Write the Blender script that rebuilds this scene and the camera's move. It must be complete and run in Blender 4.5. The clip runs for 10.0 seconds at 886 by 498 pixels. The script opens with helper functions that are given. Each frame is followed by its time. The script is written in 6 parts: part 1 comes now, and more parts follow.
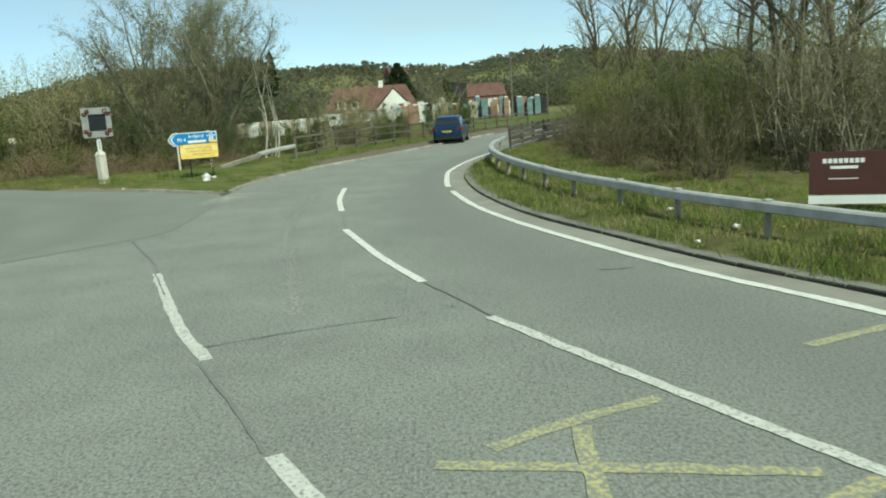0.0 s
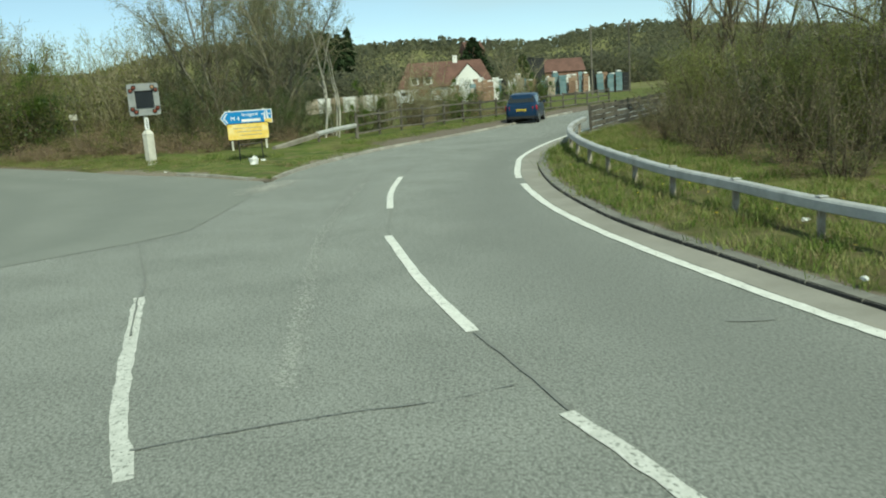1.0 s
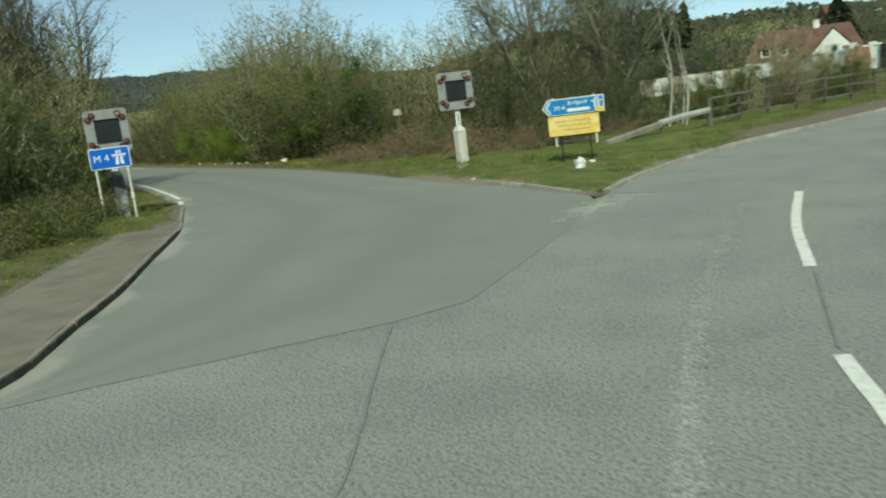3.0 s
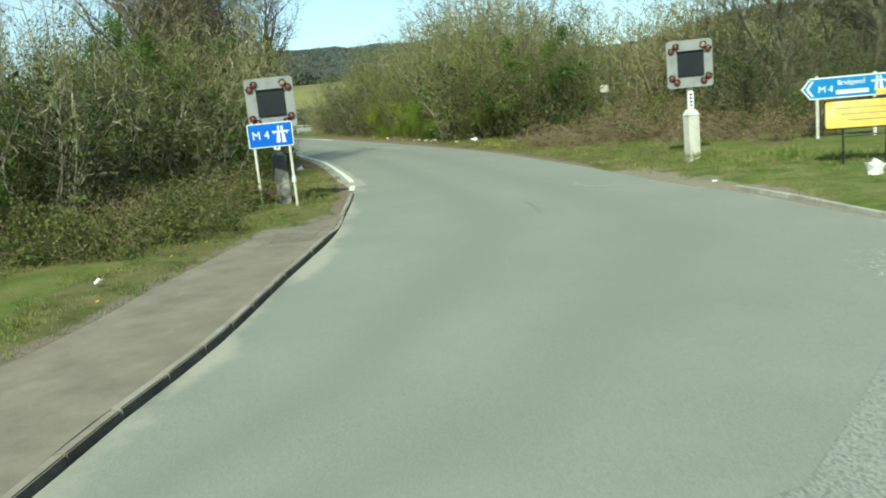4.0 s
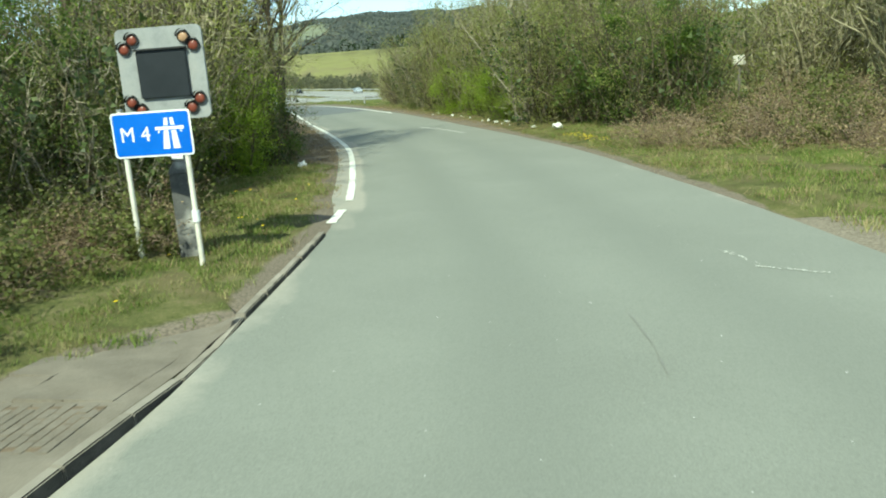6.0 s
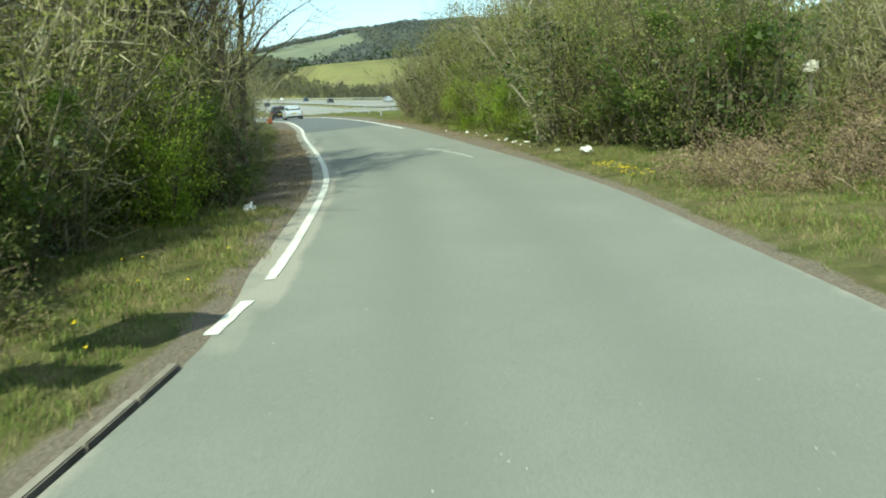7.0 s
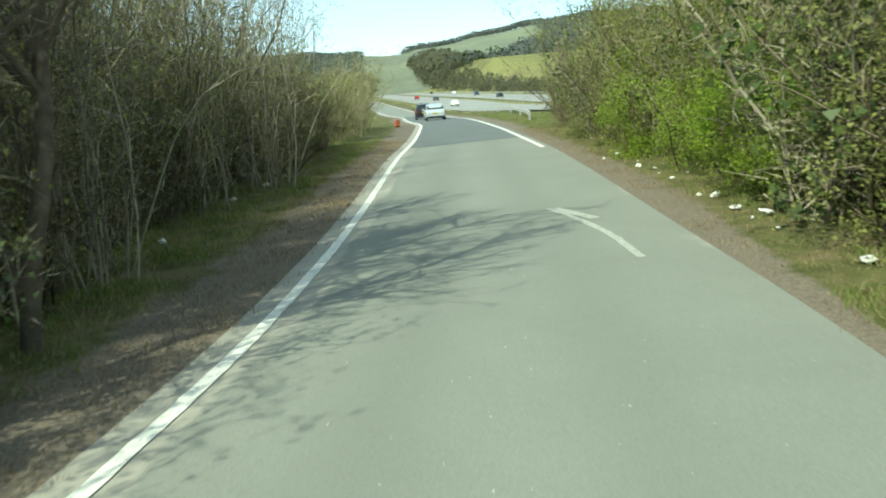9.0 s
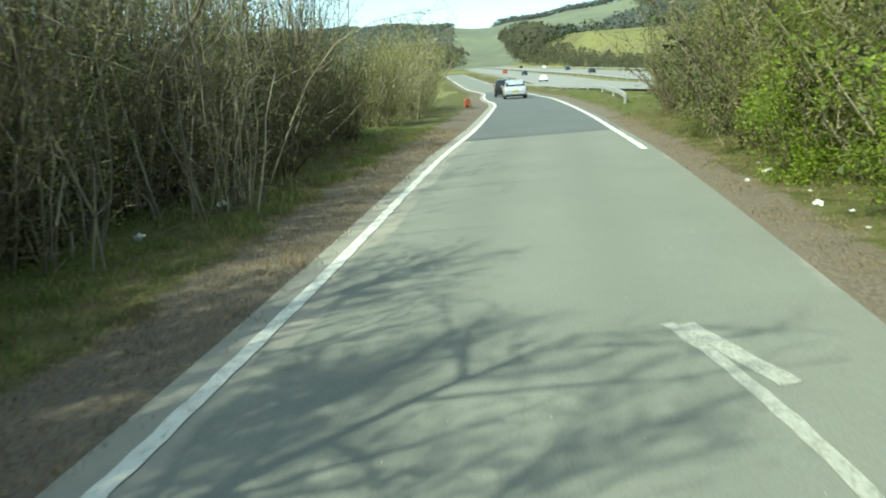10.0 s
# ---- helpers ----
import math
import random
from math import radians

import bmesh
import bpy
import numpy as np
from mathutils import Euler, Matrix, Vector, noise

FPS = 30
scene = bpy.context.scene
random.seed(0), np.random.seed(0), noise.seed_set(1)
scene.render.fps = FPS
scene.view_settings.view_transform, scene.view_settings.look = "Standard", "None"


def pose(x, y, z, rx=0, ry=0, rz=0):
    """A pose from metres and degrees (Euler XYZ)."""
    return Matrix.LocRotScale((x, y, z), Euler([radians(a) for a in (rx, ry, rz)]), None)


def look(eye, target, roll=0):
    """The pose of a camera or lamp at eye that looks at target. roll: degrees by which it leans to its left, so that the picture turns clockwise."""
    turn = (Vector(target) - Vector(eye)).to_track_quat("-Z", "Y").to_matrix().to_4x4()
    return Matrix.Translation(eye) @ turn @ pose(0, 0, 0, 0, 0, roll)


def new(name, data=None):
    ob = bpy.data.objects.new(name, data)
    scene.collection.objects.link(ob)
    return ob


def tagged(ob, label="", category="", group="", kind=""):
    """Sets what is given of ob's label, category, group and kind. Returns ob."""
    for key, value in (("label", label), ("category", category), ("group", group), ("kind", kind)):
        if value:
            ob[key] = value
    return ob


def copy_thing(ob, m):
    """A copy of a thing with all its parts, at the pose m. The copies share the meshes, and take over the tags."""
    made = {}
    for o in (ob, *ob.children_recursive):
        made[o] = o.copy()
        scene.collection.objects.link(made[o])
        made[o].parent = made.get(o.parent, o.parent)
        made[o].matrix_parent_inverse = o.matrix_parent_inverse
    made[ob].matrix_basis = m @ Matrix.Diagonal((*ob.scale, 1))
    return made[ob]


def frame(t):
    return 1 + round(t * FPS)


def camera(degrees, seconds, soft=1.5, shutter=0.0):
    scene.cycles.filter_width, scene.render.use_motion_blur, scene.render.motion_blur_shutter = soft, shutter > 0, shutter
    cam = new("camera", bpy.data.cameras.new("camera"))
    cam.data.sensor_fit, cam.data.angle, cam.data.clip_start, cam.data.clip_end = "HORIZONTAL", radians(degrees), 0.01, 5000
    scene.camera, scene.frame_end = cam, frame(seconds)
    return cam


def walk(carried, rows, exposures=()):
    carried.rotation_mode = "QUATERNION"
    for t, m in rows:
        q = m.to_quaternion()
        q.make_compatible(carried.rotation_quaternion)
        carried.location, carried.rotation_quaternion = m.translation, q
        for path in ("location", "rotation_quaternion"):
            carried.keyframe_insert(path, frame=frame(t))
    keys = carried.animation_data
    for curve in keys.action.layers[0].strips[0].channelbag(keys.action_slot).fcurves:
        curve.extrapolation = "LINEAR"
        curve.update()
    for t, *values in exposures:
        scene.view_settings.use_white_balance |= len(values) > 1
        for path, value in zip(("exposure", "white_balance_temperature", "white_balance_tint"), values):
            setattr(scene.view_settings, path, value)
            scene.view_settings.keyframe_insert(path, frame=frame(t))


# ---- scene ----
cam = camera(56.0, 10.0, soft=1.9, shutter=0.2)
# seconds, x, y, z, yaw, pitch, roll
ROWS = [
    (0.0, 0.000, 0.001, 2.597, -0.65, -10.10, 3.96),
    (0.5, 0.140, 1.757, 2.581, 1.75, -10.83, 3.67),
    (1.0, 0.188, 3.539, 2.599, 4.54, -11.36, 3.82),
    (1.5, 0.077, 5.126, 2.623, 8.34, -11.40, 4.82),
    (2.0, -0.314, 6.908, 2.581, 13.59, -11.12, 5.96),
    (2.5, -0.851, 8.443, 2.595, 19.65, -10.80, 6.80),
    (3.0, -1.804, 10.354, 2.576, 26.73, -10.42, 6.98),
    (3.2, -2.376, 11.252, 2.581, 30.18, -10.26, 7.08),
    (4.3, -5.860, 15.928, 2.596, 42.49, -11.21, 4.56),
    (4.5, -6.562, 16.863, 2.596, 43.81, -11.69, 3.83),
    (5.0, -7.985, 18.886, 2.593, 45.21, -12.41, 3.54),
    (5.5, -9.360, 20.921, 2.591, 45.99, -12.50, 3.86),
    (6.0, -10.892, 23.140, 2.586, 46.69, -12.41, 4.27),
    (6.2, -11.450, 23.922, 2.584, 47.02, -12.37, 4.40),
    (7.3, -15.718, 29.259, 2.603, 49.99, -11.55, 4.73),
    (7.5, -16.587, 30.124, 2.583, 50.67, -11.51, 4.71),
    (8.0, -19.330, 32.933, 2.608, 53.84, -11.27, 4.95),
    (8.5, -22.371, 35.724, 2.519, 57.49, -11.05, 5.27),
    (9.0, -25.457, 38.155, 2.545, 61.08, -11.21, 4.77),
    (9.5, -28.816, 40.501, 2.489, 64.24, -11.74, 4.41),
    (10.0, -32.582, 42.903, 2.460, 67.21, -12.52, 3.68),
]
EXPOSURES = [(0.0, 0.24, 6650, -15), (2.0, 0.19, 6650, -15), (2.5, 0.06, 6650, -15), (3.0, 0.03, 6650, -15), (4.4, 0.91, 6600, -17), (6.0, 0.95, 6600, -17), (7.5, 0.85, 6600, -17), (9.0, 1.0, 6600, -17), (9.5, 1.1, 6600, -17), (10.0, 1.03, 6600, -17)]
walk(cam, [(t, pose(x, y, z, 90 + pitch, roll, yaw)) for t, x, y, z, yaw, pitch, roll in ROWS], EXPOSURES)

# ---- sky and sun ----
SUN_AZ, SUN_EL = math.atan2(-0.9, 0.44), radians(45)      # where the sun stands
world = bpy.data.worlds.new("world")
scene.world = world
world.use_nodes = True
wn = world.node_tree
sky = wn.nodes.new("ShaderNodeTexSky")
sky.sky_type, sky.sun_disc = "NISHITA", False
sky.sun_elevation, sky.sun_rotation = SUN_EL, math.pi / 2 - SUN_AZ
sky.air_density, sky.dust_density, sky.ozone_density = 0.6, 0.0, 3.0
cloud_at = wn.nodes.new("ShaderNodeTexCoord")
cloud_map = wn.nodes.new("ShaderNodeMapping")
cloud_map.inputs["Scale"].default_value = (1.5, 1.5, 7.0)
wn.links.new(cloud_at.outputs["Generated"], cloud_map.inputs["Vector"])
cloud = wn.nodes.new("ShaderNodeTexNoise")
cloud.inputs["Scale"].default_value, cloud.inputs["Detail"].default_value = 2.2, 7
wn.links.new(cloud_map.outputs[0], cloud.inputs["Vector"])
thin = wn.nodes.new("ShaderNodeMapRange")
thin.inputs["From Min"].default_value, thin.inputs["From Max"].default_value, thin.inputs["To Max"].default_value = 0.4, 0.7, 0.6
thin.inputs["To Min"].default_value = 0.42
wn.links.new(cloud.outputs["Fac"], thin.inputs["Value"])
veil = wn.nodes.new("ShaderNodeMix")
veil.data_type = "RGBA"
veil.inputs["B"].default_value = (4.0, 4.5, 5.0, 1)
wn.links.new(thin.outputs[0], veil.inputs["Factor"])
wn.links.new(sky.outputs[0], veil.inputs["A"])
wn.links.new(veil.outputs["Result"], wn.nodes["Background"].inputs[0])
wn.nodes["Background"].inputs[1].default_value = 0.13
sun_data = bpy.data.lights.new("sun", "SUN")
sun_data.energy, sun_data.angle, sun_data.color = 3.7, radians(0.6), (1.0, 0.94, 0.82)
sun = new("sun", sun_data)
to_sun = Vector((math.cos(SUN_AZ) * math.cos(SUN_EL), math.sin(SUN_AZ) * math.cos(SUN_EL), math.sin(SUN_EL)))
sun.matrix_world = look(to_sun * 60, (0, 0, 0))


# ---- materials ----
def mat(name, stops, scale=3.0, rough=0.8, bump=0.2, bump_scale=40.0, fine=0.25, coarse=1.0, bare=None, metal=0.0, per_island=0.0, per_object=0.0,
        spec=0.4, patch=0.0, patch_colour=(0.2, 0.2, 0.2), patch_scale=0.3, patch_edge=(0.5, 0.68), transmit=0.0, track=None):
    """A surface whose colour runs along stops with coarse and fine grain, with relief and, where asked, stains and piece-to-piece spread."""
    m = bpy.data.materials.new(name)
    m.use_nodes = True
    n, l = m.node_tree.nodes, m.node_tree.links
    b = n["Principled BSDF"]
    geo = n.new("ShaderNodeNewGeometry")
    tex = n.new("ShaderNodeTexNoise")
    tex.inputs["Scale"].default_value, tex.inputs["Detail"].default_value, tex.inputs["Roughness"].default_value = scale, 8, 0.65
    l.new(geo.outputs["Position"], tex.inputs["Vector"])
    small = n.new("ShaderNodeTexNoise")
    small.inputs["Scale"].default_value, small.inputs["Detail"].default_value, small.inputs["Roughness"].default_value = bump_scale, 5, 0.7
    l.new(geo.outputs["Position"], small.inputs["Vector"])
    mix = n.new("ShaderNodeMath")
    mix.operation = "MULTIPLY_ADD"
    l.new(small.outputs["Fac"], mix.inputs[0])
    mix.inputs[1].default_value = fine
    broad = n.new("ShaderNodeMath")
    broad.operation = "MULTIPLY_ADD"
    l.new(tex.outputs["Fac"], broad.inputs[0])
    broad.inputs[1].default_value, broad.inputs[2].default_value = coarse, 0.5 - 0.5 * coarse
    l.new(broad.outputs[0], mix.inputs[2])
    sub = n.new("ShaderNodeMath")
    sub.operation = "SUBTRACT"
    l.new(mix.outputs[0], sub.inputs[0])
    sub.inputs[1].default_value = fine / 2
    value = sub.outputs[0]
    if per_island or per_object:
        rnd = n.new("ShaderNodeMath")
        rnd.operation = "MULTIPLY_ADD"
        if per_island:
            l.new(geo.outputs["Random Per Island"], rnd.inputs[0])
        else:
            info = n.new("ShaderNodeObjectInfo")
            l.new(info.outputs["Random"], rnd.inputs[0])
        rnd.inputs[1].default_value = per_island or per_object
        l.new(value, rnd.inputs[2])
        low = n.new("ShaderNodeMath")
        low.operation = "SUBTRACT"
        l.new(rnd.outputs[0], low.inputs[0])
        low.inputs[1].default_value = (per_island or per_object) / 2
        value = low.outputs[0]
    ramp = n.new("ShaderNodeValToRGB")
    while len(ramp.color_ramp.elements) < len(stops):
        ramp.color_ramp.elements.new(0.5)
    for i, c in enumerate(stops):
        ramp.color_ramp.elements[i].position = 0.28 + 0.44 * i / max(1, len(stops) - 1)
        ramp.color_ramp.elements[i].color = (*c, 1)
    l.new(value, ramp.inputs[0])
    colour = ramp.outputs[0]
    if patch:
        stain = n.new("ShaderNodeTexNoise")
        stain.inputs["Scale"].default_value, stain.inputs["Detail"].default_value = patch_scale, 6
        l.new(geo.outputs["Position"], stain.inputs["Vector"])
        edge = n.new("ShaderNodeMapRange")
        edge.inputs["From Min"].default_value, edge.inputs["From Max"].default_value = patch_edge
        edge.inputs["To Max"].default_value = patch
        l.new(stain.outputs["Fac"], edge.inputs["Value"])
        mc = n.new("ShaderNodeMix")
        mc.data_type = "RGBA"
        l.new(edge.outputs[0], mc.inputs["Factor"])
        l.new(colour, mc.inputs["A"])
        mc.inputs["B"].default_value = (*patch_colour, 1)
        colour = mc.outputs["Result"]
    if bare:
        worn = n.new("ShaderNodeAttribute")
        worn.attribute_name = "bare"
        add = n.new("ShaderNodeMath")
        add.operation = "MULTIPLY_ADD"
        l.new(tex.outputs["Fac"], add.inputs[0])
        add.inputs[1].default_value = 1.1
        l.new(worn.outputs["Fac"], add.inputs[2])
        cut = n.new("ShaderNodeMapRange")
        cut.inputs["From Min"].default_value, cut.inputs["From Max"].default_value = 0.95, 1.15
        l.new(add.outputs[0], cut.inputs["Value"])
        soil = n.new("ShaderNodeValToRGB")
        soil.color_ramp.elements[0].position, soil.color_ramp.elements[1].position = 0.3, 0.7
        soil.color_ramp.elements[0].color, soil.color_ramp.elements[1].color = (*bare[0], 1), (*bare[1], 1)
        l.new(small.outputs["Fac"], soil.inputs[0])
        mb = n.new("ShaderNodeMix")
        mb.data_type = "RGBA"
        l.new(cut.outputs[0], mb.inputs["Factor"])
        l.new(colour, mb.inputs["A"])
        l.new(soil.outputs[0], mb.inputs["B"])
        colour = mb.outputs["Result"]
    if track:
        lane = n.new("ShaderNodeAttribute")
        lane.attribute_name = "track"
        uneven = n.new("ShaderNodeMath")
        uneven.operation = "MULTIPLY"
        l.new(lane.outputs["Fac"], uneven.inputs[0])
        l.new(tex.outputs["Fac"], uneven.inputs[1])
        mt = n.new("ShaderNodeMix")
        mt.data_type = "RGBA"
        l.new(uneven.outputs[0], mt.inputs["Factor"])
        l.new(colour, mt.inputs["A"])
        mt.inputs["B"].default_value = (*track, 1)
        colour = mt.outputs["Result"]
    l.new(colour, b.inputs["Base Color"])
    b.inputs["Roughness"].default_value, b.inputs["Metallic"].default_value = rough, metal
    b.inputs["Specular IOR Level"].default_value = spec
    if transmit:
        tr = n.new("ShaderNodeBsdfTranslucent")
        l.new(colour, tr.inputs["Color"])
        ms = n.new("ShaderNodeMixShader")
        ms.inputs[0].default_value = transmit
        l.new(b.outputs[0], ms.inputs[1])
        l.new(tr.outputs[0], ms.inputs[2])
        l.new(ms.outputs[0], n["Material Output"].inputs["Surface"])
    if bump:
        bp = n.new("ShaderNodeBump")
        bp.inputs["Strength"].default_value, bp.inputs["Distance"].default_value = bump, 0.02
        l.new(small.outputs["Fac"], bp.inputs["Height"])
        l.new(bp.outputs["Normal"], b.inputs["Normal"])
    return m


ASPHALT = mat("asphalt_old", [(0.166, 0.173, 0.156), (0.25, 0.258, 0.234), (0.34, 0.35, 0.32)], 0.5, 0.85, 0.6, 46, 2.6, coarse=0.6, patch=0.9, patch_colour=(0.09, 0.094, 0.085), patch_scale=25, patch_edge=(0.47, 0.72), track=(0.14, 0.145, 0.132))
SLIP = mat("asphalt_smooth", [(0.161, 0.168, 0.149), (0.2, 0.209, 0.185), (0.238, 0.247, 0.22)], 0.4, 0.85, 0.25, 70, 1.4, coarse=0.45, patch=0.5, patch_colour=(0.125, 0.131, 0.116), patch_scale=40, patch_edge=(0.6, 0.72), track=(0.13, 0.14, 0.124), bare=((0.25, 0.242, 0.21), (0.345, 0.33, 0.288)))
DARK = mat("asphalt_new", [(0.1, 0.11, 0.11), (0.13, 0.14, 0.14)], 0.4, 0.8, 0.3, 90, 0.3)
MWAY = mat("asphalt_motorway", [(0.22, 0.22, 0.21), (0.28, 0.28, 0.265)], 0.1, 0.85, 0.2, 60, 0.2)
PAINT = mat("road_paint", [(0.5, 0.5, 0.46), (0.68, 0.68, 0.63), (0.76, 0.76, 0.72)], 6, 0.7, 0.4, 50, 0.6, patch=0.7, patch_colour=(0.3, 0.305, 0.28), patch_scale=22, patch_edge=(0.6, 0.66))
YELLOW_PAINT = mat("yellow_road_paint", [(0.36, 0.34, 0.2), (0.46, 0.42, 0.21), (0.54, 0.49, 0.25)], 5, 0.7, 0.4, 50, 0.8, patch=0.97, patch_colour=(0.24, 0.245, 0.215), patch_scale=24, patch_edge=(0.43, 0.54))
WORN_PAINT = mat("worn_road_paint", [(0.44, 0.45, 0.41), (0.56, 0.56, 0.52), (0.66, 0.66, 0.62)], 6, 0.75, 0.4, 50, 0.8, patch=0.97, patch_colour=(0.24, 0.248, 0.22), patch_scale=26, patch_edge=(0.56, 0.63))
THIN_PAINT = mat("rubbed_road_paint", [(0.3, 0.305, 0.275), (0.38, 0.385, 0.35), (0.48, 0.48, 0.45)], 9, 0.75, 0.3, 50, 1.0, patch=1.0, patch_colour=(0.205, 0.214, 0.188), patch_scale=30, patch_edge=(0.5, 0.68))
RUST_STEEL = mat("stained_steel_post", [(0.2, 0.165, 0.125), (0.33, 0.29, 0.23), (0.44, 0.41, 0.35)], 4, 0.7, 0.2, 40, 0.5)
KERB = mat("kerb_concrete", [(0.17, 0.152, 0.126), (0.235, 0.212, 0.178), (0.3, 0.274, 0.235)], 2, 0.9, 0.4, 60, 0.5, patch=0.5, patch_colour=(0.14, 0.12, 0.09), patch_scale=1.2, per_object=0.25)
CHALK_KERB = mat("pale_kerb_concrete", [(0.27, 0.255, 0.22), (0.36, 0.34, 0.3), (0.45, 0.43, 0.385)], 2, 0.9, 0.4, 60, 0.5, patch=0.5, patch_colour=(0.16, 0.14, 0.11), patch_scale=1.6, per_object=0.3)
DARK_KERB = mat("dark_kerb_concrete", [(0.13, 0.128, 0.112), (0.185, 0.18, 0.158), (0.24, 0.232, 0.204)], 2, 0.9, 0.4, 60, 0.5, per_object=0.25)
# Kerb's road face: tyre dirt, with its shade put into the colour too.
KERB_FACE = mat("kerb_face_dirt_shade", [(0.022, 0.021, 0.019), (0.05, 0.047, 0.042), (0.095, 0.088, 0.078)], 2.5, 0.9, 0.4, 50, 0.5)
FOOT = mat("footway", [(0.126, 0.109, 0.087), (0.174, 0.152, 0.123), (0.225, 0.198, 0.163)], 1.6, 0.9, 0.4, 50, 0.7, patch=0.5, patch_colour=(0.19, 0.158, 0.122), patch_scale=0.7)
DIRT = mat("dirt", [(0.07, 0.05, 0.035), (0.13, 0.095, 0.065), (0.21, 0.165, 0.115)], 1.3, 0.95, 0.8, 30, 0.5)
GRASS = mat("grass_ground", [(0.05, 0.055, 0.018), (0.085, 0.115, 0.028), (0.13, 0.14, 0.045), (0.17, 0.145, 0.075)], 0.9, 0.95, 0.9, 25, 0.5, spec=0.1, patch=0.5, patch_colour=(0.13, 0.095, 0.055), patch_scale=0.6)
VERGE = mat("verge_ground", [(0.05, 0.045, 0.023), (0.078, 0.088, 0.03), (0.125, 0.122, 0.052), (0.18, 0.15, 0.09)], 1.5, 0.95, 0.9, 25, 0.6, spec=0.1, patch=0.6, patch_colour=(0.14, 0.108, 0.065), patch_scale=1.1, bare=((0.08, 0.067, 0.053), (0.245, 0.208, 0.166)))
DRY_VERGE = mat("dusty_verge_ground", [(0.05, 0.055, 0.02), (0.08, 0.115, 0.028), (0.14, 0.15, 0.05), (0.2, 0.17, 0.09)], 1.5, 0.95, 0.9, 25, 0.6, spec=0.1, patch=0.6, patch_colour=(0.14, 0.108, 0.065), patch_scale=1.1, bare=((0.12, 0.103, 0.08), (0.3, 0.262, 0.212)))
DUST = mat("gutter_dust", [(0.21, 0.2, 0.172), (0.27, 0.258, 0.225), (0.32, 0.302, 0.262)], 0.8, 0.9, 0.5, 40, 0.5, patch=0.5, patch_colour=(0.2, 0.18, 0.15), patch_scale=0.5)
PALE_WEAR = mat("pale_wear", [(0.3, 0.306, 0.28), (0.37, 0.376, 0.346), (0.44, 0.444, 0.41)], 5, 0.85, 0.2, 60, 1.2)
CHALK = mat("pale_dust", [(0.36, 0.352, 0.315), (0.45, 0.44, 0.395), (0.53, 0.515, 0.465)], 0.8, 0.95, 0.3, 40, 0.5)
TAR = mat("tar_seam", [(0.155, 0.16, 0.148), (0.215, 0.22, 0.202)], 3, 0.8, 0.2, 40, 0.6)
BLADE = mat("grass_blade", [(0.075, 0.115, 0.022), (0.14, 0.2, 0.04), (0.225, 0.255, 0.08), (0.34, 0.3, 0.15)], 0.8, 0.6, 0, 20, 0.2, per_island=0.35, spec=0.2, transmit=0.3)
LAND = mat("land", [(0.085, 0.08, 0.045), (0.12, 0.115, 0.055), (0.2, 0.2, 0.08), (0.16, 0.14, 0.08)], 0.006, 0.95, 0, 0.05, 0.5, spec=0.1)
# Far land with distance haze put into its colour as grey.
HAZED_LAND = mat("hazed_land", [(0.11, 0.125, 0.1), (0.15, 0.168, 0.125), (0.2, 0.22, 0.145)], 0.008, 0.95, 0, 0.05, 0.4, spec=0.1)
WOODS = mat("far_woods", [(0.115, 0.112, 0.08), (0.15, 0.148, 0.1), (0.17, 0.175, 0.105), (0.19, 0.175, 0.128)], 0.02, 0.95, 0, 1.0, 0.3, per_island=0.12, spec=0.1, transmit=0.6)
# Ridge trees, cooler and greyer than WOODS: haze put into the colour.
HAZED_RIDGE = mat("ridge_woods", [(0.11, 0.125, 0.118), (0.135, 0.15, 0.14), (0.165, 0.177, 0.158)], 0.012, 0.95, 0, 1.0, 0.3, per_island=0.1, spec=0.1, transmit=0.5)
CONIFER = mat("conifer", [(0.018, 0.03, 0.014), (0.036, 0.055, 0.024)], 0.2, 0.9, 0, 3, 0.4, per_island=0.3, spec=0.1, transmit=0.2)
BARK = mat("bark", [(0.055, 0.042, 0.03), (0.11, 0.09, 0.065), (0.17, 0.145, 0.11)], 3, 0.9, 0.6, 50, 0.4, per_object=0.2, spec=0.15)
PALE_BARK = mat("pale_bark", [(0.13, 0.115, 0.088), (0.2, 0.182, 0.145), (0.28, 0.258, 0.21)], 3, 0.9, 0.5, 50, 0.4, spec=0.15)
TWIG = mat("twig", [(0.06, 0.048, 0.033), (0.13, 0.107, 0.072), (0.22, 0.187, 0.127)], 1, 0.9, 0, 30, 0.3, per_island=0.4, spec=0.15)
PALE_TWIG = mat("pale_twig", [(0.16, 0.14, 0.085), (0.26, 0.235, 0.145), (0.36, 0.33, 0.22)], 1, 0.9, 0, 30, 0.3, per_island=0.4, spec=0.15)
GREY_TWIG = mat("grey_twig", [(0.12, 0.106, 0.078), (0.235, 0.21, 0.155), (0.36, 0.325, 0.245)], 1, 0.9, 0, 30, 0.3, per_island=0.4, spec=0.15)
BRAMBLE_TWIG = mat("bramble_stem", [(0.09, 0.062, 0.045), (0.18, 0.132, 0.096), (0.28, 0.218, 0.16)], 1, 0.9, 0, 30, 0.3, per_island=0.4, spec=0.15)
LEAF_SPRING = mat("leaf_spring", [(0.17, 0.186, 0.058), (0.275, 0.292, 0.092), (0.375, 0.385, 0.135)], 0.5, 0.6, 0, 20, 0.2, per_island=0.4, spec=0.2, transmit=0.55)
LEAF_SAGE = mat("leaf_sage", [(0.14, 0.155, 0.085), (0.21, 0.228, 0.125), (0.29, 0.305, 0.175)], 0.7, 0.6, 0, 20, 0.2, per_island=0.4, spec=0.2, transmit=0.45)
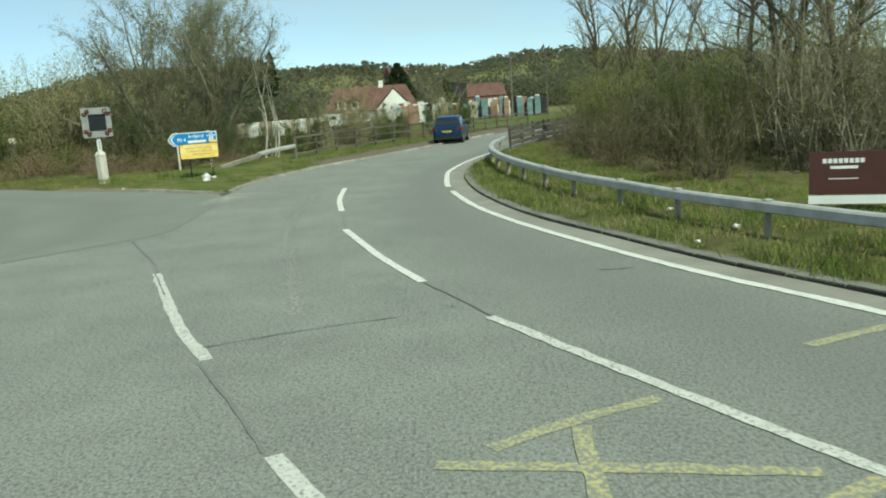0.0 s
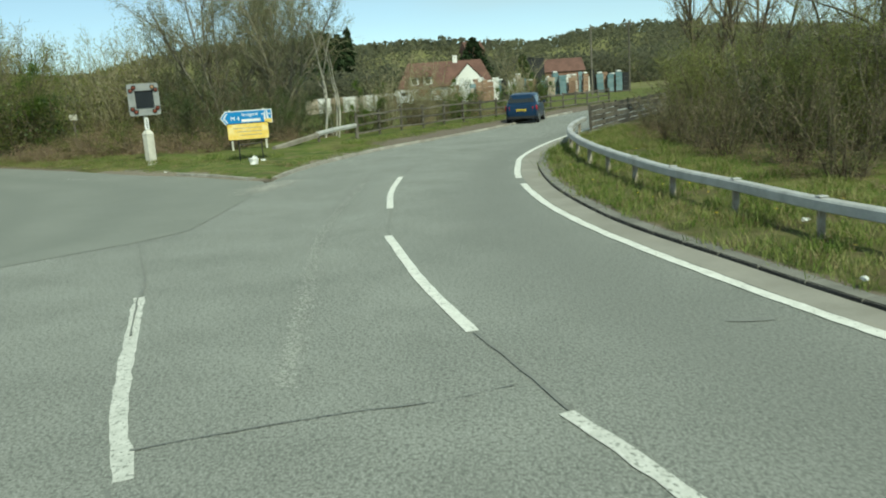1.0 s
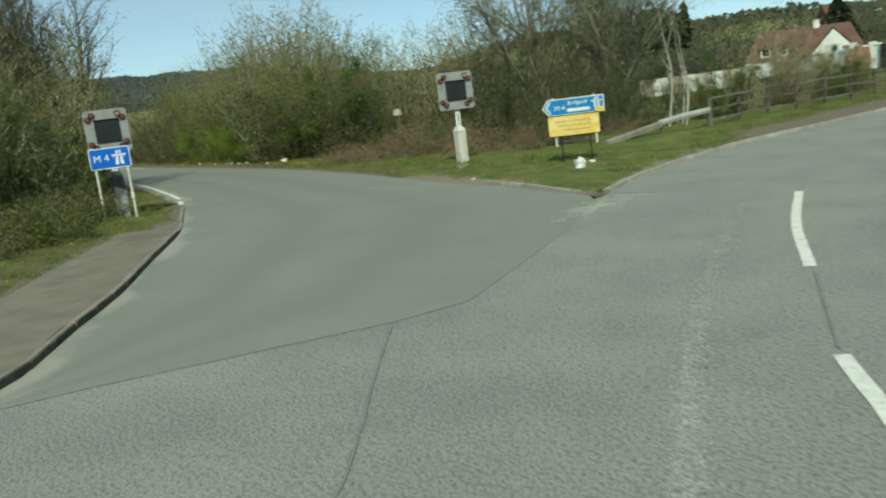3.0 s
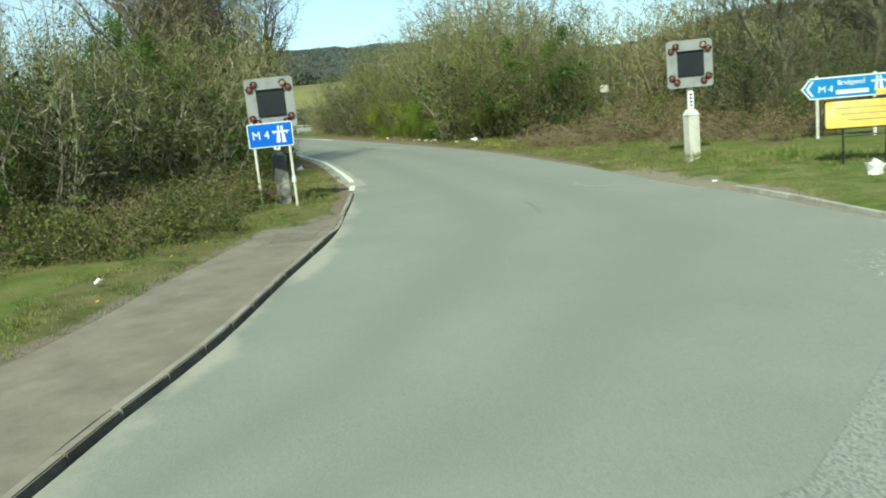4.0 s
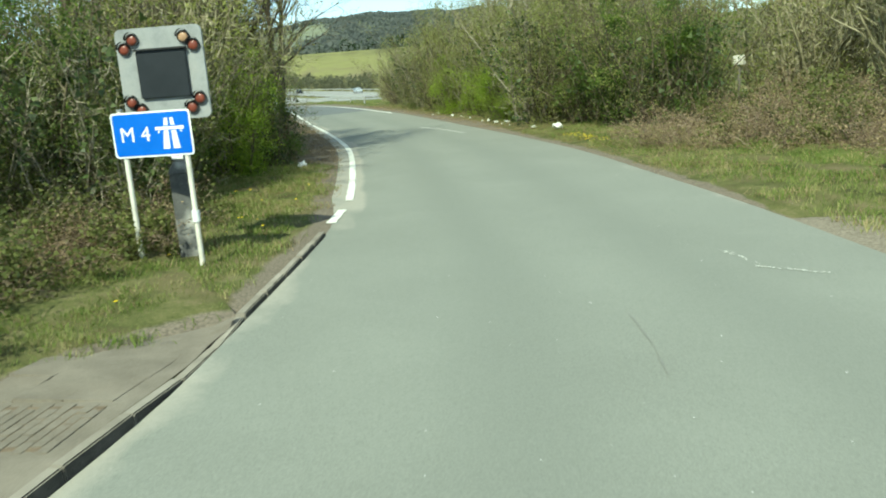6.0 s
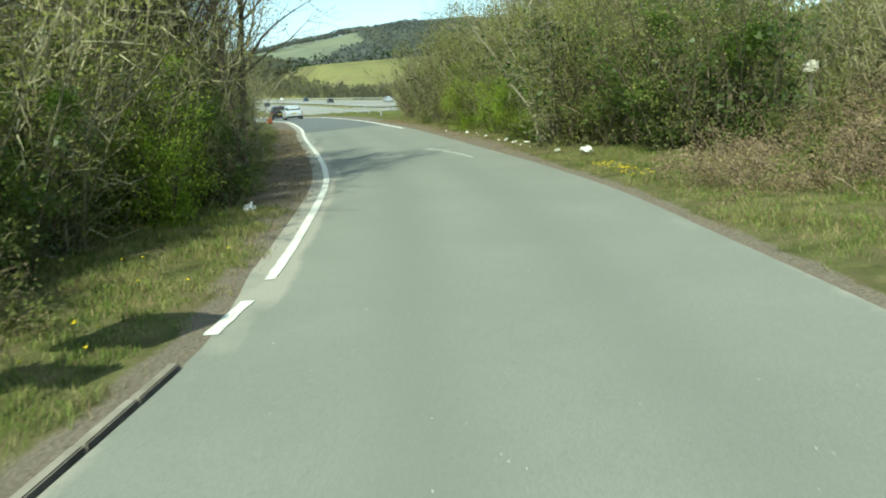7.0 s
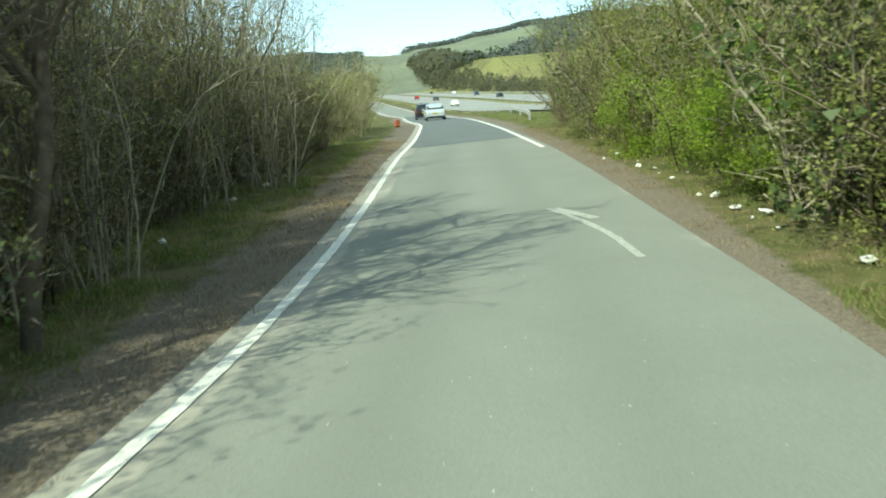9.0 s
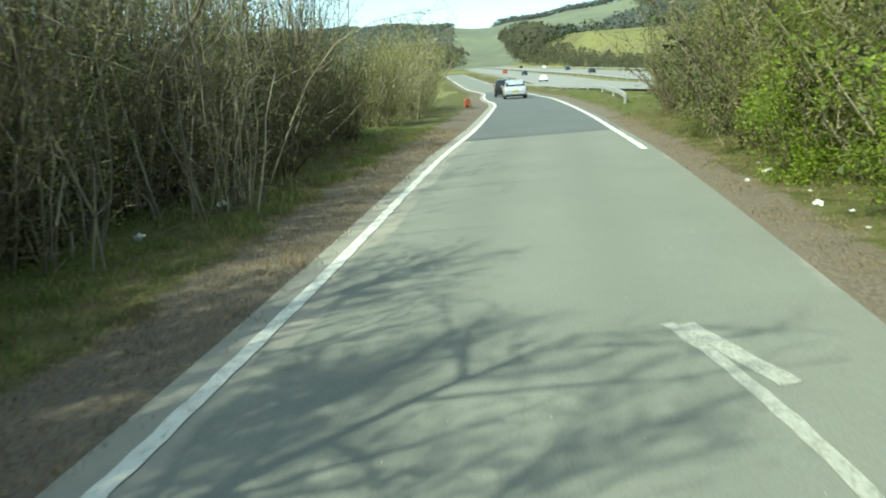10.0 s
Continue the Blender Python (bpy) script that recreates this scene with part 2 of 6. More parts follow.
BIRCH = mat("birch_bark", [(0.12, 0.11, 0.09), (0.42, 0.4, 0.35), (0.55, 0.53, 0.47)], 4, 0.8, 0.4, 30, 0.6, spec=0.2)
LEAF_OLIVE = mat("leaf_olive", [(0.068, 0.08, 0.026), (0.142, 0.165, 0.049), (0.225, 0.238, 0.078)], 0.7, 0.6, 0, 20, 0.2, per_island=0.4, spec=0.25, transmit=0.48)
LEAF_GREEN = mat("leaf_green", [(0.046, 0.085, 0.016), (0.098, 0.163, 0.026), (0.169, 0.234, 0.039)], 0.7, 0.6, 0, 20, 0.2, per_island=0.4, spec=0.25, transmit=0.42)
LEAF_BRIGHT = mat("leaf_bright", [(0.145, 0.215, 0.023), (0.25, 0.355, 0.04), (0.38, 0.47, 0.07)], 0.8, 0.55, 0, 20, 0.2, per_island=0.4, spec=0.25, transmit=0.5)
LEAF_YELLOW = mat("leaf_yellow", [(0.15, 0.17, 0.045), (0.25, 0.268, 0.07), (0.36, 0.365, 0.115)], 0.8, 0.6, 0, 20, 0.2, per_island=0.35, spec=0.25, transmit=0.5)
LEAF_DEAD = mat("leaf_dead", [(0.14, 0.1, 0.058), (0.275, 0.207, 0.12), (0.41, 0.325, 0.2)], 0.9, 0.8, 0, 20, 0.2, per_island=0.45, spec=0.15, transmit=0.35)
LEAF_DARK = mat("leaf_dark", [(0.028, 0.045, 0.014), (0.059, 0.087, 0.025), (0.105, 0.133, 0.039)], 0.8, 0.5, 0, 20, 0.2, per_island=0.4, spec=0.35, transmit=0.2)
STEEL = mat("galvanised_steel", [(0.33, 0.33, 0.325), (0.44, 0.44, 0.43), (0.52, 0.52, 0.505)], 3, 0.55, 0.1, 40, 0.4, metal=0.12, patch=0.4, patch_colour=(0.3, 0.28, 0.25), patch_scale=2)
POST_PAINT = mat("cream_post", [(0.5, 0.48, 0.42), (0.62, 0.6, 0.54), (0.68, 0.66, 0.6)], 2.5, 0.6, 0.15, 40, 0.4, patch=0.3, patch_colour=(0.36, 0.32, 0.26), patch_scale=3)
BOARD = mat("grey_board", [(0.19, 0.2, 0.205), (0.26, 0.27, 0.275), (0.32, 0.33, 0.335)], 3, 0.6, 0.1, 50, 0.5, patch=0.4, patch_colour=(0.26, 0.25, 0.24), patch_scale=3)
POST_DARK = mat("dark_weathered_post", [(0.05, 0.05, 0.05), (0.09, 0.09, 0.088), (0.13, 0.13, 0.125)], 2.5, 0.8, 0.2, 40, 0.5, patch=0.8, patch_colour=(0.5, 0.49, 0.46), patch_scale=2.2)
SCREEN = mat("dark_display", [(0.012, 0.015, 0.019), (0.02, 0.024, 0.03)], 3, 0.5, 0.05, 80, 0.3, spec=0.25)
BLACK = mat("black_plastic", [(0.012, 0.012, 0.013), (0.025, 0.025, 0.026)], 4, 0.5, 0.1, 60, 0.3)
LENS_RED = mat("amber_lens", [(0.13, 0.032, 0.022), (0.22, 0.06, 0.038)], 12, 0.3, 0.1, 60, 0.3)
LENS_PALE = mat("pale_lens", [(0.32, 0.19, 0.11), (0.45, 0.3, 0.19)], 12, 0.25, 0.1, 60, 0.3)
SIGN_BLUE = mat("sign_blue", [(0.0, 0.09, 0.48), (0.005, 0.13, 0.62)], 2, 0.45, 0.0, 40, 0.2)
SIGN_CYAN = mat("faded_sign_blue", [(0.005, 0.17, 0.46), (0.02, 0.23, 0.56)], 2, 0.5, 0.0, 40, 0.2)
SIGN_WHITE = mat("sign_white", [(0.66, 0.67, 0.68), (0.78, 0.79, 0.8)], 2, 0.45, 0.0, 40, 0.2)
SIGN_YELLOW = mat("sign_yellow", [(0.66, 0.44, 0.07), (0.76, 0.55, 0.14), (0.8, 0.64, 0.27)], 3, 0.6, 0.3, 12, 0.4, patch=0.35, patch_colour=(0.75, 0.68, 0.45), patch_scale=3)
WOOD = mat("weathered_wood", [(0.06, 0.053, 0.043), (0.115, 0.103, 0.085), (0.19, 0.173, 0.145)], 3, 0.9, 0.5, 40, 0.5, per_object=0.25)
LITTER = mat("litter_white", [(0.55, 0.55, 0.53), (0.75, 0.75, 0.73)], 6, 0.6, 0.3, 20, 0.4)
DANDELION = mat("dandelion", [(0.6, 0.42, 0.0), (0.75, 0.58, 0.01)], 5, 0.6, 0, 20, 0.3)
ROOF = mat("roof_tile", [(0.085, 0.045, 0.036), (0.125, 0.066, 0.052), (0.17, 0.092, 0.072)], 0.6, 0.85, 0.3, 6, 0.5)
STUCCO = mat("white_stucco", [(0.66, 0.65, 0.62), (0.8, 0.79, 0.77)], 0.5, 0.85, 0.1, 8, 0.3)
BRICK = mat("brick", [(0.13, 0.075, 0.055), (0.19, 0.11, 0.08), (0.25, 0.155, 0.115)], 0.8, 0.9, 0.2, 8, 0.5)
GLASS = mat("dark_glass", [(0.012, 0.015, 0.018), (0.022, 0.027, 0.03)], 1, 0.08, 0.0, 10, 0.2, spec=0.7)
SILVER = mat("silver_paint", [(0.5, 0.54, 0.57), (0.58, 0.62, 0.65)], 1, 0.28, 0.0, 300, 0.3, metal=0.55)
BLUE_PAINT = mat("blue_paint", [(0.004, 0.02, 0.05), (0.008, 0.032, 0.08)], 1, 0.3, 0.0, 300, 0.3, metal=0.2)
BLACK_PAINT = mat("black_paint", [(0.012, 0.012, 0.014), (0.02, 0.02, 0.023)], 1, 0.25, 0.0, 300, 0.3)
WHITE_PAINT = mat("white_paint", [(0.68, 0.69, 0.7), (0.78, 0.79, 0.8)], 1, 0.3, 0.0, 300, 0.3)
TYRE = mat("tyre", [(0.015, 0.015, 0.015), (0.03, 0.03, 0.03)], 4, 0.85, 0.2, 60, 0.3)
ALLOY = mat("alloy", [(0.3, 0.31, 0.32), (0.45, 0.46, 0.47)], 4, 0.35, 0.0, 60, 0.3, metal=0.8)
TAIL_RED = mat("tail_lens", [(0.3, 0.01, 0.015), (0.42, 0.02, 0.02)], 6, 0.2, 0.0, 60, 0.3)
PLATE = mat("plate_yellow", [(0.7, 0.5, 0.04), (0.8, 0.6, 0.06)], 3, 0.4, 0.0, 60, 0.2)
MAROON = mat("maroon_panel", [(0.055, 0.02, 0.018), (0.08, 0.03, 0.026)], 1, 0.5, 0.05, 30, 0.3)
ORANGE = mat("orange_plastic", [(0.3, 0.08, 0.03), (0.42, 0.13, 0.05)], 4, 0.6, 0.1, 30, 0.3)
TEAL = mat("teal_paint", [(0.12, 0.2, 0.22), (0.2, 0.28, 0.3)], 2, 0.7, 0.1, 30, 0.4, per_object=0.6)
PALE_STONE = mat("pale_stone", [(0.3, 0.24, 0.18), (0.42, 0.36, 0.29), (0.5, 0.45, 0.4)], 2, 0.85, 0.2, 20, 0.4, per_object=0.7)
TERRACOTTA = mat("terracotta", [(0.2, 0.125, 0.085), (0.3, 0.2, 0.14)], 2, 0.85, 0.2, 20, 0.4, per_object=0.7)


# ---- mesh helpers ----
def mesh_object(name, verts, faces, material, parent=None, smooth=False):
    me = bpy.data.meshes.new(name)
    me.from_pydata([tuple(v) for v in verts], [], [tuple(f) for f in faces])
    me.materials.append(material)
    if smooth:
        me.shade_smooth()
    ob = new(name, me)
    ob.parent = parent
    return ob


def quad_soup(name, quads, material, parent=None):
    """Many separate quads, an (n, 4, 3) array, as one mesh."""
    n = len(quads)
    me = bpy.data.meshes.new(name)
    me.vertices.add(4 * n)
    me.vertices.foreach_set("co", np.asarray(quads, dtype=np.float32).ravel())
    me.loops.add(4 * n)
    me.loops.foreach_set("vertex_index", np.arange(4 * n, dtype=np.int32))
    me.polygons.add(n)
    me.polygons.foreach_set("loop_start", np.arange(0, 4 * n, 4, dtype=np.int32))
    me.update(calc_edges=True)
    me.materials.append(material)
    ob = new(name, me)
    ob.parent = parent
    return ob


def tri_soup(name, tris, material, parent=None):
    """Many separate triangles, an (n, 3, 3) array, as one mesh."""
    n = len(tris)
    me = bpy.data.meshes.new(name)
    me.vertices.add(3 * n)
    me.vertices.foreach_set("co", np.asarray(tris, dtype=np.float32).ravel())
    me.loops.add(3 * n)
    me.loops.foreach_set("vertex_index", np.arange(3 * n, dtype=np.int32))
    me.polygons.add(n)
    me.polygons.foreach_set("loop_start", np.arange(0, 3 * n, 3, dtype=np.int32))
    me.update(calc_edges=True)
    me.materials.append(material)
    ob = new(name, me)
    ob.parent = parent
    return ob


def prisms(name, segs, material, parent=None, sides=3, thin=0.0065, wide=1.5):
    """Tapered sticks, each (p0, p1, r0, r1), as one mesh; those thinner than thin are flat slips."""
    s = np.array([(*a, *b, r, q) for a, b, r, q in segs], dtype=float)
    s = np.concatenate([s[s[:, 6] >= thin], s[s[:, 6] < thin]])
    cut = int((s[:, 6] >= thin).sum())
    p0, p1, r0, r1 = s[:, :3], s[:, 3:6], s[:, 6:7], s[:, 7:8]
    d = p1 - p0
    d /= np.linalg.norm(d, axis=1, keepdims=True) + 1e-9
    ref = np.where(np.abs(d[:, 2:3]) > 0.9, np.array([[1.0, 0, 0]]), np.array([[0, 0, 1.0]]))
    u = np.cross(d, ref)
    u /= np.linalg.norm(u, axis=1, keepdims=True) + 1e-9
    v = np.cross(d, u)
    rings = []
    for p, r in ((p0, r0), (p1, r1)):
        for k in range(sides):
            a = 2 * math.pi * k / sides
            rings.append((p + r * (math.cos(a) * u + math.sin(a) * v))[:cut])
    rings = np.array(rings).transpose(1, 0, 2).reshape(-1, 3)
    idx = np.array([[k, (k + 1) % sides, sides + (k + 1) % sides, sides + k] for k in range(sides)])
    faces = (idx[None] + 2 * sides * np.arange(cut)[:, None, None]).reshape(-1)
    turn = np.random.default_rng(len(s)).uniform(0, math.pi, (len(s) - cut, 1))
    w = np.cos(turn) * u[cut:] + np.sin(turn) * v[cut:]
    flat = np.stack([p0[cut:] - w * r0[cut:] * wide, p0[cut:] + w * r0[cut:] * wide, p1[cut:]], 1).reshape(-1, 3)
    starts = np.concatenate([np.arange(0, len(faces), 4), len(faces) + np.arange(0, len(flat), 3)])
    faces = np.concatenate([faces, len(rings) + np.arange(len(flat))])
    verts = np.concatenate([rings, flat])
    me = bpy.data.meshes.new(name)
    me.vertices.add(len(verts))
    me.vertices.foreach_set("co", verts.astype(np.float32).ravel())
    me.loops.add(len(faces))
    me.loops.foreach_set("vertex_index", faces.astype(np.int32))
    me.polygons.add(len(starts))
    me.polygons.foreach_set("loop_start", starts.astype(np.int32))
    me.update(calc_edges=True)
    me.shade_smooth()
    me.materials.append(material)
    ob = new(name, me)
    ob.parent = parent
    return ob


def box(bm, size, m=Matrix(), bevel=0.0):
    """A bevelled box of that size, centred on m, added to bm."""
    made = bmesh.ops.create_cube(bm, size=1, matrix=m @ Matrix.Diagonal((*size, 1)))["verts"]
    if bevel:
        edges = list({e for v in made for e in v.link_edges})
        bmesh.ops.bevel(bm, geom=edges, offset=bevel, segments=2, affect="EDGES")


def tube(bm, r0, r1, depth, m=Matrix(), segments=16):
    bmesh.ops.create_cone(bm, cap_ends=True, segments=segments, radius1=r0, radius2=r1, depth=depth, matrix=m)


def part(name, bm, material, parent=None, label="", smooth=False):
    me = bpy.data.meshes.new(name)
    bm.to_mesh(me)
    bm.free()
    me.materials.append(material)
    if smooth:
        me.shade_smooth()
    ob = new(name, me)
    ob.parent = parent
    return tagged(ob, label)


def thing(name, m, label, category, group="", kind=""):
    ob = new(name)
    ob.empty_display_size = 0.2
    ob.matrix_world = m
    return tagged(ob, label, category, group, kind)


def smooth_line(points, step):
    """Points every step metres along a Catmull-Rom curve through the given ones."""
    p = np.array(points, dtype=float)
    p = np.vstack([2 * p[0] - p[1], p, 2 * p[-1] - p[-2]])
    fine = []
    for i in range(1, len(p) - 2):
        for t in np.linspace(0, 1, 24, endpoint=False):
            a, b, c, d = p[i - 1], p[i], p[i + 1], p[i + 2]
            fine.append(0.5 * (2 * b + (c - a) * t + (2 * a - 5 * b + 4 * c - d) * t * t + (3 * b - a - 3 * c + d) * t ** 3))
    fine.append(p[-2])
    return even(np.array(fine), step)


def even(p, step, count=0):
    s = np.concatenate([[0], np.cumsum(np.linalg.norm(np.diff(p, axis=0), axis=1))])
    k = count or max(2, int(round(s[-1] / step)) + 1)
    at = np.linspace(0, s[-1], k)
    return np.stack([np.interp(at, s, p[:, i]) for i in range(p.shape[1])], 1)


def offset(line, d):
    """The line moved d metres to its left; d may vary along it."""
    t = np.gradient(line, axis=0)
    t /= np.linalg.norm(t, axis=1, keepdims=True) + 1e-9
    return line + np.stack([-t[:, 1], t[:, 0]], 1) * np.reshape(d, (-1, 1))


def fall(x, y):
    """Height of the level: flat, then down to the motorway."""
    u = (np.asarray(x) + 40) * -0.88 + (np.asarray(y) - 46) * 0.47
    s = np.clip((u - 12) / 170, 0, 1)
    return -3.2 * s * s * (3 - 2 * s)


def loft(name, a, b, across, height, material, parent=None, count=0):
    """A sheet between two lines. height(s, x, y): metres over the level, s from 0 at a to 1 at b."""
    n = count or max(len(a), len(b))
    a, b = even(a, 1, n), even(b, 1, n)
    verts, faces = [], []
    for i in range(n):
        for j in range(across + 1):
            s = j / across
            x, y = a[i] * (1 - s) + b[i] * s
            verts.append((x, y, float(fall(x, y)) + height(s, x, y)))
    w = across + 1
    for i in range(n - 1):
        for j in range(across):
            k = i * w + j
            faces.append((k, k + 1, k + w + 1, k + w))
    ob = mesh_object(name, verts, faces, material, parent, smooth=True)
    me = ob.data
    if sum(p.normal.z for p in me.polygons) < 0:
        me.flip_normals()
    return ob


def stripe(name, line, width, z, material, parent=None, ragged=0.0):
    line = np.asarray(line)
    wob = ragged * np.array([noise.noise((p[0] * 3, p[1] * 3, 7.0)) for p in line])
    wob2 = ragged * np.array([noise.noise((p[0] * 3, p[1] * 3, 3.0)) for p in line])
    return loft(name, offset(line, width / 2 + wob), offset(line, -width / 2 + wob2), 1, lambda s, x, y: z, material, parent, count=len(line))


# ---- lines of the plan (x, y) ----
LEFT = smooth_line([(-16, -40), (-12, -20), (-10.2, -6), (-9.4, 4), (-9.35, 11), (-10.3, 15.6), (-11.6, 17.7), (-12.97, 19.85), (-14.9, 22.4), (-17.15, 25.45),
                    (-18.8, 27.3), (-22.2, 30.9), (-24.5, 33.05), (-28.3, 36.05), (-33.19, 39.67), (-37.15, 42.22), (-42.25, 45.2), (-49.68, 49.35), (-54.66, 52.2),
                    (-61.8, 56.4), (-73, 62.5), (-83, 67.6), (-100.5, 75.2), (-152.7, 99.4), (-242, 134.9), (-420, 206)], 0.6)
RIGHT = smooth_line([(-7.1, 27.95), (-8.5, 29.0), (-10.95, 31.1), (-13.25, 32.56), (-17.25, 35.8), (-21.05, 38.65), (-25.12, 41.62), (-30.34, 44.88), (-35, 47.55), (-40.6, 50.75),
                     (-45.08, 53.28), (-49.72, 55.82), (-55.87, 58.98), (-65.37, 63.85), (-85.3, 73.7), (-102, 81.4), (-175, 115.8), (-296, 165.1), (-420, 216)], 0.6)
MAIN_L = smooth_line([(-7.1, 27.95), (-7.08, 30.3), (-6.35, 34.1), (-5.1, 38.2), (-3.4, 41.9), (-1.4, 46.4), (1.1, 52.6), (4.2, 60), (8.5, 68), (15, 77), (25, 87), (40, 97), (70, 110), (130, 130)], 0.6)
MAIN_R = smooth_line([(16, -40), (13, -20), (9.6, -4), (7.05, 4.5), (5.04, 9.4), (3.98, 11.8), (3.0, 14.65), (1.9, 18.12), (1.12, 22.6), (0.86, 26.6), (0.92, 29.4), (1.28, 32.5),
                      (2.3, 37), (4.3, 43), (7, 50), (10.5, 57.5), (15, 65), (22, 74), (32, 83), (46, 91), (74, 102), (134, 122)], 0.6)
EDGE_LINE = smooth_line([(15.2, -40), (12.2, -20), (8.8, -4), (6.6, 4.2), (4.64, 8.9), (3.56, 11.28), (2.59, 13.93), (1.5, 17.42), (0.76, 20.85), (0.31, 24.9), (0.27, 28), (0.5, 31.6), (1.68, 36.85),
                         (3.7, 43), (6.4, 50), (9.9, 57.7), (14.4, 65.3), (21.5, 74.5)], 0.3)
SEAM = smooth_line([(-9.9, 15.2), (-9.2, 16.1), (-8.4, 16.95), (-7.7, 17.75), (-7.0, 18.5), (-6.42, 19.35), (-6.44, 20.7), (-6.54, 22.2), (-6.62, 24.0), (-6.9, 26.2), (-7.1, 27.95)], 0.4)


def near(line, x, y):
    """Index of the line's point nearest to a place."""
    return int(np.argmin(np.hypot(line[:, 0] - x, line[:, 1] - y)))


def gap_to(line, pts):
    out = np.full(len(pts), 1e9)
    for i in range(0, len(pts), 4000):
        d = np.hypot(pts[i:i + 4000, None, 0] - line[None, :, 0], pts[i:i + 4000, None, 1] - line[None, :, 1])
        out[i:i + 4000] = d.min(1)
    return out


def inside(poly, pts):
    x, y = pts[:, 0], pts[:, 1]
    res = np.zeros(len(pts), bool)
    j = len(poly) - 1
    for i in range(len(poly)):
        (xi, yi), (xj, yj) = poly[i], poly[j]
        if yi != yj:
            res ^= ((yi > y) != (yj > y)) & (x < (xj - xi) * (y - yi) / (yj - yi) + xi)
        j = i
    return res


MWAY_A = np.array([(-75, 77.5), (-131, 102.3), (-262, 160.3), (-500, 258.0), (-760, 365)])
ROAD_POLY = np.vstack([LEFT[::4], RIGHT[::-4], MAIN_L[::4], MAIN_R[::-4]])
MWAY_N = np.array([0.40, 0.915])
MWAY_POLY = np.vstack([MWAY_A - MWAY_N * 2, (MWAY_A + MWAY_N * 44)[::-1]])
ALL_EDGES = np.vstack([LEFT[::2], RIGHT[::2], MAIN_L[::2], MAIN_R[::2]])


def hill(x, y):
    """The land's rise, far from the roads."""
    dx, dy = x + 15, y - 30
    r = np.hypot(dx, dy)
    az = np.degrees(np.arctan2(dy, dx))

    def step(v, a, b):
        s = np.clip((v - a) / (b - a), 0, 1)
        return s * s * (3 - 2 * s)
    wob = 0.75 + 0.35 * np.sin(az * 0.13 + 1.0) * np.sin(az * 0.05 + r * 0.002) + 0.1 * np.sin(az * 0.41 + r * 0.01)
    ahead = step(az, 20, 50) * (1 - step(az, 118, 132))
    west = step(az, 118, 132) * (1 - step(az, 172, 190))
    back = 1 - np.maximum(ahead, west)
    dip = -1.3 * step(r, 50, 95) * (1 - step(r, 260, 500)) * ahead
    lower = 0.5 + 0.5 * step(az, 62, 98)
    h = ahead * lower * (dip + 44 * wob * step(r, 240, 760) + 40 * step(r, 800, 2600))
    off = (x + 131) * 0.40 + (y - 102.3) * 0.915 - 20        # metres beyond the motorway's middle
    field = 21 * step(r, 370, 620) * step(off, 26, 48)
    crest = np.interp(az, [118, 136, 141, 144, 147, 150, 152, 154, 156, 160, 175], [84, 90, 94, 91, 83, 72, 66, 60, 62, 67, 70]) + 1.5 * np.sin(az * 1.7)
    h = h + west * (field + (crest - field) * step(r, 800, 1500))
    h = h + back * (30 * step(r, 300, 1500) + 20 * step(r, 1500, 2600)) * (1 - west)
    return h


def build_ground():
    radii = np.concatenate([np.arange(0.5, 75, 1.1), 75 * 1.045 ** np.arange(1, 88)])
    k = 288
    ang = np.linspace(0, 2 * math.pi, k, endpoint=False)
    pts = np.array([(-15 + r * math.cos(a), 30 + r * math.sin(a)) for r in radii for a in ang])
    d = gap_to(ALL_EDGES, pts)
    d[inside(ROAD_POLY, pts)] *= -1
    s = np.clip((d - 1.6) / 2.5, 0, 1)
    z = fall(pts[:, 0], pts[:, 1]) - 0.16 + 0.34 * s * s * (3 - 2 * s)
    rough = np.array([noise.noise((p[0] * 0.35, p[1] * 0.35, 0.0)) for p in pts])
    z += np.where(d > 2.5, 0.12 * rough, 0) + hill(pts[:, 0], pts[:, 1]) * np.clip((d - 12) / 40, 0, 1)
    m = inside(MWAY_POLY, pts)
    z[m] = fall(pts[m, 0], pts[m, 1]) - 0.25
    verts = [(*p, h) for p, h in zip(pts, z)]
    verts.append((-15, 30, float(fall(-15, 30)) - 0.16))
    faces = []
    for i in range(len(radii) - 1):
        for j in range(k):
            a, b = i * k + j, i * k + (j + 1) % k
            faces.append((a, a + k, b + k, b))
    faces += [(len(verts) - 1, j, (j + 1) % k) for j in range(k)]
    ob = mesh_object("ground", verts, faces, LAND, smooth=True)
    return tagged(ob, "rolling grass and earth land with fields and distant hills", "ground", kind="structure"), verts


ground, GROUND_VERTS = build_ground()
ground.data.materials.append(GRASS)
ground.data.materials.append(HAZED_LAND)
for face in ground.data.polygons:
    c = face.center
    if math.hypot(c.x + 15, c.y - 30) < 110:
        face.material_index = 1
    # Far western land takes the haze-greyed colour.
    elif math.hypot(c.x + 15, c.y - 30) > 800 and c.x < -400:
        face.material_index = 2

# ---- roads ----
i0 = near(MAIN_R, 16, -40)
main_left = np.vstack([LEFT[:near(LEFT, -10.3, 15.6)], np.array([(-10.0, 19), (-8.6, 24)]), MAIN_L])
road = loft("road_main", main_left, MAIN_R, 24, lambda s, x, y: 0.0, ASPHALT, count=260)
across_main = np.tile(np.arange(25) / 24, 260)
lane = road.data.attributes.new("track", "FLOAT", "POINT")
lane.data.foreach_set("value", (0.85 * np.exp(-((across_main - 0.84) / 0.11) ** 2)).astype(np.float32))
tagged(road, "worn grey asphalt main road with a coarse chipped surface", "road", kind="structure")
ia = near(LEFT, -9.9, 15.0)
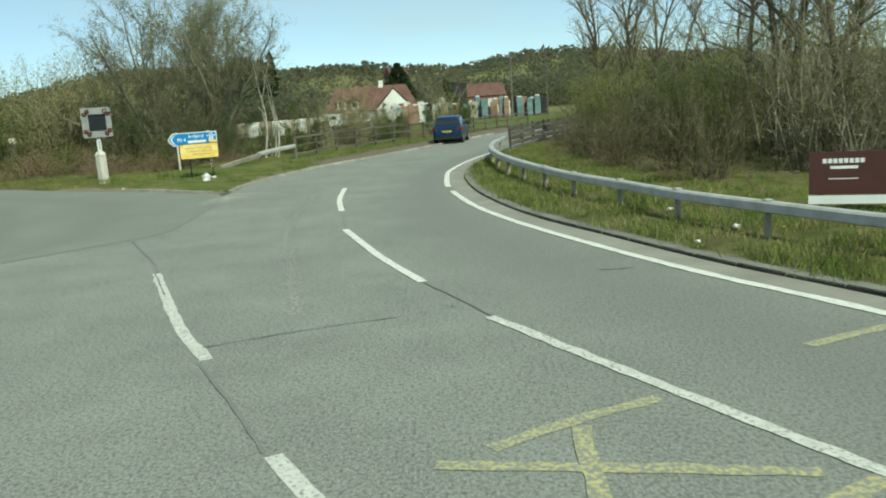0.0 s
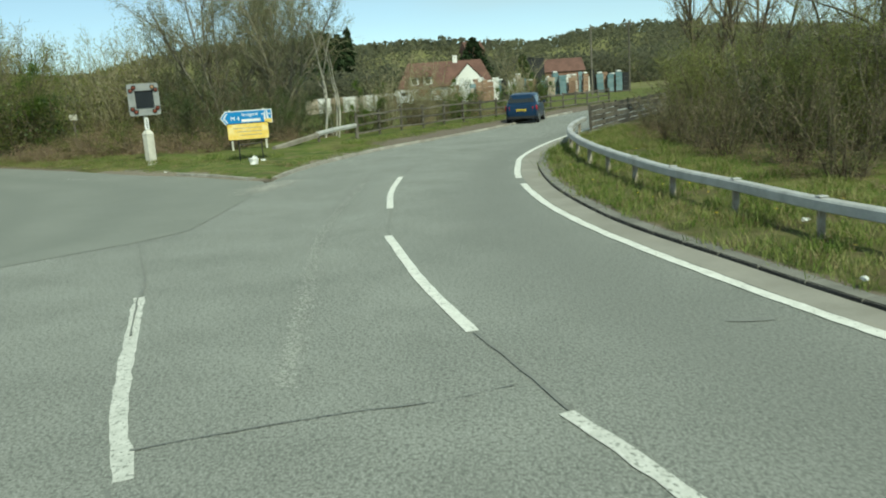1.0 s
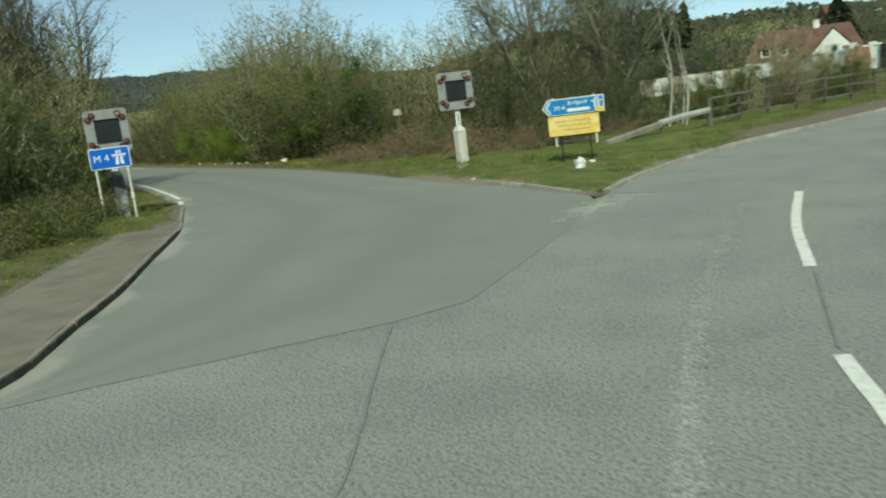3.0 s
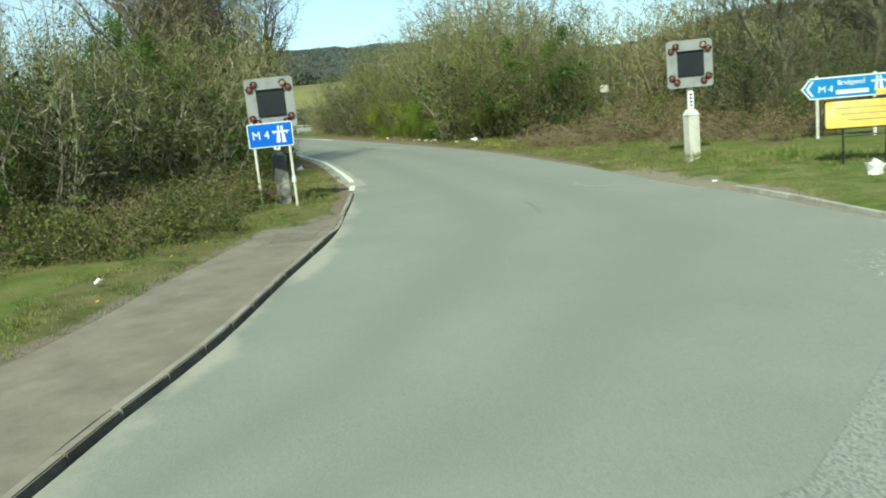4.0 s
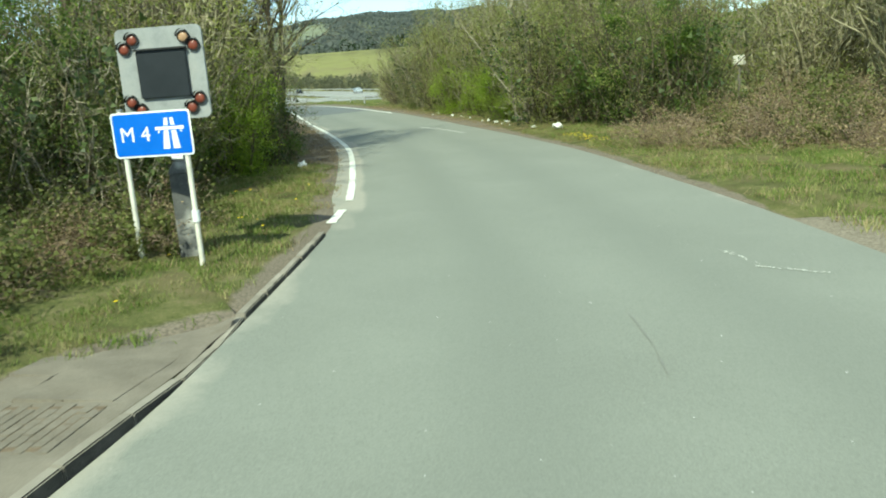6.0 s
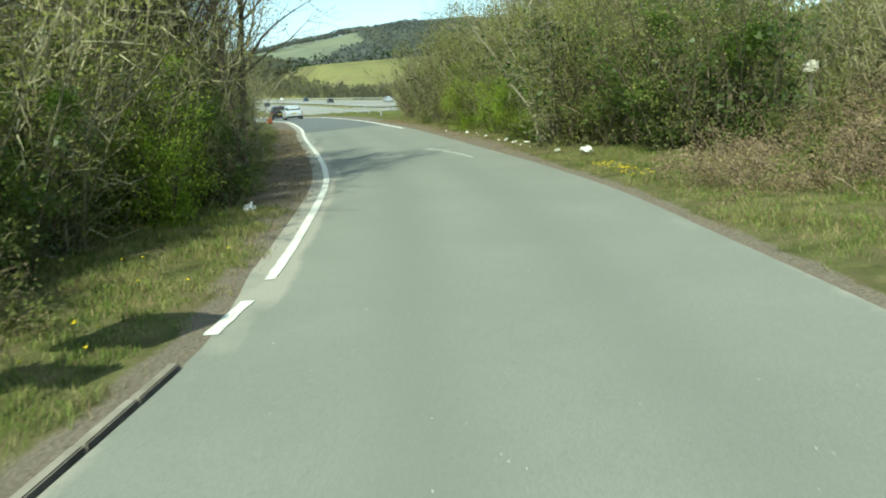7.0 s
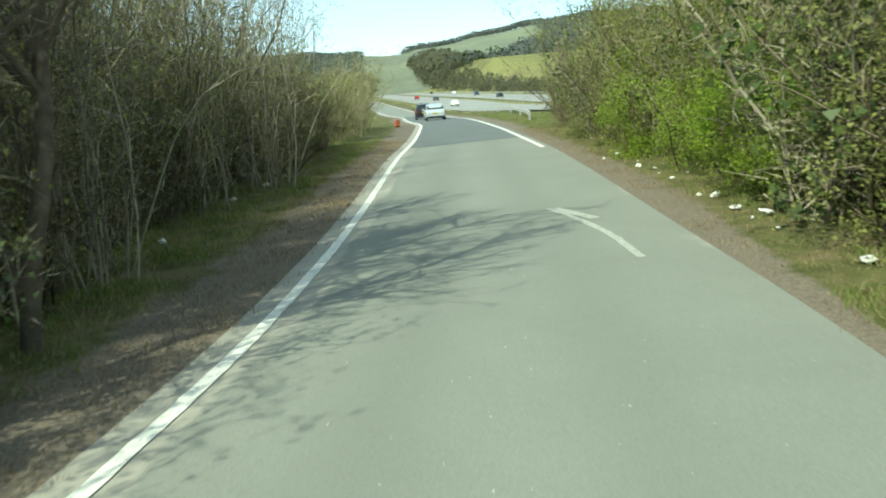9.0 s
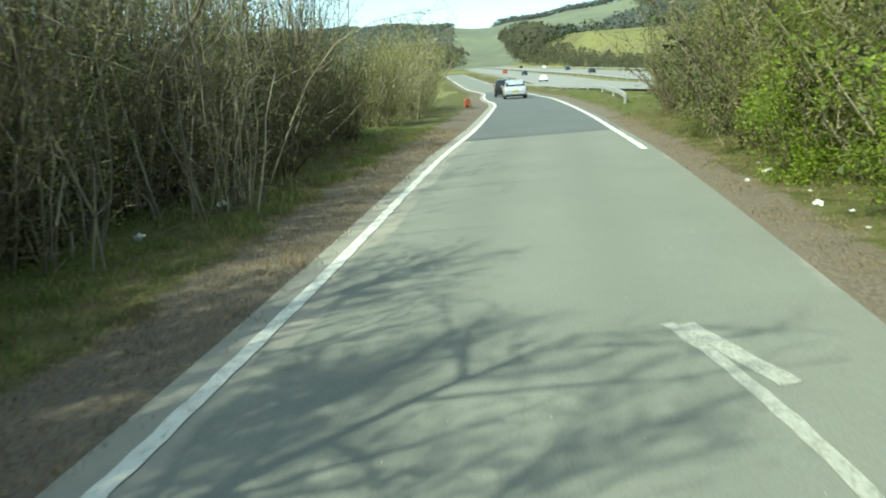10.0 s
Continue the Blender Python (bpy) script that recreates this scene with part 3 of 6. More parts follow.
slip = loft("road_slip", offset(LEFT[ia:], 0.4 * np.clip((np.arange(len(LEFT[ia:])) - 33) / 6, 0, 1)), np.vstack([SEAM, RIGHT]), 32, lambda s, x, y: 0.006, SLIP, count=420)
slip_at = np.zeros(len(slip.data.vertices) * 3)
slip.data.vertices.foreach_get("co", slip_at)
slip_at = slip_at.reshape(-1, 3)
from_left, from_right = gap_to(LEFT, slip_at), gap_to(RIGHT, slip_at)
across_slip = np.tile(np.arange(33) / 32, 420)
from_left[(across_slip < 0.5) & (from_left < 0.42) & (slip_at[:, 0] < -22)] *= 0.2
mask = slip.data.attributes.new("bare", "FLOAT", "POINT")
mask.data.foreach_set("value", np.maximum(np.where(slip_at[:, 1] < 28.5, 0.74 - from_left * 0.85, np.where((across_slip < 0.09) & (slip_at[:, 0] < -25.5), 0.92, 0.62 - from_left)), 0.5 - from_right * 0.8).clip(0, 1).astype(np.float32))
lane = slip.data.attributes.new("track", "FLOAT", "POINT")
lane.data.foreach_set("value", (0.6 * np.exp(-((across_slip - 0.34) / 0.08) ** 2) + 0.5 * np.exp(-((across_slip - 0.66) / 0.09) ** 2)).astype(np.float32))
tagged(slip, "smooth grey-green asphalt slip road curving down to the motorway", "road", kind="structure")
da = near(LEFT, -57.0, 54.6)
dark = loft("road_dark_patch", offset(LEFT[da:da + 170], -0.05), offset(RIGHT[near(RIGHT, -56.1, 58.7):near(RIGHT, -56.1, 58.7) + 180], 0.05), 4, lambda s, x, y: 0.012, DARK, count=170)
tagged(dark, "newer dark grey asphalt on the lower slip road", "road", kind="structure")
for k, (w0, w1) in enumerate(((2, 17), (22, 38))):
    way = loft("road_motorway", MWAY_A + MWAY_N * w0, MWAY_A + MWAY_N * w1, 4, lambda s, x, y: -0.05, MWAY, count=160)
    tagged(way, "pale grey motorway carriageway seen far below", "road", kind="structure")


def marking(name, pts, width, label, material=PAINT, z=0.01, ragged=0.02, step=0.12):
    ob = stripe(name, smooth_line(pts, step) if len(pts) > 2 else even(np.array(pts, float), step), width, z, material, ragged=ragged)
    return tagged(ob, label, "road marking", kind="structure")


e0, e1 = near(EDGE_LINE, 8.8, -4), near(EDGE_LINE, 0.42, 24.3)
marking("road_edge_line", EDGE_LINE[e0:e1], 0.17, "solid white edge line on the bend")
marking("road_edge_line", EDGE_LINE[e1 + 3:], 0.17, "solid white edge line on the bend")
marking("centre_line_dash", [(3.9, 2.9), (2.79, 5.08), (1.92, 6.8), (0.5, 9.72)], 0.145, "broken white centre line dash with chipped edges", WORN_PAINT, ragged=0.035, step=0.05)
for pts in ([(-0.34, 11.95), (-1.15, 14.4), (-2.1, 17.85)], [(-2.53, 21.1), (-2.9, 24), (-3.08, 27.2)]):
    marking("centre_line_dash", pts, 0.15, "broken white centre line dash, slightly worn", ragged=0.012)
la, lb = near(LEFT, -24.5, 33.05), near(LEFT, -420, 206)
marking("slip_edge_line", LEFT[la + 1:lb - 40], 0.165, "solid white edge line of the slip road", z=0.018)
marking("slip_edge_line", even(np.array([(-22.95, 31.5), (-23.95, 32.5)]), 0.1), 0.18, "short white edge line dash at the kerb's end", z=0.018)
ra = near(RIGHT, -50.5, 56.1)
marking("slip_edge_line", offset(RIGHT[ra:-40], 0.3), 0.18, "solid white edge line of the slip road", z=0.018)

# ---- kerbs, gutter, footway and verges ----
def verge(name, line, side, width, label, z0=0.05, rise=0.14, bare=0.9, taper=0.0, soil=VERGE):
    """A strip of rough ground beside a road line; side is +1 on the line's left; bare: metres of earth along the road."""
    line = even(line, 0.4)
    wob = np.array([0.5 * noise.noise((p[0] * 0.4, p[1] * 0.4, 5.0)) for p in line])
    out = offset(line, side * (width + wob))
    way = (line[3] - line[0]) / np.linalg.norm(line[3] - line[0])

    def height(s, x, y):
        ends = taper * max(0.0, 1 - ((x - line[0][0]) * way[0] + (y - line[0][1]) * way[1]) / 2.0)
        return -ends + z0 * min(1, s * 12) + rise * s * (1 - 0.4 * s) + 0.05 * noise.noise((x * 1.3, y * 1.3, 2.0)) * min(1, s * 6) - (0.25 if s > 0.97 else 0)
    ob = loft(name, line, out, 20, height, soil)
    mask = ob.data.attributes.new("bare", "FLOAT", "POINT")
    earth = np.array([bare(*p) if callable(bare) else bare for p in line])
    mask.data.foreach_set("value", np.clip(1.2 - np.arange(21)[None] / 20 * width / earth[:, None] * 0.75, 0, 1.2).ravel().astype(np.float32))
    return tagged(ob, label, "verge", kind="structure")


STONE = bpy.data.meshes.new("kerbstone")
bm = bmesh.new()
box(bm, (0.905, 0.13, 0.3), Matrix.Translation((0, 0, -0.15)), 0.012)
for v in bm.verts:
    if v.co.z > -0.05 and v.co.y < 0:
        v.co.y += 0.018
bm.to_mesh(STONE)
bm.free()
STONE.materials.append(KERB)
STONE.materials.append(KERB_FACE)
# The road-side face gets the colour that holds both dirt and shade.
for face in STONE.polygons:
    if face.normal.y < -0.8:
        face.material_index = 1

WIDE_KERB = STONE.copy()
for v in WIDE_KERB.vertices:
    if v.co.y > 0:
        v.co.y += 0.13
WIDE_KERB.materials[0] = DARK_KERB
PALE_KERB = STONE.copy()
PALE_KERB.materials[0] = PALE_KERB.materials[1] = CHALK_KERB


def kerb(name, line, side, label, top=lambda x, y: 0.11, inset=0.065, stone=STONE):
    """A run of kerbstones along a road line, each its own piece."""
    run = thing(name, Matrix(), label, "kerb", kind="structure")
    p = even(line, 0.915)
    rng = np.random.default_rng(len(p))
    for i in range(len(p) - 1):
        mid, d = (p[i] + p[i + 1]) / 2, p[i + 1] - p[i]
        ang = math.atan2(d[1], d[0]) + (0 if side > 0 else math.pi)
        mid = mid + side * inset * np.array([-d[1], d[0]]) / np.linalg.norm(d)
        ob = new("kerbstone", stone)
        ob.parent = run
        ob.matrix_world = pose(mid[0], mid[1], float(fall(*mid)) + top(*mid) + rng.normal(0, 0.004), rng.normal(0, 0.8), rng.normal(0, 0.2) - side * math.degrees(math.atan2(top(*p[i + 1]) - top(*p[i]), 0.915)), math.degrees(ang) + rng.normal(0, 0.4))
    return run


def left_top(x, y):
    s = (y - 25.2) / 1.2
    return 0.11 if s < 0 else (0.11 - 0.1 * s if s < 1 else (0.01 if y < 27.2 else 0.07))


k0, k1 = near(LEFT, -9.4, 4), near(LEFT, -22.4, 31.05)
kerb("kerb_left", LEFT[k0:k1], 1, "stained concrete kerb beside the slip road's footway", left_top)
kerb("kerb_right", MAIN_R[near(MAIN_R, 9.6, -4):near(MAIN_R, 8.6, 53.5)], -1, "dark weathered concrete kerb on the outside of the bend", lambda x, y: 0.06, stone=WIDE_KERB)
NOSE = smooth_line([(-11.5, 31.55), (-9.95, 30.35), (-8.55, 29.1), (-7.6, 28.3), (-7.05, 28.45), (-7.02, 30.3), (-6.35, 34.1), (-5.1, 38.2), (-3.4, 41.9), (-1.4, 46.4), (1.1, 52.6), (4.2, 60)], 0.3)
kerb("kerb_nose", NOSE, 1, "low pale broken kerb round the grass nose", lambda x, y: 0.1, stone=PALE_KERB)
BACK = smooth_line([(-13.6, 2), (-13.2, 8), (-13.4, 13.5), (-14.1, 17), (-15.2, 19.3), (-16.45, 21.1), (-17.36, 22.6), (-18.06, 23.7), (-18.7, 24.95), (-19.1, 26.0), (-19.05, 26.9), (-18.95, 27.4)], 0.4)
foot = loft("pavement_left", offset(LEFT[near(LEFT, -9.4, 4):near(LEFT, -18.7, 27.2)], 0.13), BACK, 8, lambda s, x, y: min(0.1, left_top(x, y) + 0.02 * s * (y > 25)) + 0.003 * noise.noise((x, y, 0)), FOOT, count=90)
tagged(foot, "worn grey-brown footway ending beside the slip road", "pavement", kind="structure")
gut = loft("gutter_right", EDGE_LINE[near(EDGE_LINE, 8.8, -4):near(EDGE_LINE, 6.4, 50)] + np.array([0.1, 0.03]), MAIN_R[near(MAIN_R, 9.6, -4):near(MAIN_R, 7, 50)], 2, lambda s, x, y: 0.005, DUST, count=120)
tagged(gut, "pale dusty channel between the edge line and the kerb", "gutter", kind="structure")
verge("verge_right", offset(MAIN_R[near(MAIN_R, 13, -20):near(MAIN_R, 22, 74)], -0.25), -1, 5.5, "rough spring grass verge behind a kerb", 0.06, bare=0.18)
tip = loft("verge_tip", RIGHT[:near(RIGHT, -17.1, 36)], MAIN_L[:near(MAIN_L, -4.4, 39.8)], 24,
           lambda s, x, y: -0.22 * max(0.0, 1 + (-0.287 * (x + 17.1) + 0.958 * (y - 36)) / 1.2) + 0.05 * min(1, s * 14, (1 - s) * 14) + 0.12 * math.sin(math.pi * s) + 0.04 * noise.noise((x * 1.3, y * 1.3, 2.0)) * min(1, s * 6, (1 - s) * 6), DRY_VERGE, count=60)
mask = tip.data.attributes.new("bare", "FLOAT", "POINT")
mask.data.foreach_set("value", np.tile(np.clip(0.9 - np.minimum(np.arange(25), np.arange(25)[::-1]) * 0.17, 0, 1), 60).astype(np.float32))
tagged(tip, "rough grass nose between the two roads", "verge", kind="structure")
verge("verge_island", RIGHT[near(RIGHT, -16.6, 35.6):], -1, 5.0, "rough grass verge beside the slip road", 0.03, bare=lambda x, y: 0.3 + 0.6 * min(1, max(0, (-30 - x) / 8)), taper=0.2)
verge("verge_main", offset(MAIN_L[near(MAIN_L, -4.6, 39.4):near(MAIN_L, 15, 77)], 0.1), 1, 4.0, "rough grass verge beside the main road", 0.06, bare=2.2, taper=0.2)
verge("verge_footway", BACK, 1, 5.0, "rough grass verge behind the footway", 0.11, bare=0.35)
EARTH_EDGE = offset(LEFT, 0.36 * np.clip((np.arange(len(LEFT)) - near(LEFT, -22.4, 31.05)) / 6, 0, 1))
verge("verge_left", EARTH_EDGE[near(LEFT, -18.2, 26.7):near(LEFT, -26.5, 34.7)], 1, 5.0, "rough grass verge where the kerb ends", 0.05, bare=0.45, taper=0.14)
verge("verge_left", EARTH_EDGE[near(LEFT, -26, 34.3):], 1, 5.0, "bare earth and thin grass verge beside the slip road", 0.045, bare=1.4)


# ---- plants ----
def unit(v):
    return v / (np.linalg.norm(v) + 1e-9)


def grow(rng, stems, height, spread, lean=0.35, nodes=6, side=4, sub=2, droop=0.0, thick=0.006, base=0.25):
    """Sticks of a shrub that stands at the origin, and the places where its leaves sit."""
    segs, tips = [], []
    for _ in range(stems):
        a = rng.uniform(0, 2 * math.pi)
        r = spread * base * math.sqrt(rng.uniform())
        p = np.array([r * math.cos(a), r * math.sin(a), -0.15])
        a += rng.normal(0, 0.5)
        d = unit(np.array([math.cos(a) * lean * rng.uniform(0.2, 1.6), math.sin(a) * lean * rng.uniform(0.2, 1.6), 1.0]))
        length = height * rng.uniform(0.55, 1.0)
        step = length / nodes
        r0 = thick * height * rng.uniform(0.7, 1.2)
        for k in range(nodes):
            d = unit(d + rng.normal(0, 0.13, 3) + np.array([0, 0, -droop * k / nodes]))
            q = p + d * step
            ra, rb = r0 * (1 - k / nodes) + 0.004, r0 * (1 - (k + 1) / nodes) + 0.003
            segs.append((p, q, ra, rb))
            p = q
            for _ in range(side):
                e = unit(d * rng.uniform(0.2, 0.9) + rng.normal(0, 0.55, 3) + np.array([0, 0, 0.12 - droop]))
                w = p - d * step * rng.uniform(0, 1)
                ln = height * rng.uniform(0.08, 0.22) * (1.15 - 0.6 * k / nodes)
                mid = w + e * ln * 0.5
                e2 = unit(e + rng.normal(0, 0.25, 3) + np.array([0, 0, 0.1 - droop]))
                end = mid + e2 * ln * 0.5
                segs.append((w, mid, min(0.0064, rb * 0.5 + 0.002), 0.0045))
                segs.append((mid, end, 0.004, 0.002))
                tips += [mid, end, (mid + end) / 2]
                for _ in range(sub):
                    f = unit(e2 + rng.normal(0, 0.6, 3))
                    s = w + (end - w) * rng.uniform(0.3, 1)
                    t = s + f * ln * rng.uniform(0.2, 0.5)
                    segs.append((s, t, 0.004, 0.0015))
                    tips += [t, (s + t) / 2]
        tips.append(p)
    return segs, np.array(tips)


def leaves(rng, tips, count, size, jitter, clump=0.0):
    """Small four-cornered leaves round the tips; clump gathers them into sprays with gaps between."""
    pull = np.zeros(len(tips))
    for wave in (0.55, 0.8, 1.2, 1.9):
        for _ in range(3):
            pull += np.sin(tips @ (unit(rng.normal(0, 1, 3)) * 2 * math.pi / wave) + rng.uniform(0, 6.3)) / 3
    odds = np.exp(clump * pull)
    c = tips[rng.choice(len(tips), count, p=odds / odds.sum())] + rng.normal(0, jitter, (count, 3))
    c[:, 2] = np.maximum(c[:, 2], 0.03)
    u = rng.normal(0, 1, (count, 3))
    u /= np.linalg.norm(u, axis=1, keepdims=True)
    w = rng.normal(0, 1, (count, 3)) + np.array([0, 0, 0.8])
    v = np.cross(u, w)
    v /= np.linalg.norm(v, axis=1, keepdims=True) + 1e-9
    s = size * rng.uniform(0.55, 1.3, (count, 1))
    return np.stack([c + u * s * 1.2, c - u * s * 0.5 + v * s * 0.75, c - u * s * 0.5 - v * s * 0.75], 1)


def shrub(name, seed, label, category, twig, leaf, stems=16, height=4.0, spread=2.4, count=3200, size=0.06, jitter=0.12, clump=1.1, ivy=0, wide=1.5, **more):
    rng = np.random.default_rng(seed)
    segs, tips = grow(rng, stems, height, spread, **more)
    ob = thing(name, Matrix(), label, category)
    prisms("branchwork", segs, twig, ob, wide=wide)
    if count:
        tri_soup("foliage", leaves(rng, tips, count, size, jitter, clump), leaf, ob)
    # Dark leaves set low on the stems stand in for the bush's inner shade.
    if ivy:
        core = np.array([(a + b) / 2 for a, b, r, q in segs if r > 0.0065 and (a[2] + b[2]) / 2 < height * 0.6])
        tri_soup("ivy", leaves(rng, core, ivy, 0.075, 0.16), LEAF_DARK, ob)
    return ob


def tree(name, seed, label, category, bark, twig, leaf, height=11.0, trunk=0.17, limbs=16, fork=0.3, count=1500, size=0.06, upward=0.8, trunks=1, reach=0.34):
    """Tapered trunk, limbs that fork into twigs, and a thin crown of young leaves."""
    rng = np.random.default_rng(seed)
    wood, fine, tips = [], [], []
    for n in range(trunks):
        p = np.array([rng.normal(0, 0.25 * (trunks > 1)), rng.normal(0, 0.25 * (trunks > 1)), -0.2])
        d = unit(np.array([rng.normal(0, 0.10 + 0.1 * (trunks > 1)), rng.normal(0, 0.10 + 0.1 * (trunks > 1)), 1]))
        steps = 14
        line = [p]
        for k in range(steps):
            d = unit(d + rng.normal(0, 0.07, 3) + np.array([0, 0, 0.05]))
            q = p + d * height * rng.uniform(0.8, 1.0) / steps
            wood.append((p, q, trunk * (1 - k / steps) ** 0.8 + 0.012, trunk * (1 - (k + 1) / steps) ** 0.8 + 0.012))
            p = q
            line.append(p)
        for b in range(limbs):
            f = rng.uniform(fork, 0.98)
            k = min(steps - 1, int(f * steps))
            s = line[k] + (line[k + 1] - line[k]) * rng.uniform()
            a = rng.uniform(0, 2 * math.pi)
            e = unit(np.array([math.cos(a), math.sin(a), upward * rng.uniform(0.6, 1.4)]))
            ln = height * reach * (1.15 - f * 0.75) * rng.uniform(0.7, 1.2)
            r = trunk * 0.52 * (1.1 - f)
            for j in range(5):
                e = unit(e + rng.normal(0, 0.16, 3) + np.array([0, 0, 0.08]))
                t = s + e * ln / 5
                wood.append((s, t, r * (1 - j / 5) + 0.008, r * (1 - (j + 1) / 5) + 0.006))
                s = t
                for _ in range(3):
                    g = unit(e + rng.normal(0, 0.55, 3) + np.array([0, 0, 0.15]))
                    l2 = ln * rng.uniform(0.18, 0.4)
                    m2 = s + g * l2 * 0.5
                    g2 = unit(g + rng.normal(0, 0.3, 3) + np.array([0, 0, 0.1]))
                    t2 = m2 + g2 * l2 * 0.5
                    fine.append((s, m2, 0.010, 0.007))
                    fine.append((m2, t2, 0.0064, 0.004))
                    tips += [m2, t2]
                    for _ in range(3):
                        h = unit(g2 + rng.normal(0, 0.55, 3))
                        o = s + (t2 - s) * rng.uniform(0.3, 1)
                        t3 = o + h * l2 * rng.uniform(0.25, 0.6)
                        fine.append((o, t3, 0.006, 0.003))
                        tips.append(t3)
    ob = thing(name, Matrix(), label, category)
    prisms("trunk", wood, bark, ob, sides=6)
    crown = prisms("crown", fine, twig, ob)
    if count:
        tri_soup("young_foliage", leaves(rng, np.array(tips), count, size, 0.12, 0.5), leaf, crown)
    return ob


KINDS = {
    "olive": [shrub("shrub", 10 + k, "dense spring shrub with olive-green young leaves", "shrub", GREY_TWIG, LEAF_OLIVE, 20, 4.5, 3.0, 10500, 0.0235, wide=2.0, ivy=700, clump=1.9) for k in range(2)],
    "green": [shrub("shrub", 20 + k, "leafy green hedgerow shrub with brown twigs", "shrub", TWIG, LEAF_GREEN, 18, 4.0, 3.0, 13500, 0.024, wide=1.8, ivy=800, clump=1.9) for k in range(2)],
    "bright": [shrub("shrub", 30, "hawthorn shrub in fresh bright green leaf", "shrub", TWIG, LEAF_BRIGHT, 18, 3.6, 2.6, 24000, 0.026, lean=0.5)],
    "yellow": [shrub("shrub", 40 + k, "willow shrub with yellow-green new leaves", "shrub", PALE_TWIG, LEAF_YELLOW, 20, 5.0, 2.8, 4800, 0.028, wide=2.6, lean=0.25) for k in range(2)],
    "sallow": [shrub("shrub", 45 + k, "rounded sallow shrub in yellow-green spring leaf", "shrub", TWIG, LEAF_SPRING, 20, 4.6, 3.0, 15000, 0.025, wide=1.8, lean=0.35, clump=0.8) for k in range(2)],
    "slender": [tree("tree", 107, "slender bare tree with long fine limbs", "tree", BARK, TWIG, LEAF_OLIVE, 11.5, 0.085, 30, 0.25, 900, 0.03, 1.1, 1, 0.3)],
    "dark": [shrub("shrub", 50 + k, "dark evergreen shrub with small dense leaves", "shrub", TWIG, LEAF_DARK, 18, 3.6, 3.0, 11500, 0.026, lean=0.5) for k in range(2)],
    "bare": [shrub("shrub", 60 + k, "leafless grey-brown thicket of thin upright stems", "shrub", PALE_TWIG, LEAF_YELLOW, 28, 5.5, 3.0, 1500, 0.026, wide=2.6, lean=0.2) for k in range(2)],
    "brown": [shrub("shrub", 70 + k, "bare brown twiggy hedgerow shrub", "shrub", TWIG, LEAF_OLIVE, 24, 4.2, 3.0, 3000, 0.025, wide=2.0) for k in range(2)],
    "coppice": [shrub("shrub", 75 + k, "tall thicket of thin upright grey-brown stems", "shrub", GREY_TWIG, LEAF_SPRING, 30, 7.0, 3.2, 3600, 0.027, lean=0.13, nodes=7, side=3, base=0.42, thick=0.0042) for k in range(2)],
    "bramble": [shrub("bramble", 80 + k, "low tangle of brown brambles and dead leaves", "bramble", BRAMBLE_TWIG, LEAF_DEAD, 26, 1.7, 3.4, 2600, 0.022, wide=1.7, side=3, lean=1.1, droop=0.35, base=0.45, thick=0.004, clump=0.6) for k in range(2)],
    "greenbramble": [shrub("bramble", 90 + k, "low tangle of brambles with green and red-brown leaves", "bramble", TWIG, LEAF_OLIVE, 22, 1.7, 3.4, 5000, 0.038, side=3, lean=1.0, droop=0.3, base=0.45, thick=0.004) for k in range(2)],
    "tall": [tree("tree", 100 + k, "tall bare deciduous tree with fine dark twigs", "tree", BARK, TWIG, LEAF_OLIVE, 12.5, 0.15, 18, 0.28, 900, 0.035) for k in range(2)],
    "pale": [tree("tree", 105, "tall pale deciduous tree with fine bare twigs", "tree", BARK, PALE_TWIG, LEAF_YELLOW, 12.5, 0.12, 24, 0.3, 1500, 0.03, 1.3, 2, 0.26)],
    "willow": [tree("tree", 110, "broad pale tree just coming into leaf", "tree", PALE_BARK, PALE_TWIG, LEAF_SAGE, 9.5, 0.085, 18, 0.2, 24000, 0.032, 0.9, 5, 0.44)],
    "birch": [tree("birch", 130, "young birch with a pale slender stem", "tree", BIRCH, TWIG, LEAF_OLIVE, 7.0, 0.05, 9, 0.35, 120, 0.04, 1.6, 1, 0.16)],
}
USED = {k: 0 for k in KINDS}
GV = np.array(GROUND_VERTS)
PLANT_RNG = np.random.default_rng(5)


def land_height(x, y):
    k = np.argsort((GV[:, 0] - x) ** 2 + (GV[:, 1] - y) ** 2)[:3]
    return float(GV[k, 2].mean())


def plant(kind, x, y, size=1.0, tall=1.0, turn=None):
    n = USED[kind]
    USED[kind] += 1
    first = KINDS[kind][n % len(KINDS[kind])]
    turn = PLANT_RNG.uniform(0, 360) if turn is None else turn
    m = pose(x, y, land_height(x, y) - 0.02, 0, 0, turn) @ Matrix.Diagonal((size, size, size * tall, 1))
    if n < len(KINDS[kind]):
        first.matrix_world = m
        return first
    ob = copy_thing(first, m)
    ob.scale = m.to_scale()
    return ob


def row(kinds, points, spacing, spread=0.6, size=(0.9, 1.2), tall=(0.9, 1.15)):
    for p in smooth_line(points, spacing):
        kind = kinds[int(PLANT_RNG.integers(0, len(kinds)))]
        plant(kind, p[0] + PLANT_RNG.normal(0, spread), p[1] + PLANT_RNG.normal(0, spread), PLANT_RNG.uniform(*size), PLANT_RNG.uniform(*tall))


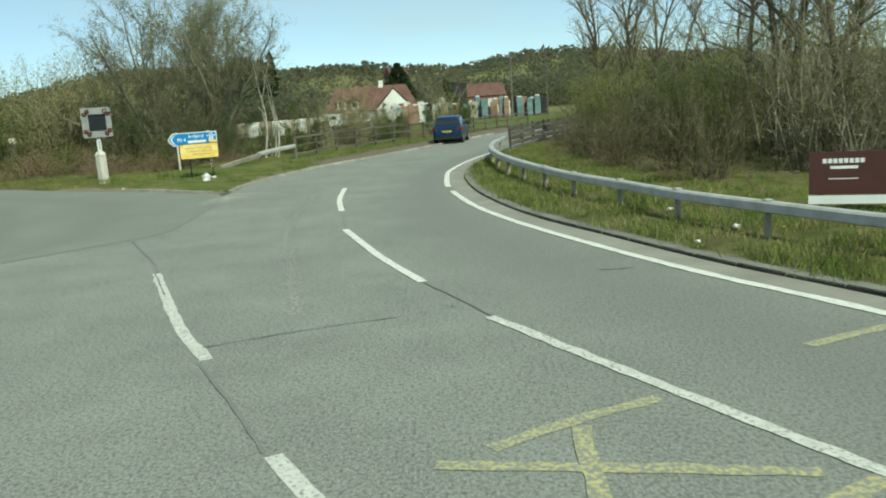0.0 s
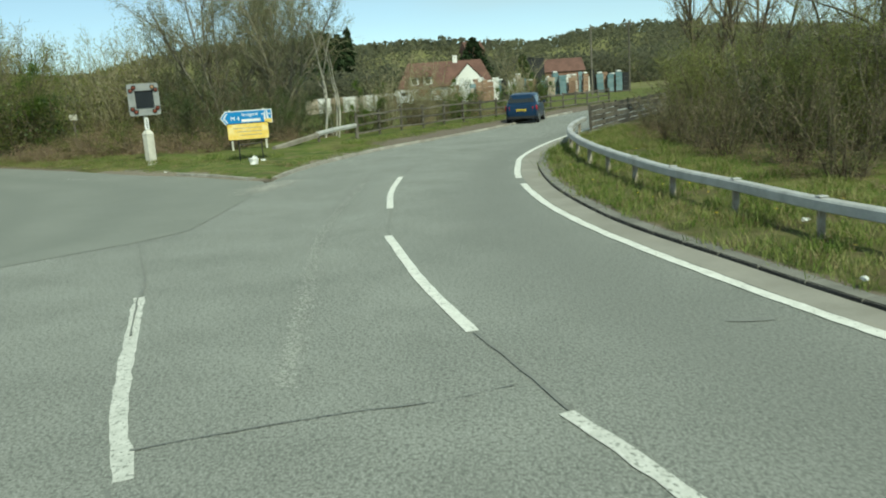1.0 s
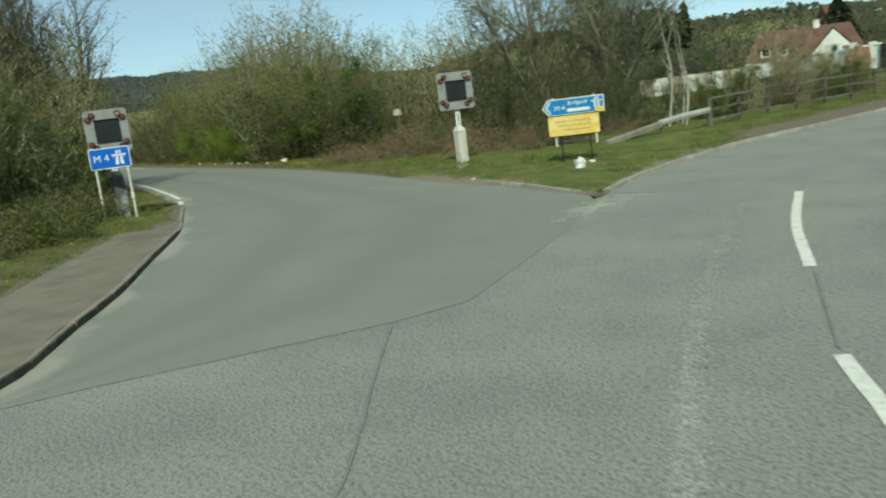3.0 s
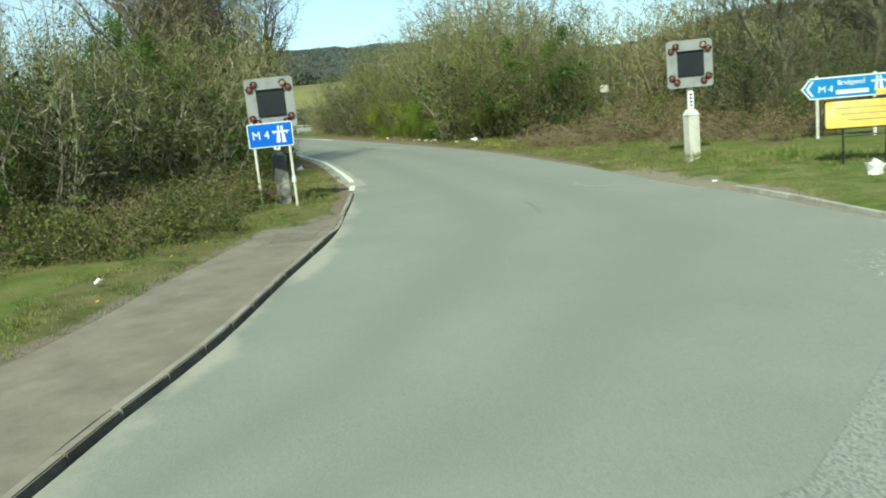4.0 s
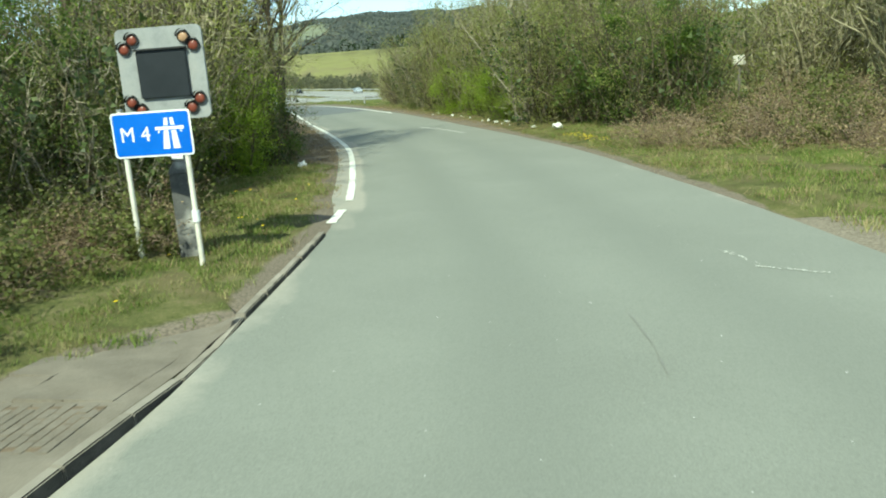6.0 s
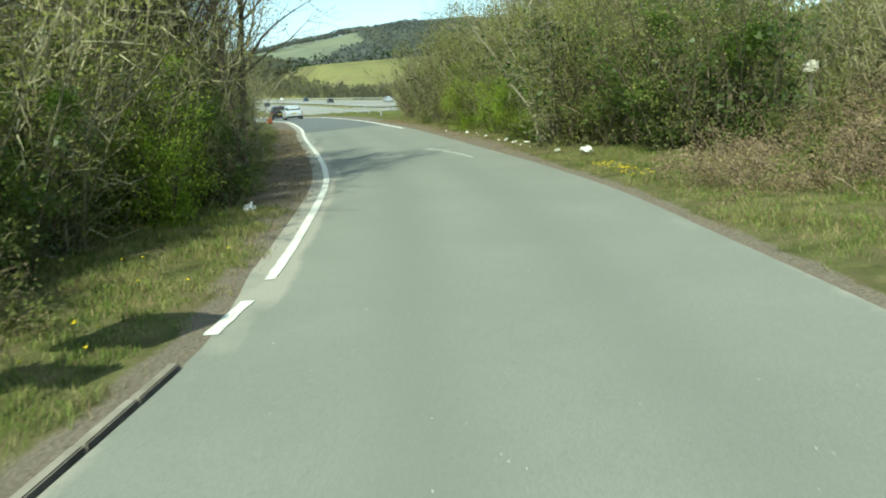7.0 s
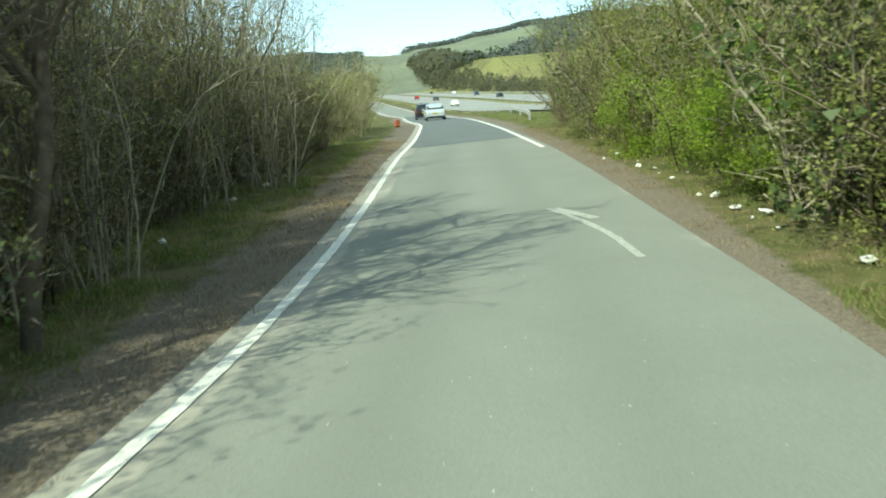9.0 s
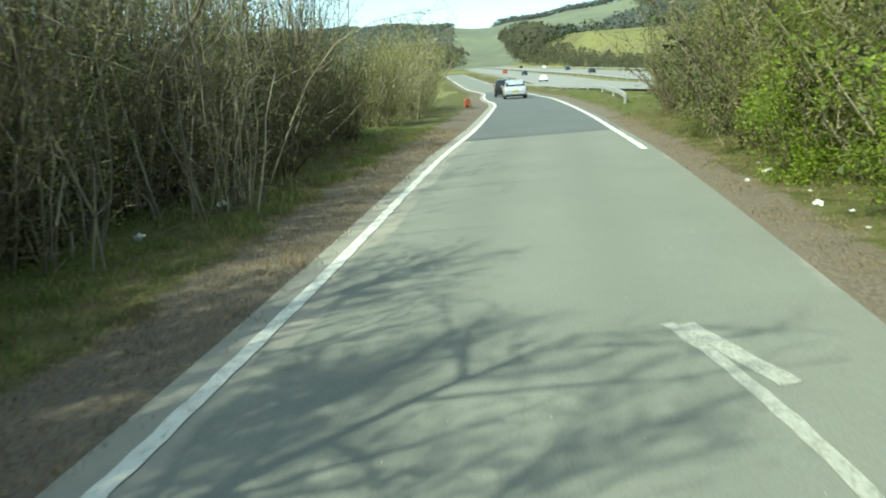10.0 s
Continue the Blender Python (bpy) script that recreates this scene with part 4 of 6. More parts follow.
# beside the slip road, behind the footway
row(["greenbramble", "greenbramble", "bramble"], [(-20.0, 18), (-21.3, 21), (-23, 24.6), (-24.0, 27)], 1.4, 0.35, (0.8, 1.1))
# Dark evergreens added at the back so the hedge's gaps read as shade.
row(["dark", "green", "dark"], [(-26.4, 20), (-27.6, 23), (-29, 27.5)], 1.7, 0.4, (1.1, 1.35))
row(["olive", "olive", "green"], [(-23.9, 20), (-24.5, 21.5), (-26, 25.5), (-27.3, 28.5)], 1.8, 0.5, (1.0, 1.25))
row(["bare", "yellow", "tall", "olive"], [(-27.5, 20.5), (-28.5, 23.5), (-30, 28)], 2.4, 0.8, (1.1, 1.4))
row(["green", "dark"], [(-28.3, 30.5), (-31, 32.6)], 1.5, 0.3, (0.75, 1.0))
row(["olive", "brown", "green"], [(-28.4, 28.8), (-33.2, 31.6)], 1.4, 0.3, (1.3, 1.55))
for bx, by, bs in ((-22.25, 28.3, 0.36), (-23.5, 27.8, 0.7), (-24.2, 27.2, 0.85), (-24.9, 28.4, 0.85)):
    plant("bramble", bx, by, bs, 1.15)
row(["greenbramble", "bramble", "greenbramble"], [(-20.9, 22.3), (-22.4, 24.5), (-23.9, 26.6), (-25.4, 28.6)], 1.1, 0.25, (0.9, 1.15))
plant("bright", -31.2, 34.5, 1.05)
plant("green", -32.3, 36.0, 0.8)
plant("yellow", -32.0, 33.2, 1.1)
plant("yellow", -33.3, 35.1, 1.15)
plant("yellow", -34.7, 36.3, 1.25, 1.1)
plant("olive", -33.4, 37.0, 0.6)
for kind, tx, ty, ts in (("tall", -36.6, 38.2, 0.8), ("tall", -33.9, 37.3, 0.8), ("tall", -35.2, 38.2, 0.78), ("slender", -47.5, 40.0, 0.85), ("slender", -33.2, 37.7, 0.95), ("slender", -50.5, 41.6, 1.0), ("slender", -53.5, 43.6, 0.95), ("tall", -31.0, 31.4, 1.0), ("tall", -34.8, 32.8, 1.05), ("slender", -38.5, 36.4, 1.0), ("slender", -33.4, 34.4, 0.9), ("slender", -34.6, 35.9, 0.95),
                         ("slender", -35.6, 36.6, 0.9), ("slender", -33.0, 33.2, 1.05), ("slender", -36.3, 34.6, 1.0), ("slender", -37.6, 36.0, 0.85), ("slender", -40.3, 37.2, 0.85), ("slender", -42.0, 38.4, 0.9),
                         ("slender", -43.6, 39.6, 0.75), ("slender", -32.0, 33.8, 0.9), ("tall", -38.9, 33.6, 0.95), ("tall", -34.4, 37.0, 0.75), ("tall", -39.2, 38.9, 0.7), ("tall", -36.0, 35.2, 0.9), ("tall", -45.0, 38.0, 0.8), ("slender", -37.8, 38.6, 0.9), ("slender", -35.3, 37.8, 0.8)):
    plant(kind, tx, ty, ts)
row(["brown", "coppice", "brown", "dark"], [(-33.6, 35.4), (-38.7, 38.8)], 1.3, 0.35, (0.75, 1.0))
row(["brown", "coppice", "bramble", "brown"], [(-40, 38.6), (-44, 41), (-50.2, 44.8), (-56, 48.2), (-61, 50.8)], 1.4, 0.4, (0.85, 1.05))
row(["coppice", "brown"], [(-35.5, 32.2), (-40.5, 35.4)], 2.4, 0.6, (0.8, 1.0))
row(["yellow", "bare"], [(-29.4, 30.6), (-33.4, 32.8)], 1.6, 0.4, (1.3, 1.5))
row(["coppice", "coppice", "brown"], [(-41, 37.0), (-48.5, 41.5), (-55, 45.4), (-61.5, 49.4)], 1.5, 0.5, (1.12, 1.4), (1.0, 1.3))
row(["coppice", "yellow", "olive"], [(-45, 36), (-50, 39), (-56, 42)], 2.0, 0.6, (1.1, 1.4))
row(["olive", "yellow", "olive"], [(-38, 32), (-43, 34.4), (-50, 38.2), (-58, 43.5)], 2.8, 0.5, (1.4, 1.7))
row(["brown", "dark", "brown"], [(-42, 38.8), (-47, 41.8), (-52, 44.6), (-58, 48.2), (-62, 50.4)], 1.5, 0.3, (0.9, 1.15))
row(["yellow", "bare", "yellow"], [(-65, 53.2), (-70, 55.8), (-84, 62)], 2.2, 0.6, (0.8, 1.1))
# between the slip road and the main road
row(["bramble"], [(-14, 42), (-17.5, 42.6), (-20.5, 43), (-23.5, 44.4)], 1.2, 0.4, (0.9, 1.2))
row(["bramble", "greenbramble", "bramble"], [(-13, 44.5), (-20, 45), (-24, 46.5)], 1.4, 0.6, (1.0, 1.3))
row(["olive", "brown", "green", "sallow"], [(-25.8, 47.6), (-29, 49), (-33.5, 50.4)], 1.4, 0.4, (1.2, 1.6))
plant("green", -27.0, 47.4, 1.2)
plant("bright", -36.0, 50.6, 0.95)
plant("bright", -43.2, 54.6, 1.0)
plant("bright", -39.9, 53.0, 1.0)
row(["olive", "yellow", "brown", "sallow"], [(-35, 52), (-40, 54.3), (-46, 57.3), (-53, 61), (-60, 64.8)], 1.5, 0.4, (1.0, 1.35))
row(["brown", "bare", "yellow", "olive", "bare", "yellow"], [(-30.5, 54.3), (-35, 56), (-44, 60.5), (-54, 66)], 1.7, 0.7, (1.4, 1.75))
row(["bramble", "bramble", "greenbramble"], [(-17, 47), (-21, 48.8), (-26.5, 52.5)], 1.6, 0.5, (1.0, 1.4))
row(["bramble"], [(-15, 50), (-20, 52), (-25, 55)], 1.8, 0.5, (1.0, 1.4))
row(["bare", "yellow", "yellow"], [(-19, 56.5), (-24, 57.5)], 1.5, 0.8, (1.3, 1.5), (0.95, 1.05))
row(["bare", "yellow", "yellow"], [(-26, 58), (-30, 59.0), (-34, 60.5)], 1.5, 0.8, (1.5, 1.75), (1.0, 1.05))
row(["bare", "yellow", "sallow"], [(-35, 57.5), (-38, 59.5), (-43, 62.5)], 1.8, 0.6, (1.85, 2.1), (1.0, 1.1))
row(["yellow", "olive"], [(-64, 68), (-72, 73)], 2.2, 0.6, (0.5, 0.7))
# behind the signs at the nose
plant("willow", -17.5, 54, 1.1)
plant("willow", -13.2, 52, 1.05)
plant("willow", -15.2, 57, 1.1)
row(["brown", "dark", "brown", "brown"], [(-17, 47.5), (-14, 48), (-11.8, 48.5)], 1.2, 0.5, (0.9, 1.25))
row(["bramble", "dark"], [(-14.5, 45), (-12, 45.5), (-9.8, 46)], 1.3, 0.4, (0.6, 0.9))
plant("birch", -9.3, 45.5, 0.95)
for bx, by, bs in ((-8.9, 46.2, 0.8), (-9.15, 46.7, 0.9), (-8.65, 45.7, 0.75)):
    plant("birch", bx, by, bs)
row(["brown", "green", "bramble", "bare"], [(-9, 48), (-7, 51.5), (-4, 57), (-1, 63), (3, 71)], 1.25, 0.4, (0.45, 0.7))
plant("bare", -5.6, 58.5, 0.95)
plant("bare", 1.2, 71.5, 1.0)
row(["brown", "bare"], [(-14, 52), (-11, 58), (-7, 66), (-3, 76)], 2.2, 0.8, (0.5, 0.7))
# wood behind the safety barrier
row(["bramble", "brown", "bramble"], [(9.2, 17), (7.6, 19.8), (6.5, 24), (5.9, 29), (5.7, 34), (6.0, 39)], 1.3, 0.35, (0.48, 0.68))
row(["brown", "coppice", "brown"], [(10.6, 19), (10.3, 21.5), (9.9, 24)], 1.2, 0.35, (0.75, 0.95))
row(["sallow", "sallow", "olive", "sallow"], [(9.3, 25.6), (8.8, 29), (8.3, 33), (7.8, 37), (7.8, 42)], 1.5, 0.45, (0.8, 0.98))
row(["brown", "coppice"], [(12.2, 22), (11.6, 26), (11.0, 31), (10.4, 36)], 1.6, 0.5, (0.75, 0.95))
row(["coppice", "bare", "brown"], [(14.5, 25), (13.6, 30), (12.6, 36)], 2.0, 0.6, (0.8, 1.0))
for tx, ty, ts in ((10.2, 25.4, 0.95), (12.3, 25.0, 0.9), (11.5, 27.0, 0.9), (13.2, 28.2, 0.95), (12.4, 30.5, 0.9), (15.0, 30.5, 1.0), (10.9, 29.6, 0.8), (14.6, 33.0, 0.95), (11.4, 22.6, 0.8)):
    plant("tall", tx, ty, ts)
for tx, ty, ts in ((8.6, 43.0, 0.85), (10.4, 46.5, 0.9), (9.6, 39.5, 0.8), (13.0, 49.0, 0.9), (16.5, 46.0, 0.75)):
    plant("pale", tx, ty, ts)

# low growth at the foot of the hedge
row(["greenbramble", "bramble"], offset(RIGHT, -2.3)[near(RIGHT, -37, 48.7):near(RIGHT, -56, 58.8):6], 1.7, 0.2, (0.4, 0.55))


# ---- far woods ----
def unit_rows(v):
    return v / (np.linalg.norm(v, axis=1, keepdims=True) + 1e-9)


def far_woods():
    """Woods on the hills, each tree a loose cloud of small leaves."""
    rng = np.random.default_rng(9)
    soft_quads, ridge_quads, dark_quads = [], [], []
    a = rng.uniform(radians(30), radians(170), 17000)
    r = 170 * (1900 / 170) ** rng.uniform(0, 1, 17000)
    b = rng.uniform(radians(118), radians(170), 9000)
    q = rng.uniform(800, 1900, 9000)
    a, r = np.concatenate([a, b]), np.concatenate([r, q])
    px, py = -15 + r * np.cos(a), 30 + r * np.sin(a)
    pz = hill(px, py) + fall(px, py)
    for x, y, z, rr, deg in zip(px, py, pz, r, np.degrees(a)):
        wood = noise.noise((x * 0.004, y * 0.004, 1.0)) + 0.35 * noise.noise((x * 0.015, y * 0.015, 4.0))
        off = (x + 131) * 0.40 + (y - 102.3) * 0.915 - 20
        hedge = 120 < deg < 154 and 625 < rr < 720 and off > 32
        grove = 150.5 < deg < 161 and 790 < rr < 1010
        stand = 99.4 < deg < 103.4 and 425 < rr < 480
        if x < -60 and abs(off) < 40:
            continue
        if deg < 120:
            if not stand and (wood < -0.22 and rr > 260 or wood < -0.02 and rr <= 260 or rr < 175 + 20 * wood):
                continue
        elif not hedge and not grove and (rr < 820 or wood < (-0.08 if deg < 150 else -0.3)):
            continue
        h = rng.uniform(10, 16) if grove else rng.uniform(17, 25) if stand else rng.uniform(6, 9.5) if hedge else rng.uniform(5.5, 9.5)
        far = 1.0 if rr < 640 else 1.8
        w = h * (0.2 if stand else 0.75 if hedge else 0.6 if rr < 720 else 0.9) * far
        m = 100 if stand else 72 if rr < 300 else 28 if rr < 640 else 15
        t = rng.uniform(0.45 if rr > 720 else 0, 1, m)
        ang = rng.uniform(0, 2 * math.pi, m)
        rad = w * (np.clip(1 - t, 0.05, 1) if stand else np.sqrt(np.clip(1 - (2 * t - 0.9) ** 2 * 0.8, 0.1, 1))) * rng.uniform(0.5, 1, m)
        side = np.stack([np.cos(ang), np.sin(ang), np.zeros(m)], 1)
        c = np.array([x, y, z]) + side * rad[:, None] + np.array([0, 0, 1]) * (t * h)[:, None]
        s = h * (0.062 if rr < 300 else 0.11 if rr < 640 else 0.15) * far * rng.uniform(0.6, 1.3, (m, 1))
        out = unit_rows(side * 0.7 + np.array([0, 0, 0.6]) + rng.normal(0, 0.45, (m, 3)))
        u = unit_rows(np.cross(out, rng.normal(0, 1, (m, 3))))
        v = np.cross(out, u)
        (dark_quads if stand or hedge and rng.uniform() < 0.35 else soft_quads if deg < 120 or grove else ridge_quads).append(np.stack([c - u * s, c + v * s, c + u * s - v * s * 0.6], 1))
    for i in range(760):
        tall = i >= 420
        along, out = (rng.uniform(560, 1000), rng.uniform(44, 80)) if tall else (rng.uniform(0, 560), rng.uniform(42, 58))
        x, y = -131 - 0.915 * along + 0.4 * out, 102.3 + 0.4 * along + 0.915 * out
        m, h = (44, rng.uniform(7, 13)) if tall else (40, rng.uniform(3, 5.5))
        t, ang = rng.uniform(0, 1, m), rng.uniform(0, 2 * math.pi, m)
        side = np.stack([np.cos(ang), np.sin(ang), np.zeros(m)], 1)
        c = np.array([x, y, land_height(x, y)]) + side * (h * 0.55 * np.sqrt(1.05 - t) * rng.uniform(0.4, 1, m))[:, None] + np.array([0, 0, 1]) * (t * h)[:, None]
        s = (1.1 if tall else 0.5) * rng.uniform(0.6, 1.3, (m, 1))
        u = unit_rows(rng.normal(0, 1, (m, 3)))
        v = unit_rows(np.cross(u, rng.normal(0, 1, (m, 3))))
        soft_quads.append(np.stack([c - u * s, c + v * s, c + u * s - v * s * 0.6], 1))
    tagged(tri_soup("far_woods", np.concatenate(soft_quads), WOODS), "distant bare spring woodland on the hills", "woods", kind="stuff")
    # The ridge trees carry the haze in their colour.
    tagged(tri_soup("ridge_woods", np.concatenate(ridge_quads), HAZED_RIDGE), "distant woodland on the far ridge, greyed in colour to stand for haze", "woods", kind="stuff")
    tagged(tri_soup("far_conifers", np.concatenate(dark_quads), CONIFER), "distant dark conifers and hedgerow below the hills", "woods", kind="stuff")


far_woods()


# ---- street furniture ----
def sweep(name, line, profile, material, parent=None, closed=True):
    """A profile (side, up) drawn along a line of (x, y, z)."""
    p = np.array(line, float)
    t = np.gradient(p[:, :2], axis=0)
    t /= np.linalg.norm(t, axis=1, keepdims=True) + 1e-9
    verts, faces, k = [], [], len(profile)
    for q, d in zip(p, t):
        for a, u in profile:
            verts.append((q[0] - d[1] * a, q[1] + d[0] * a, q[2] + u))
    for i in range(len(p) - 1):
        for j in range(k):
            faces.append((i * k + j, i * k + (j + 1) % k, (i + 1) * k + (j + 1) % k, (i + 1) * k + j))
    faces += [tuple(range(k)), tuple(range((len(p) - 1) * k, len(p) * k))]
    ob = mesh_object(name, verts, faces, material, parent)
    bm = bmesh.new()
    bm.from_mesh(ob.data)
    bmesh.ops.recalc_face_normals(bm, faces=bm.faces)
    bm.to_mesh(ob.data)
    bm.free()
    return ob


def block(name, size, at, material, parent=None, bevel=0.01, label="", turn=(0, 0, 0)):
    bm = bmesh.new()
    box(bm, size, pose(*at, *turn), bevel)
    return part(name, bm, material, parent, label)


def rod(name, a, b, r, material, parent=None, r2=None, segments=12, label=""):
    a, b = Vector(a), Vector(b)
    bm = bmesh.new()
    m = Matrix.Translation((a + b) / 2) @ (b - a).to_track_quat("Z", "Y").to_matrix().to_4x4()
    tube(bm, r, r if r2 is None else r2, (b - a).length, m, segments)
    return part(name, bm, material, parent, label)


def plate(name, outline, thick, material, parent, y=0.0, label=""):
    """A flat plate in the x-z plane with its face towards -y."""
    n = len(outline)
    verts = [(x, y, z) for x, z in outline] + [(x, y + thick, z) for x, z in outline]
    faces = [tuple(range(n)), tuple(range(2 * n - 1, n - 1, -1))] + [(i, i + n, (i + 1) % n + n, (i + 1) % n) for i in range(n)]
    ob = mesh_object(name, verts, faces, material, parent)
    bm = bmesh.new()
    bm.from_mesh(ob.data)
    bmesh.ops.recalc_face_normals(bm, faces=bm.faces)
    bm.to_mesh(ob.data)
    bm.free()
    return tagged(ob, label)


def rounded(w, h, r, cx=0.0, cz=0.0, k=5):
    out = []
    for sx, sz, a0 in ((1, 1, 0), (-1, 1, 90), (-1, -1, 180), (1, -1, 270)):
        for i in range(k + 1):
            a = radians(a0 + 90 * i / k)
            out.append((cx + sx * (w / 2 - r) + r * math.cos(a), cz + sz * (h / 2 - r) + r * math.sin(a)))
    return out


def lettering(name, text, size, at, material, parent, bold=0.0):
    """Raised letters on a plate, as a mesh."""
    cu = bpy.data.curves.new(name, "FONT")
    cu.body, cu.size, cu.extrude, cu.offset, cu.align_x, cu.align_y = text, size, 0.002, bold, "CENTER", "CENTER"
    tmp = bpy.data.objects.new(name, cu)
    me = bpy.data.meshes.new_from_object(tmp)
    bpy.data.objects.remove(tmp)
    me.materials.clear()
    me.materials.append(material)
    ob = new(name, me)
    ob.parent = parent
    ob.matrix_local = pose(*at, 90, 0, 0)
    return ob


def facing(x, y, z, nx, ny):
    """Pose of a thing whose front (-y) looks along (nx, ny)."""
    return pose(x, y, z, 0, 0, math.degrees(math.atan2(ny, nx)) + 90)


def motorway_signal(x, y, z, nx, ny, label, worn=POST_PAINT):
    ob = thing("motorway_signal", facing(x, y, z, nx, ny), label, "signal", "motorway signals")
    twist = pose(0, 0, 0, 0, 0, 20)
    bm = bmesh.new()
    box(bm, (0.33, 0.33, 1.35), twist @ Matrix.Translation((0, 0, 0.5)), 0.012)
    part("housing", bm, worn, ob, "tall square sheet-metal housing")
    bm = bmesh.new()
    tube(bm, 0.255, 0.13, 0.15, twist @ pose(0, 0, 1.255, 0, 0, 45), 4)
    part("cap", bm, worn, ob)
    block("pole", (0.16, 0.12, 0.75), (0, 0.01, 1.62), worn, ob, 0.02)
    block("hatch", (0.25, 0.012, 0.7), twist @ Vector((0, -0.166, 0.62)), worn, ob, 0.004, turn=(0, 0, 20))
    lab = block("number_label", (0.17, 0.006, 0.46), (0, -0.056, 1.6), SIGN_WHITE, ob, 0.001, "narrow white label with dark bars")
    for k in range(4):
        block("label_bar", (0.06, 0.004, 0.055), (0.01, -0.061, 1.75 - 0.1 * k), BLACK, lab, 0.0)
    board = plate("backing_board", rounded(1.25, 1.3, 0.09, 0, 2.6), 0.05, BOARD, ob, -0.14, "square grey board with rounded corners")
    block("case", (0.82, 0.3, 0.86), (0, 0.06, 2.6), BOARD, ob, 0.03)
    block("display", (0.72, 0.06, 0.66), (0.02, -0.165, 2.6), SCREEN, ob, 0.01, "blank dark display panel")
    block("hood", (0.76, 0.09, 0.03), (0.02, -0.19, 2.945), BLACK, ob, 0.008)
    for sx in (-1, 1):
        for sz in (-1, 1):
            for k, (dx, dz) in enumerate(((0.37, 0.49), (0.5, 0.37))):
                lamp = rod("lamp", (sx * dx, -0.13, 2.6 + sz * dz), (sx * dx, -0.175, 2.6 + sz * dz), 0.09, BLACK, ob, segments=18, label="round lantern with a red lens")
                pale = sx > 0 and sz > 0 and k == 0
                bm = bmesh.new()
                bmesh.ops.create_uvsphere(bm, u_segments=16, v_segments=8, radius=0.073, matrix=pose(sx * dx, -0.172, 2.6 + sz * dz) @ Matrix.Diagonal((1, 0.4, 1, 1)))
                part("lens", bm, LENS_PALE if pale else LENS_RED, lamp, smooth=True)
                bm = bmesh.new()
                tube(bm, 0.088, 0.088, 0.07, pose(sx * dx, -0.21, 2.6 + sz * dz + 0.02, 90), 18)
                for f in [f for f in bm.faces if len(f.verts) > 4]:
                    bm.faces.remove(f)
                for v in [v for v in bm.verts if v.co.z < 2.6 + sz * dz - 0.02]:
                    bm.verts.remove(v)
                part("visor", bm, BLACK, lamp)
    return ob


motorway_signal(-14.95, 37.42, 0.1, 0.57, -0.82, "motorway signal with a blank display on a cream post")
motorway_signal(-22.55, 28.66, 0.17, 0.69, -0.72, "motorway signal with a blank display behind a road sign", POST_DARK)


def chopsticks(parent, cx, cz, h, y):
    """The motorway symbol: two lanes narrowing under a bridge."""
    def quad(a, b, c, d):
        plate("symbol_bar", [a, b, c, d], 0.002, SIGN_WHITE, parent, y)
    u = h / 10
    for s in (-1, 1):
        quad((cx + s * 0.6 * u, cz - 5 * u), (cx + s * 3.0 * u, cz - 5 * u), (cx + s * 2.1 * u, cz + 0.9 * u), (cx + s * 0.5 * u, cz + 0.9 * u))
        quad((cx + s * 0.45 * u, cz + 2.6 * u), (cx + s * 1.9 * u, cz + 2.6 * u), (cx + s * 1.5 * u, cz + 5 * u), (cx + s * 0.4 * u, cz + 5 * u))
        quad((cx + s * 3.4 * u, cz + 0.9 * u), (cx + s * 4.2 * u, cz + 0.9 * u), (cx + s * 4.2 * u, cz + 0.2 * u), (cx + s * 3.8 * u, cz + 0.2 * u))
    quad((cx - 5 * u, cz + 1.15 * u), (cx + 5 * u, cz + 1.15 * u), (cx + 5 * u, cz + 2.2 * u), (cx - 5 * u, cz + 2.2 * u))


def motorway_sign():
    ob = thing("motorway_sign", facing(-22.04, 28.1, 0.1, 0.61, -0.79), "blue motorway sign with white border on two grey posts", "road sign")
    plate("border", rounded(1.17, 0.62, 0.05, 0, 1.87), 0.012, SIGN_WHITE, ob, -0.03)
    plate("panel", rounded(1.12, 0.57, 0.035, 0, 1.87), 0.004, SIGN_BLUE, ob, -0.035)
    lettering("letter", "M", 0.29, (-0.36, -0.037, 1.865), SIGN_WHITE, ob)
    lettering("numeral", "4", 0.29, (-0.09, -0.037, 1.865), SIGN_WHITE, ob)
    chopsticks(ob, 0.27, 1.87, 0.42, -0.038)
    for px, top in ((-0.46, 2.2), (0.45, 2.16)):
        post = rod("post", (px, 0.02, -0.3), (px, 0.02, top), 0.036, POST_PAINT, ob)
        rod("cap", (px, 0.02, top), (px, 0.02, top + 0.03), 0.04, BOARD, post)
        if px > 0:
            rod("collar", (px, 0.02, 0.62), (px, 0.02, 0.78), 0.055, SIGN_WHITE, post)
    for z in (1.72, 2.02):
        block("rail", (1.0, 0.025, 0.04), (0, -0.008, z), BOARD, ob, 0.004)


motorway_sign()


